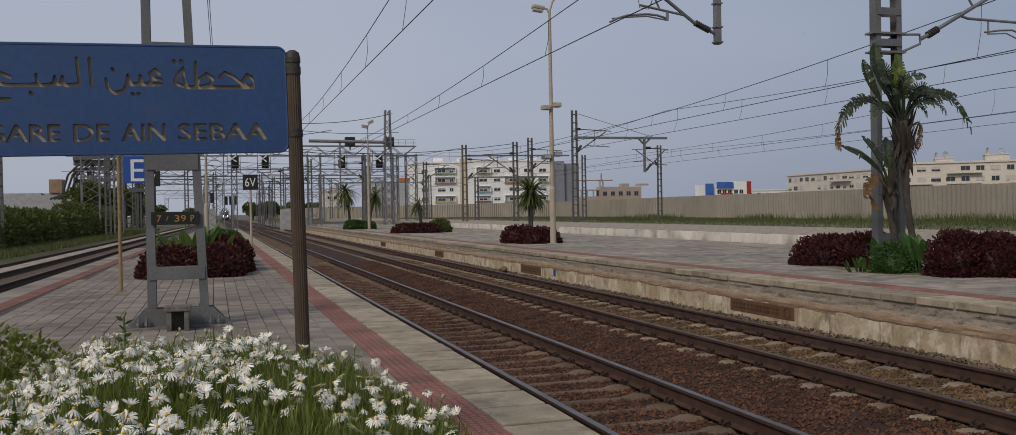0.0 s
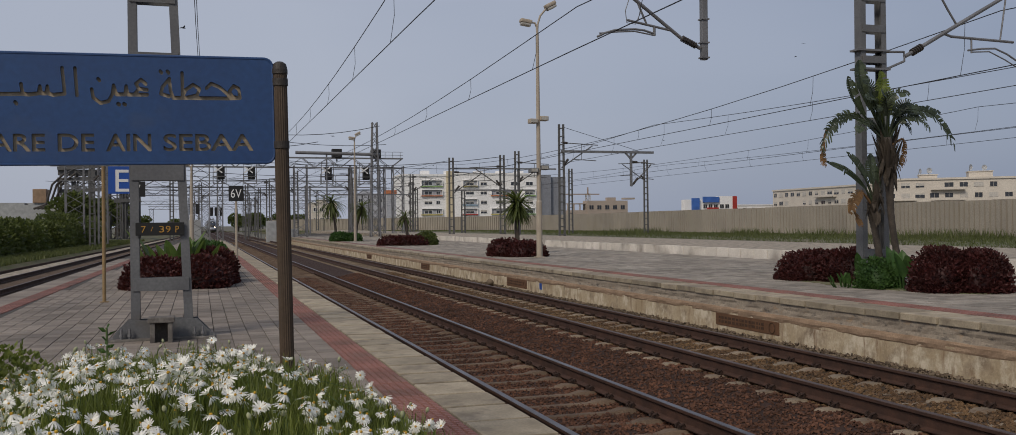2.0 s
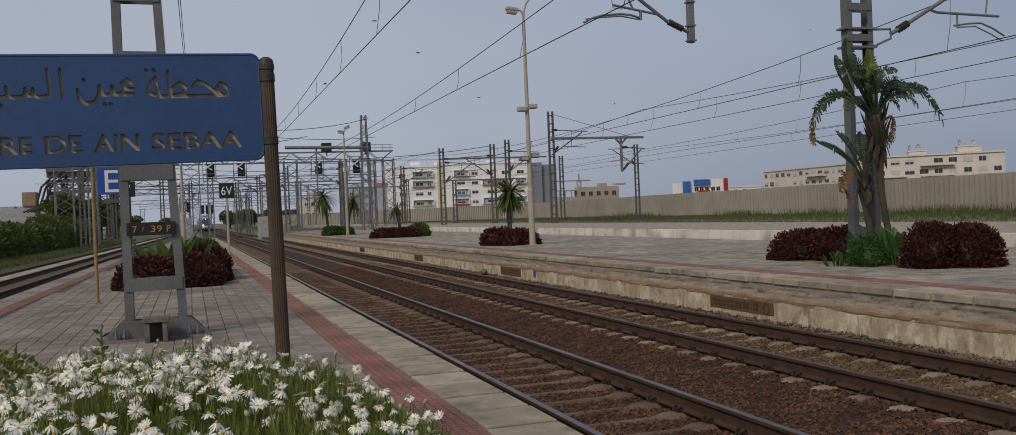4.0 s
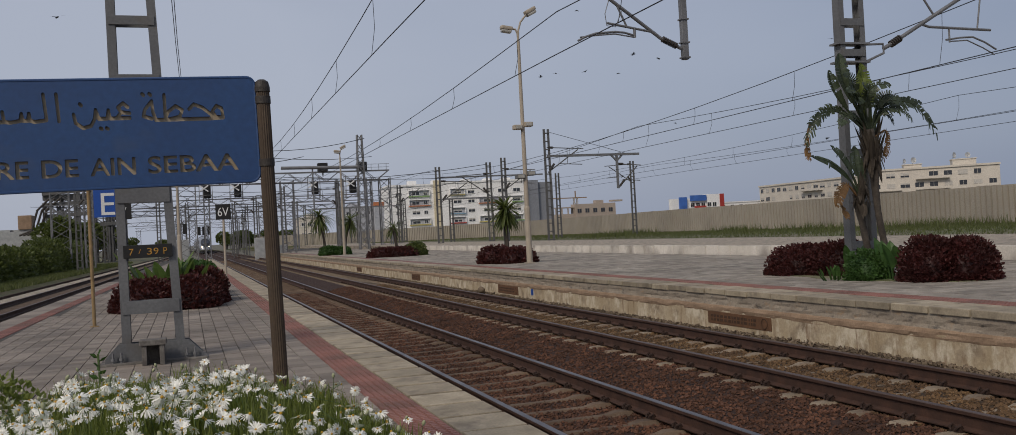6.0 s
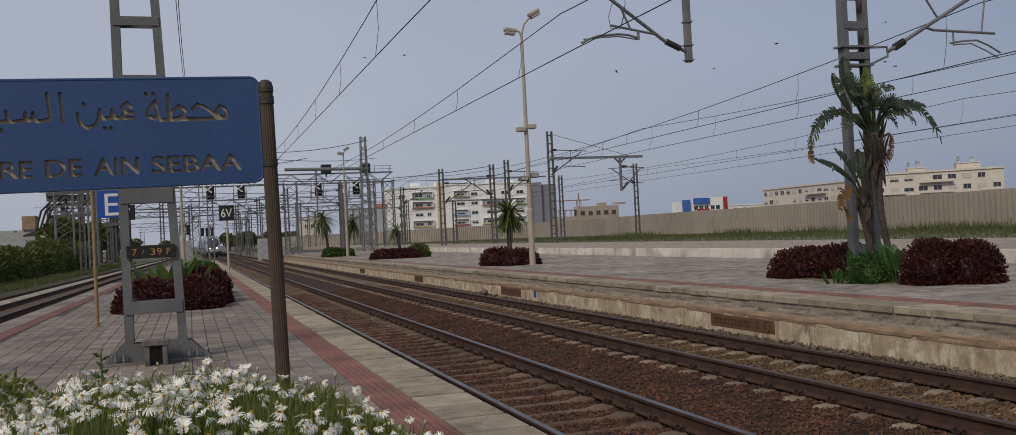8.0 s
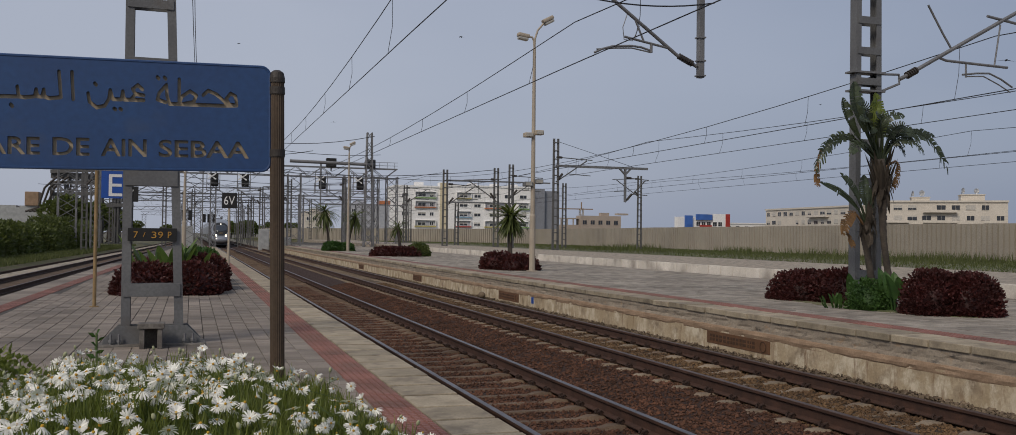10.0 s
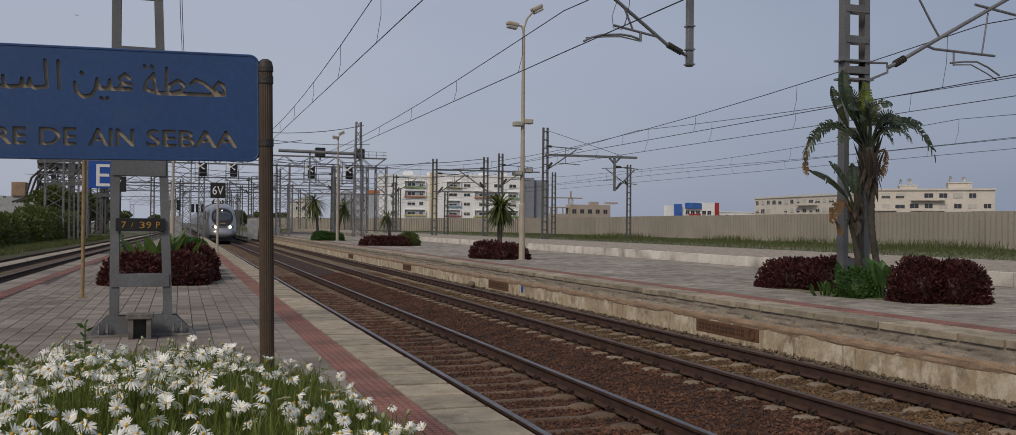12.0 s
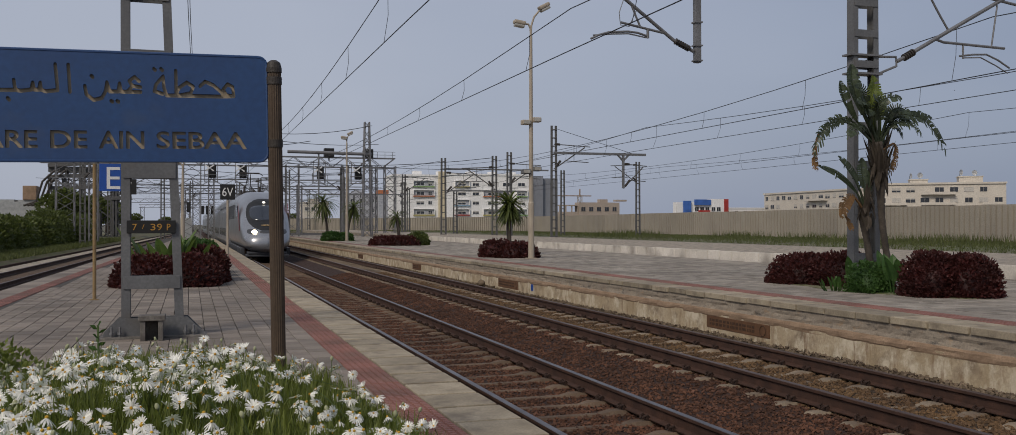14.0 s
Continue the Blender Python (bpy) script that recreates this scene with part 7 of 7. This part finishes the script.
# cabinets beside the tracks down the line
for x, y, w, h in ((-1.2, 96, 0.9, 1.6), (9.6, 104, 0.8, 1.3), (8.2, 118, 1.2, 2.2), (-0.6, 112, 1.6, 2.4)):
    c_ = empty("trackside_cabinet", "pale grey trackside equipment cabinet", "cabinet", "trackside cabinets", at=pose(x, y, 0.3 if y < 100 else -0.43))
    bm = bmesh.new()
    h += 0.7 if y > 100 else 0
    box(bm, -w / 2, w / 2, -0.3, 0.3, 0, h, 0.03)
    part("body", bm, M_PARCH, c_)
    bm = bmesh.new()
    box(bm, -w * 0.42, w * 0.42, -0.32, -0.3, 0.1, h - 0.12, 0.006)
    part("door", bm, M_PARCH, c_)


# ---- birds over the station ----
def bird(p, a, s, seed):
    b_ = empty("bird", "small dark swift gliding in the sky", "bird", "swifts in the sky", at=pose(*p, 0, 0, a))
    bm = bmesh.new()
    tube(bm, [(0, -0.09, 0), (0, -0.03, 0), (0, 0.05, 0), (0, 0.12, 0)], [0.008, 0.025, 0.02, 0.004], 6)
    part("body", bm, M_BLACKP, b_)
    for q in (-1, 1):
        bm = bmesh.new()
        vs = [bm.verts.new(v) for v in ((0, -0.04, 0.005), (q * 0.12, -0.03, 0.06 * s), (q * 0.24, 0.06, 0.03 * s), (q * 0.11, 0.02, 0.05 * s), (0, 0.04, 0.005))]
        bm.faces.new(vs)
        bmesh.ops.solidify(bm, geom=bm.faces[:], thickness=0.006)
        part("wing", bm, M_BLACKP, b_)
    return b_


BIRDS = [bird((x, y, z), r9.uniform(0, 360), r9.uniform(-1, 1), 1) for x, y, z in ((14, 40, 12.5), (24, 46, 10.0), (20, 38, 9.0), (9, 42, 11.5), (27, 40, 11.2), (30, 44, 8.2), (17, 50, 11.0), (22, 33, 8.2), (-5, 30, 8.6), (13, 36, 9.4), (29, 36, 10.0), (24, 40, 7.4))]


# ---- the high-speed train ----
def interp(s, tab):
    xs = [a for a, _ in tab]
    return float(np.interp(s, xs, [b for _, b in tab]))


HALF = [(0, 0.55), (0.08, 0.85), (0.25, 1.03), (0.6, 1.18), (1.2, 1.29), (2.2, 1.37), (3.6, 1.405), (30, 1.405)]
ROOF = [(0, 1.05), (0.08, 1.25), (0.25, 1.42), (0.6, 1.62), (1.2, 1.95), (1.9, 2.38), (2.8, 2.95), (3.6, 3.32), (4.6, 3.62), (6.0, 3.84), (7.5, 3.96), (30, 3.98)]
FLOOR = [(0, 0.62), (0.08, 0.5), (0.25, 0.42), (0.6, 0.38), (1.5, 0.36), (30, 0.36)]


def outline(s, n=40, grow=0.0):
    w, zt, zb = interp(s, HALF) + grow, interp(s, ROOF) + grow, interp(s, FLOOR)
    c, h = (zt + zb) / 2, (zt - zb) / 2
    e = 2 / interp(s, [(0, 2.3), (1, 2.7), (4, 3.4), (8, 3.8)])
    out = []
    for k in range(n):
        a = 2 * math.pi * k / n
        ca, sa = math.cos(a), math.sin(a)
        tuck = 1 - 0.10 * max(0, -sa) ** 2
        out.append((w * math.copysign(abs(ca) ** e, ca) * tuck, s, c + h * math.copysign(abs(sa) ** e, sa)))
    return out


def inside(x, z, s):
    w, zt, zb = interp(s, HALF), interp(s, ROOF), interp(s, FLOOR)
    c, h = (zt + zb) / 2, (zt - zb) / 2
    p = interp(s, [(0, 2.3), (1, 2.7), (4, 3.4), (8, 3.8)])
    return abs(x / w) ** p + abs((z - c) / h) ** p <= 1


def on_nose(x, z, out=0.015):
    lo, hi = 0.0, 7.0
    for _ in range(26):
        m = (lo + hi) / 2
        lo, hi = (lo, m) if inside(x, z, m) else (m, hi)
    return (x, hi - out * 2.0, z + out * 0.3)


def nose_patch(bm, cx, cz, rx, rz, n=24, rings=7, power=2.4, out=0.015):
    last = [bm.verts.new(on_nose(cx, cz, out))] * n
    for k in range(1, rings + 1):
        u = k / rings
        row = []
        for i in range(n):
            a = 2 * math.pi * i / n
            ca, sa = math.cos(a), math.sin(a)
            e = 2 / power
            row.append(bm.verts.new(on_nose(cx + rx * u * math.copysign(abs(ca) ** e, ca), cz + rz * u * math.copysign(abs(sa) ** e, sa), out if k < rings else 0.0)))
        for i in range(n):
            j = (i + 1) % n
            bm.faces.new((last[i], row[i], row[j]) if k == 1 else (last[i], row[i], row[j], last[j]))
        last = row


def train():
    t = empty("high_speed_train", "silver high-speed train with lit headlights", "train", at=pose(4.05, 54, 0))
    bm = bmesh.new()
    ss = [0, 0.02, 0.08, 0.16, 0.25, 0.4, 0.6, 0.9, 1.2, 1.6, 2.0, 2.4, 2.8, 3.2, 3.6, 4.1, 4.6, 5.3, 6.0, 6.8, 7.5, 12, 16, 22]
    rings = [[bm.verts.new(p) for p in outline(s)] for s in ss]
    for a, b in zip(rings, rings[1:]):
        for k in range(40):
            bm.faces.new((a[k], a[(k + 1) % 40], b[(k + 1) % 40], b[k]))
    bm.faces.new(rings[0])
    bm.faces.new(rings[-1][::-1])
    bmesh.ops.recalc_face_normals(bm, faces=bm.faces)
    body = part("power_car_body", bm, M_SILVER, t, "smooth silver aerodynamic power car", True)
    bm = bmesh.new()
    nose_patch(bm, 0, 2.53, 1.05, 0.93, 40, 10, 2.3, 0.02)
    ws = part("windscreen_surround", bm, M_BLACKP, t, "dark oval windscreen surround", True)
    bm = bmesh.new()
    nose_patch(bm, 0, 2.60, 0.92, 0.46, 32, 8, 3.2, 0.045)
    part("windscreen", bm, M_TRGLASS, ws, "dark glossy windscreen", True)
    bm = bmesh.new()
    nose_patch(bm, 0, 3.22, 0.09, 0.05, 12, 3, 2, 0.06)
    part("top_light", bm, M_LIGHTW, ws, "small lit top light", True)
    bm = bmesh.new()
    nose_patch(bm, 0.02, 1.90, 0.36, 0.035, 14, 3, 2, 0.05)
    part("emblem", bm, M_GOLD, ws, "gold emblem stroke", True)
    for s in (-1, 1):
        bm = bmesh.new()
        nose_patch(bm, s * 0.78, 1.56, 0.30, 0.15, 18, 4, 2.6, 0.02)
        h = part("headlight_housing", bm, M_TRDARK, t, "dark headlight housing", True)
        bm = bmesh.new()
        nose_patch(bm, s * 0.70, 1.54, 0.17, 0.115, 14, 3, 2, 0.05)
        part("headlight", bm, M_LIGHT, h, "lit warm white headlight", True)
    bm = bmesh.new()
    nose_patch(bm, 0, 1.54, 0.42, 0.085, 18, 4, 5, 0.02)
    part("grille", bm, M_TRDARK, t, "dark slatted grille", True)
    bm = bmesh.new()
    nose_patch(bm, 0, 0.98, 0.012, 0.28, 8, 2, 4, 0.012)
    part("hatch_seam", bm, M_TRDARK, t)
    bm = bmesh.new()
    for k in range(2):
        box(bm, -1.15 + 0.1 * k, 1.15 - 0.1 * k, 0.35 + k * 0.0, 2.4, 0.16 + 0.14 * k, 0.30 + 0.14 * k, 0.06)
    part("skirt", bm, M_TRDARK, t, "dark lower front skirt")
    for s in (-1, 1):
        bm = bmesh.new()
        pts = [(s * (interp(y, HALF) + 0.004), y, z) for y, z in ((2.3, 1.55), (3.0, 2.2), (3.6, 3.0), (4.2, 3.25), (4.0, 2.9), (3.5, 2.2), (2.9, 1.60))]
        bm.faces.new([bm.verts.new(p) for p in pts])
        bmesh.ops.solidify(bm, geom=bm.faces[:], thickness=0.012)
        part("red_stripe", bm, M_TRRED, t, "curved dark red stripe")
        bm = bmesh.new()
        box(bm, s * 1.392 - 0.02, s * 1.392 + 0.02, 5.2, 6.5, 2.35, 3.05, 0.01)
        part("cab_window", bm, M_TRGLASS, t, "dark cab side window")
        for k in range(7):
            bm = bmesh.new()
            box(bm, s * 1.40 - 0.01, s * 1.40 + 0.012, 9 + 1.6 * k, 10.3 + 1.6 * k, 2.3, 3.2)
            part("louvre", bm, M_TRDARK, t, "dark side louvre")
        bm = bmesh.new()
        box(bm, s * 1.25 - 0.1, s * 1.25 + 0.1, 1.8, 22, 0.2, 0.62, 0.02)
        part("side_skirt", bm, M_TRDARK, t, "dark underframe skirt")
    for y in (4.5, 7.5, 15.5, 18.5):
        bm = bmesh.new()
        for s in (-1, 1):
            tube(bm, [(s * 0.68, y, 0.46), (s * 0.82, y, 0.46)], 0.46, 20)
        tube(bm, [(-0.8, y, 0.46), (0.8, y, 0.46)], 0.08, 8)
        part("wheelset", bm, M_RUST, t)
    # pantograph raised to the wire
    bm = bmesh.new()
    for s in (-1, 1):
        bar(bm, (s * 0.5, 17.2, 4.15), (s * 0.18, 19.2, 4.75), 0.06, 0.06)
        bar(bm, (s * 0.18, 19.2, 4.75), (s * 0.08, 17.6, 5.55), 0.05, 0.05)
    bar(bm, (-0.5, 17.2, 4.2), (0.5, 17.2, 4.2), 0.1, 0.1)
    part("pantograph_arm", bm, M_CAP, t)
    bm = bmesh.new()
    tube(bm, [(-0.95, 17.55, 5.45), (-0.7, 17.55, 5.66), (0.7, 17.55, 5.66), (0.95, 17.55, 5.45)], 0.03, 6)
    tube(bm, [(-0.7, 17.85, 5.64), (0.7, 17.85, 5.64)], 0.03, 6)
    part("pantograph_head", bm, M_CAP, t)
    for x, y in ((-0.5, 14.5), (0.5, 14.5), (-0.4, 21), (0.5, 20.5)):
        bm = bmesh.new()
        tube(bm, [(x, y, 4.05), (x, y, 4.55)], 0.08, 8)
        part("roof_insulator", bm, M_CAP, t)
    y = 22.6
    for k in range(8):
        L = 18.2
        bm = bmesh.new()
        prof = [(1.30, 0.36), (1.41, 0.7), (1.41, 2.9), (1.30, 3.7), (1.0, 4.08), (0.5, 4.2), (-0.5, 4.2), (-1.0, 4.08), (-1.30, 3.7), (-1.41, 2.9), (-1.41, 0.7), (-1.30, 0.36)]
        extrude_profile(bm, prof, y, y + L)
        bmesh.ops.recalc_face_normals(bm, faces=bm.faces)
        coach = part("coach_body", bm, M_SILVER, t, "silver double-deck coach")
        for s in (-1, 1):
            for z0_, z1_ in ((1.05, 1.65), (2.75, 3.35)):
                xx = 1.412 if z1_ < 2 else 1.36
                for q in range(8):
                    bm = bmesh.new()
                    box(bm, s * xx - 0.012, s * xx + 0.012, y + 1.6 + 2.0 * q, y + 3.2 + 2.0 * q, z0_, z1_)
                    part("window", bm, M_TRGLASS, coach)
        bm = bmesh.new()
        box(bm, -1.2, 1.2, y + L, y + L + 0.5, 0.6, 3.8)
        part("gangway", bm, M_TRDARK, coach)
        bm = bmesh.new()
        box(bm, -1.22, 1.22, y + 0.2, y + L - 0.2, 0.2, 0.4)
        part("underframe", bm, M_TRDARK, coach)
        y += L + 0.5
    return t


TRAIN = train()

# ---- paving pieces last ----
PV = mesh_of((lambda b: (box(b, -0.107, 0.107, -0.122, 0.122, -0.04, 0, 0.005), b)[1])(bmesh.new()), "paver", M_PAVER)
rest = []
PW, PL = 0.2205, 0.25
y = -7.0
row = 0
count = 0
while y < 62:
    x = 1.505 - PW
    big = 1 if y < 34 else 2
    while x > left_edge(y) + 0.89 + 0.0:
        dz = rng.uniform(-0.003, 0.003)
        if 8.5 < y < 13.2 and -1.6 < x < 1.5 and count < 300:
            piece("paver", PV, near, pose(x + PW / 2, y + PL / 2, Z0 + dz, rng.uniform(-0.4, 0.4), rng.uniform(-0.4, 0.4)))
            count += 1
        else:
            rest.append((x + 0.0035, x + PW - 0.0035, y + 0.0035, y + PL * big - 0.0035, Z0 - 0.03, Z0 + dz))
        x -= PW
    y += PL * big
    row += 1
ob = new("pavers", many_boxes("pavers", rest, M_PAVER_I, 0.003))
ob.parent = near
tagged(ob, kind="stuff")
bm = bmesh.new()
vs = [bm.verts.new((x, y, Z0 - 0.002)) for x, y in ((left_edge(62) + 0.9, 62), (1.505, 62), (1.505, 107), (left_edge(107) + 0.9, 107))]
bm.faces.new(vs)
part("far_paving", bm, M_PAVER, near)


def tactile():
    bm = bmesh.new()
    box(bm, -0.168, 0.168, -0.168, 0.168, -0.05, -0.012)
    for i in range(5):
        for j in range(5):
            x, y = -0.134 + 0.067 * i, -0.134 + 0.067 * j
            vs = [bm.verts.new((x + a * w, y + b * w, z)) for w, z in ((0.028, -0.012), (0.023, 0.004)) for a, b in ((-1, -1), (1, -1), (1, 1), (-1, 1))]
            bm.faces.new(vs[4:])
            for k in range(4):
                bm.faces.new((vs[k], vs[(k + 1) % 4], vs[4 + (k + 1) % 4], vs[4 + k]))
    return mesh_of(bm, "tactile_tile", M_RED)


TT = tactile()
for i in range(-30, 180):
    piece("tactile_tile", TT, near, pose(1.68, 4.2 + 0.34 * i, Z0 + rng.uniform(-0.002, 0.002), 0, 0, rng.choice((0, 90, 180))))
ang = -math.degrees(math.atan(0.021))
for i in range(-40, 110):
    y = 9 + 0.34 * i
    piece("tactile_tile", TT, near, pose(left_edge(y) + 0.705, y, Z0, 0, 0, ang))
SL = mesh_of((lambda b: (box(b, -0.255, 0.272, -0.272, 0.272, -0.07, 0, 0.009), b)[1])(bmesh.new()), "edge_slab", M_SLAB)
for i in range(-17, 110):
    piece("edge_slab", SL, near, pose(2.118 + rng.uniform(-0.006, 0.006), 3.0 + 0.6 * i, Z0 + rng.uniform(-0.005, 0.003), rng.uniform(-0.3, 0.3), rng.uniform(-0.5, 0.5), rng.uniform(-0.3, 0.3)))
SLL = mesh_of((lambda b: (box(b, -0.255, 0.272, -0.29, 0.29, -0.07, 0, 0.009), b)[1])(bmesh.new()), "edge_slab", M_PAVER)
for i in range(-20, 70):
    y = 6 + 0.6 * i
    piece("edge_slab", SLL, near, pose(left_edge(y) + 0.255, y, Z0 - 0.002, 0, 0, ang))
bm = bmesh.new()
vs = [bm.verts.new(p) for p in ((1.505, 65, Z0), (1.86, 65, Z0), (1.86, 107, Z0), (1.505, 107, Z0))]
bm.faces.new(vs)
part("far_red_strip", bm, M_RED, near)
bm = bmesh.new()
box(bm, 1.865, X0, 69, 107, Z0 - 0.07, Z0)
part("far_edge", bm, M_SLAB, near)
# far platform: coping, red strip, pavers
CP = mesh_of((lambda b: (box(b, -0.03, 0.58, -0.33, 0.33, -0.095, 0, 0.010), b)[1])(bmesh.new()), "coping", M_SLAB)
for i in range(-16, 150):
    piece("coping", CP, far, pose(X3 + rng.uniform(-0.008, 0.008), 4 + 0.7 * i, Z3 + rng.uniform(-0.006, 0.004), rng.uniform(-0.3, 0.3), 0, rng.uniform(-0.3, 0.3)))
for i in range(-36, 90):
    piece("tactile_tile", TT, far, pose(X3 + 0.79, 6.2 + 0.34 * i, Z3) @ Matrix.Diagonal((1.18, 1, 1, 1)))
bm = bmesh.new()
box(bm, X3 + 0.59, X3 + 0.99, 36.7, 130, Z3 - 0.03, Z3)
part("far_red_strip", bm, M_RED, far)
rest = []
y = -8.0
while y < 110:
    big = 1 if y < 26 else (2 if y < 50 else 4)
    x = X3 + 0.995
    while x < 17.2:
        rest.append((x + 0.005, x + 0.24, y + 0.005, y + 0.245 * big - 0.005, Z3 - 0.03, Z3 + rng.uniform(-0.004, 0.004)))
        x += 0.245
    y += 0.245 * big
ob = new("pavers", many_boxes("pavers", rest, M_PAVER_FAR, 0.004))
ob.parent = far
tagged(ob, kind="stuff")


# ---- what moves ----
def motions():
    v = 22.4
    walk(TRAIN, [(t, pose(4.05, 54.0 + v * (14.0 - t), 0)) for t in (0.0, 3.0, 6.0, 9.0, 12.0, 14.0)])
    r = random.Random(91)
    for b in BIRDS:
        m0 = b.matrix_basis.copy()
        d = Vector((r.uniform(-1, 1), r.uniform(-0.6, 0.6), r.uniform(-0.12, 0.12))).normalized() * r.uniform(4, 7)
        ang = math.degrees(math.atan2(-d.x, d.y)) + 180
        walk(b, [(t, pose(*(m0.translation + d * (t - 7.0) + Vector((0, 0, 0.4 * math.sin(t)))), 0, 12 * math.sin(t * 1.3), ang)) for t in (0.0, 2.0, 4.0, 6.0, 8.0, 10.0, 12.0, 14.0)])


motions()
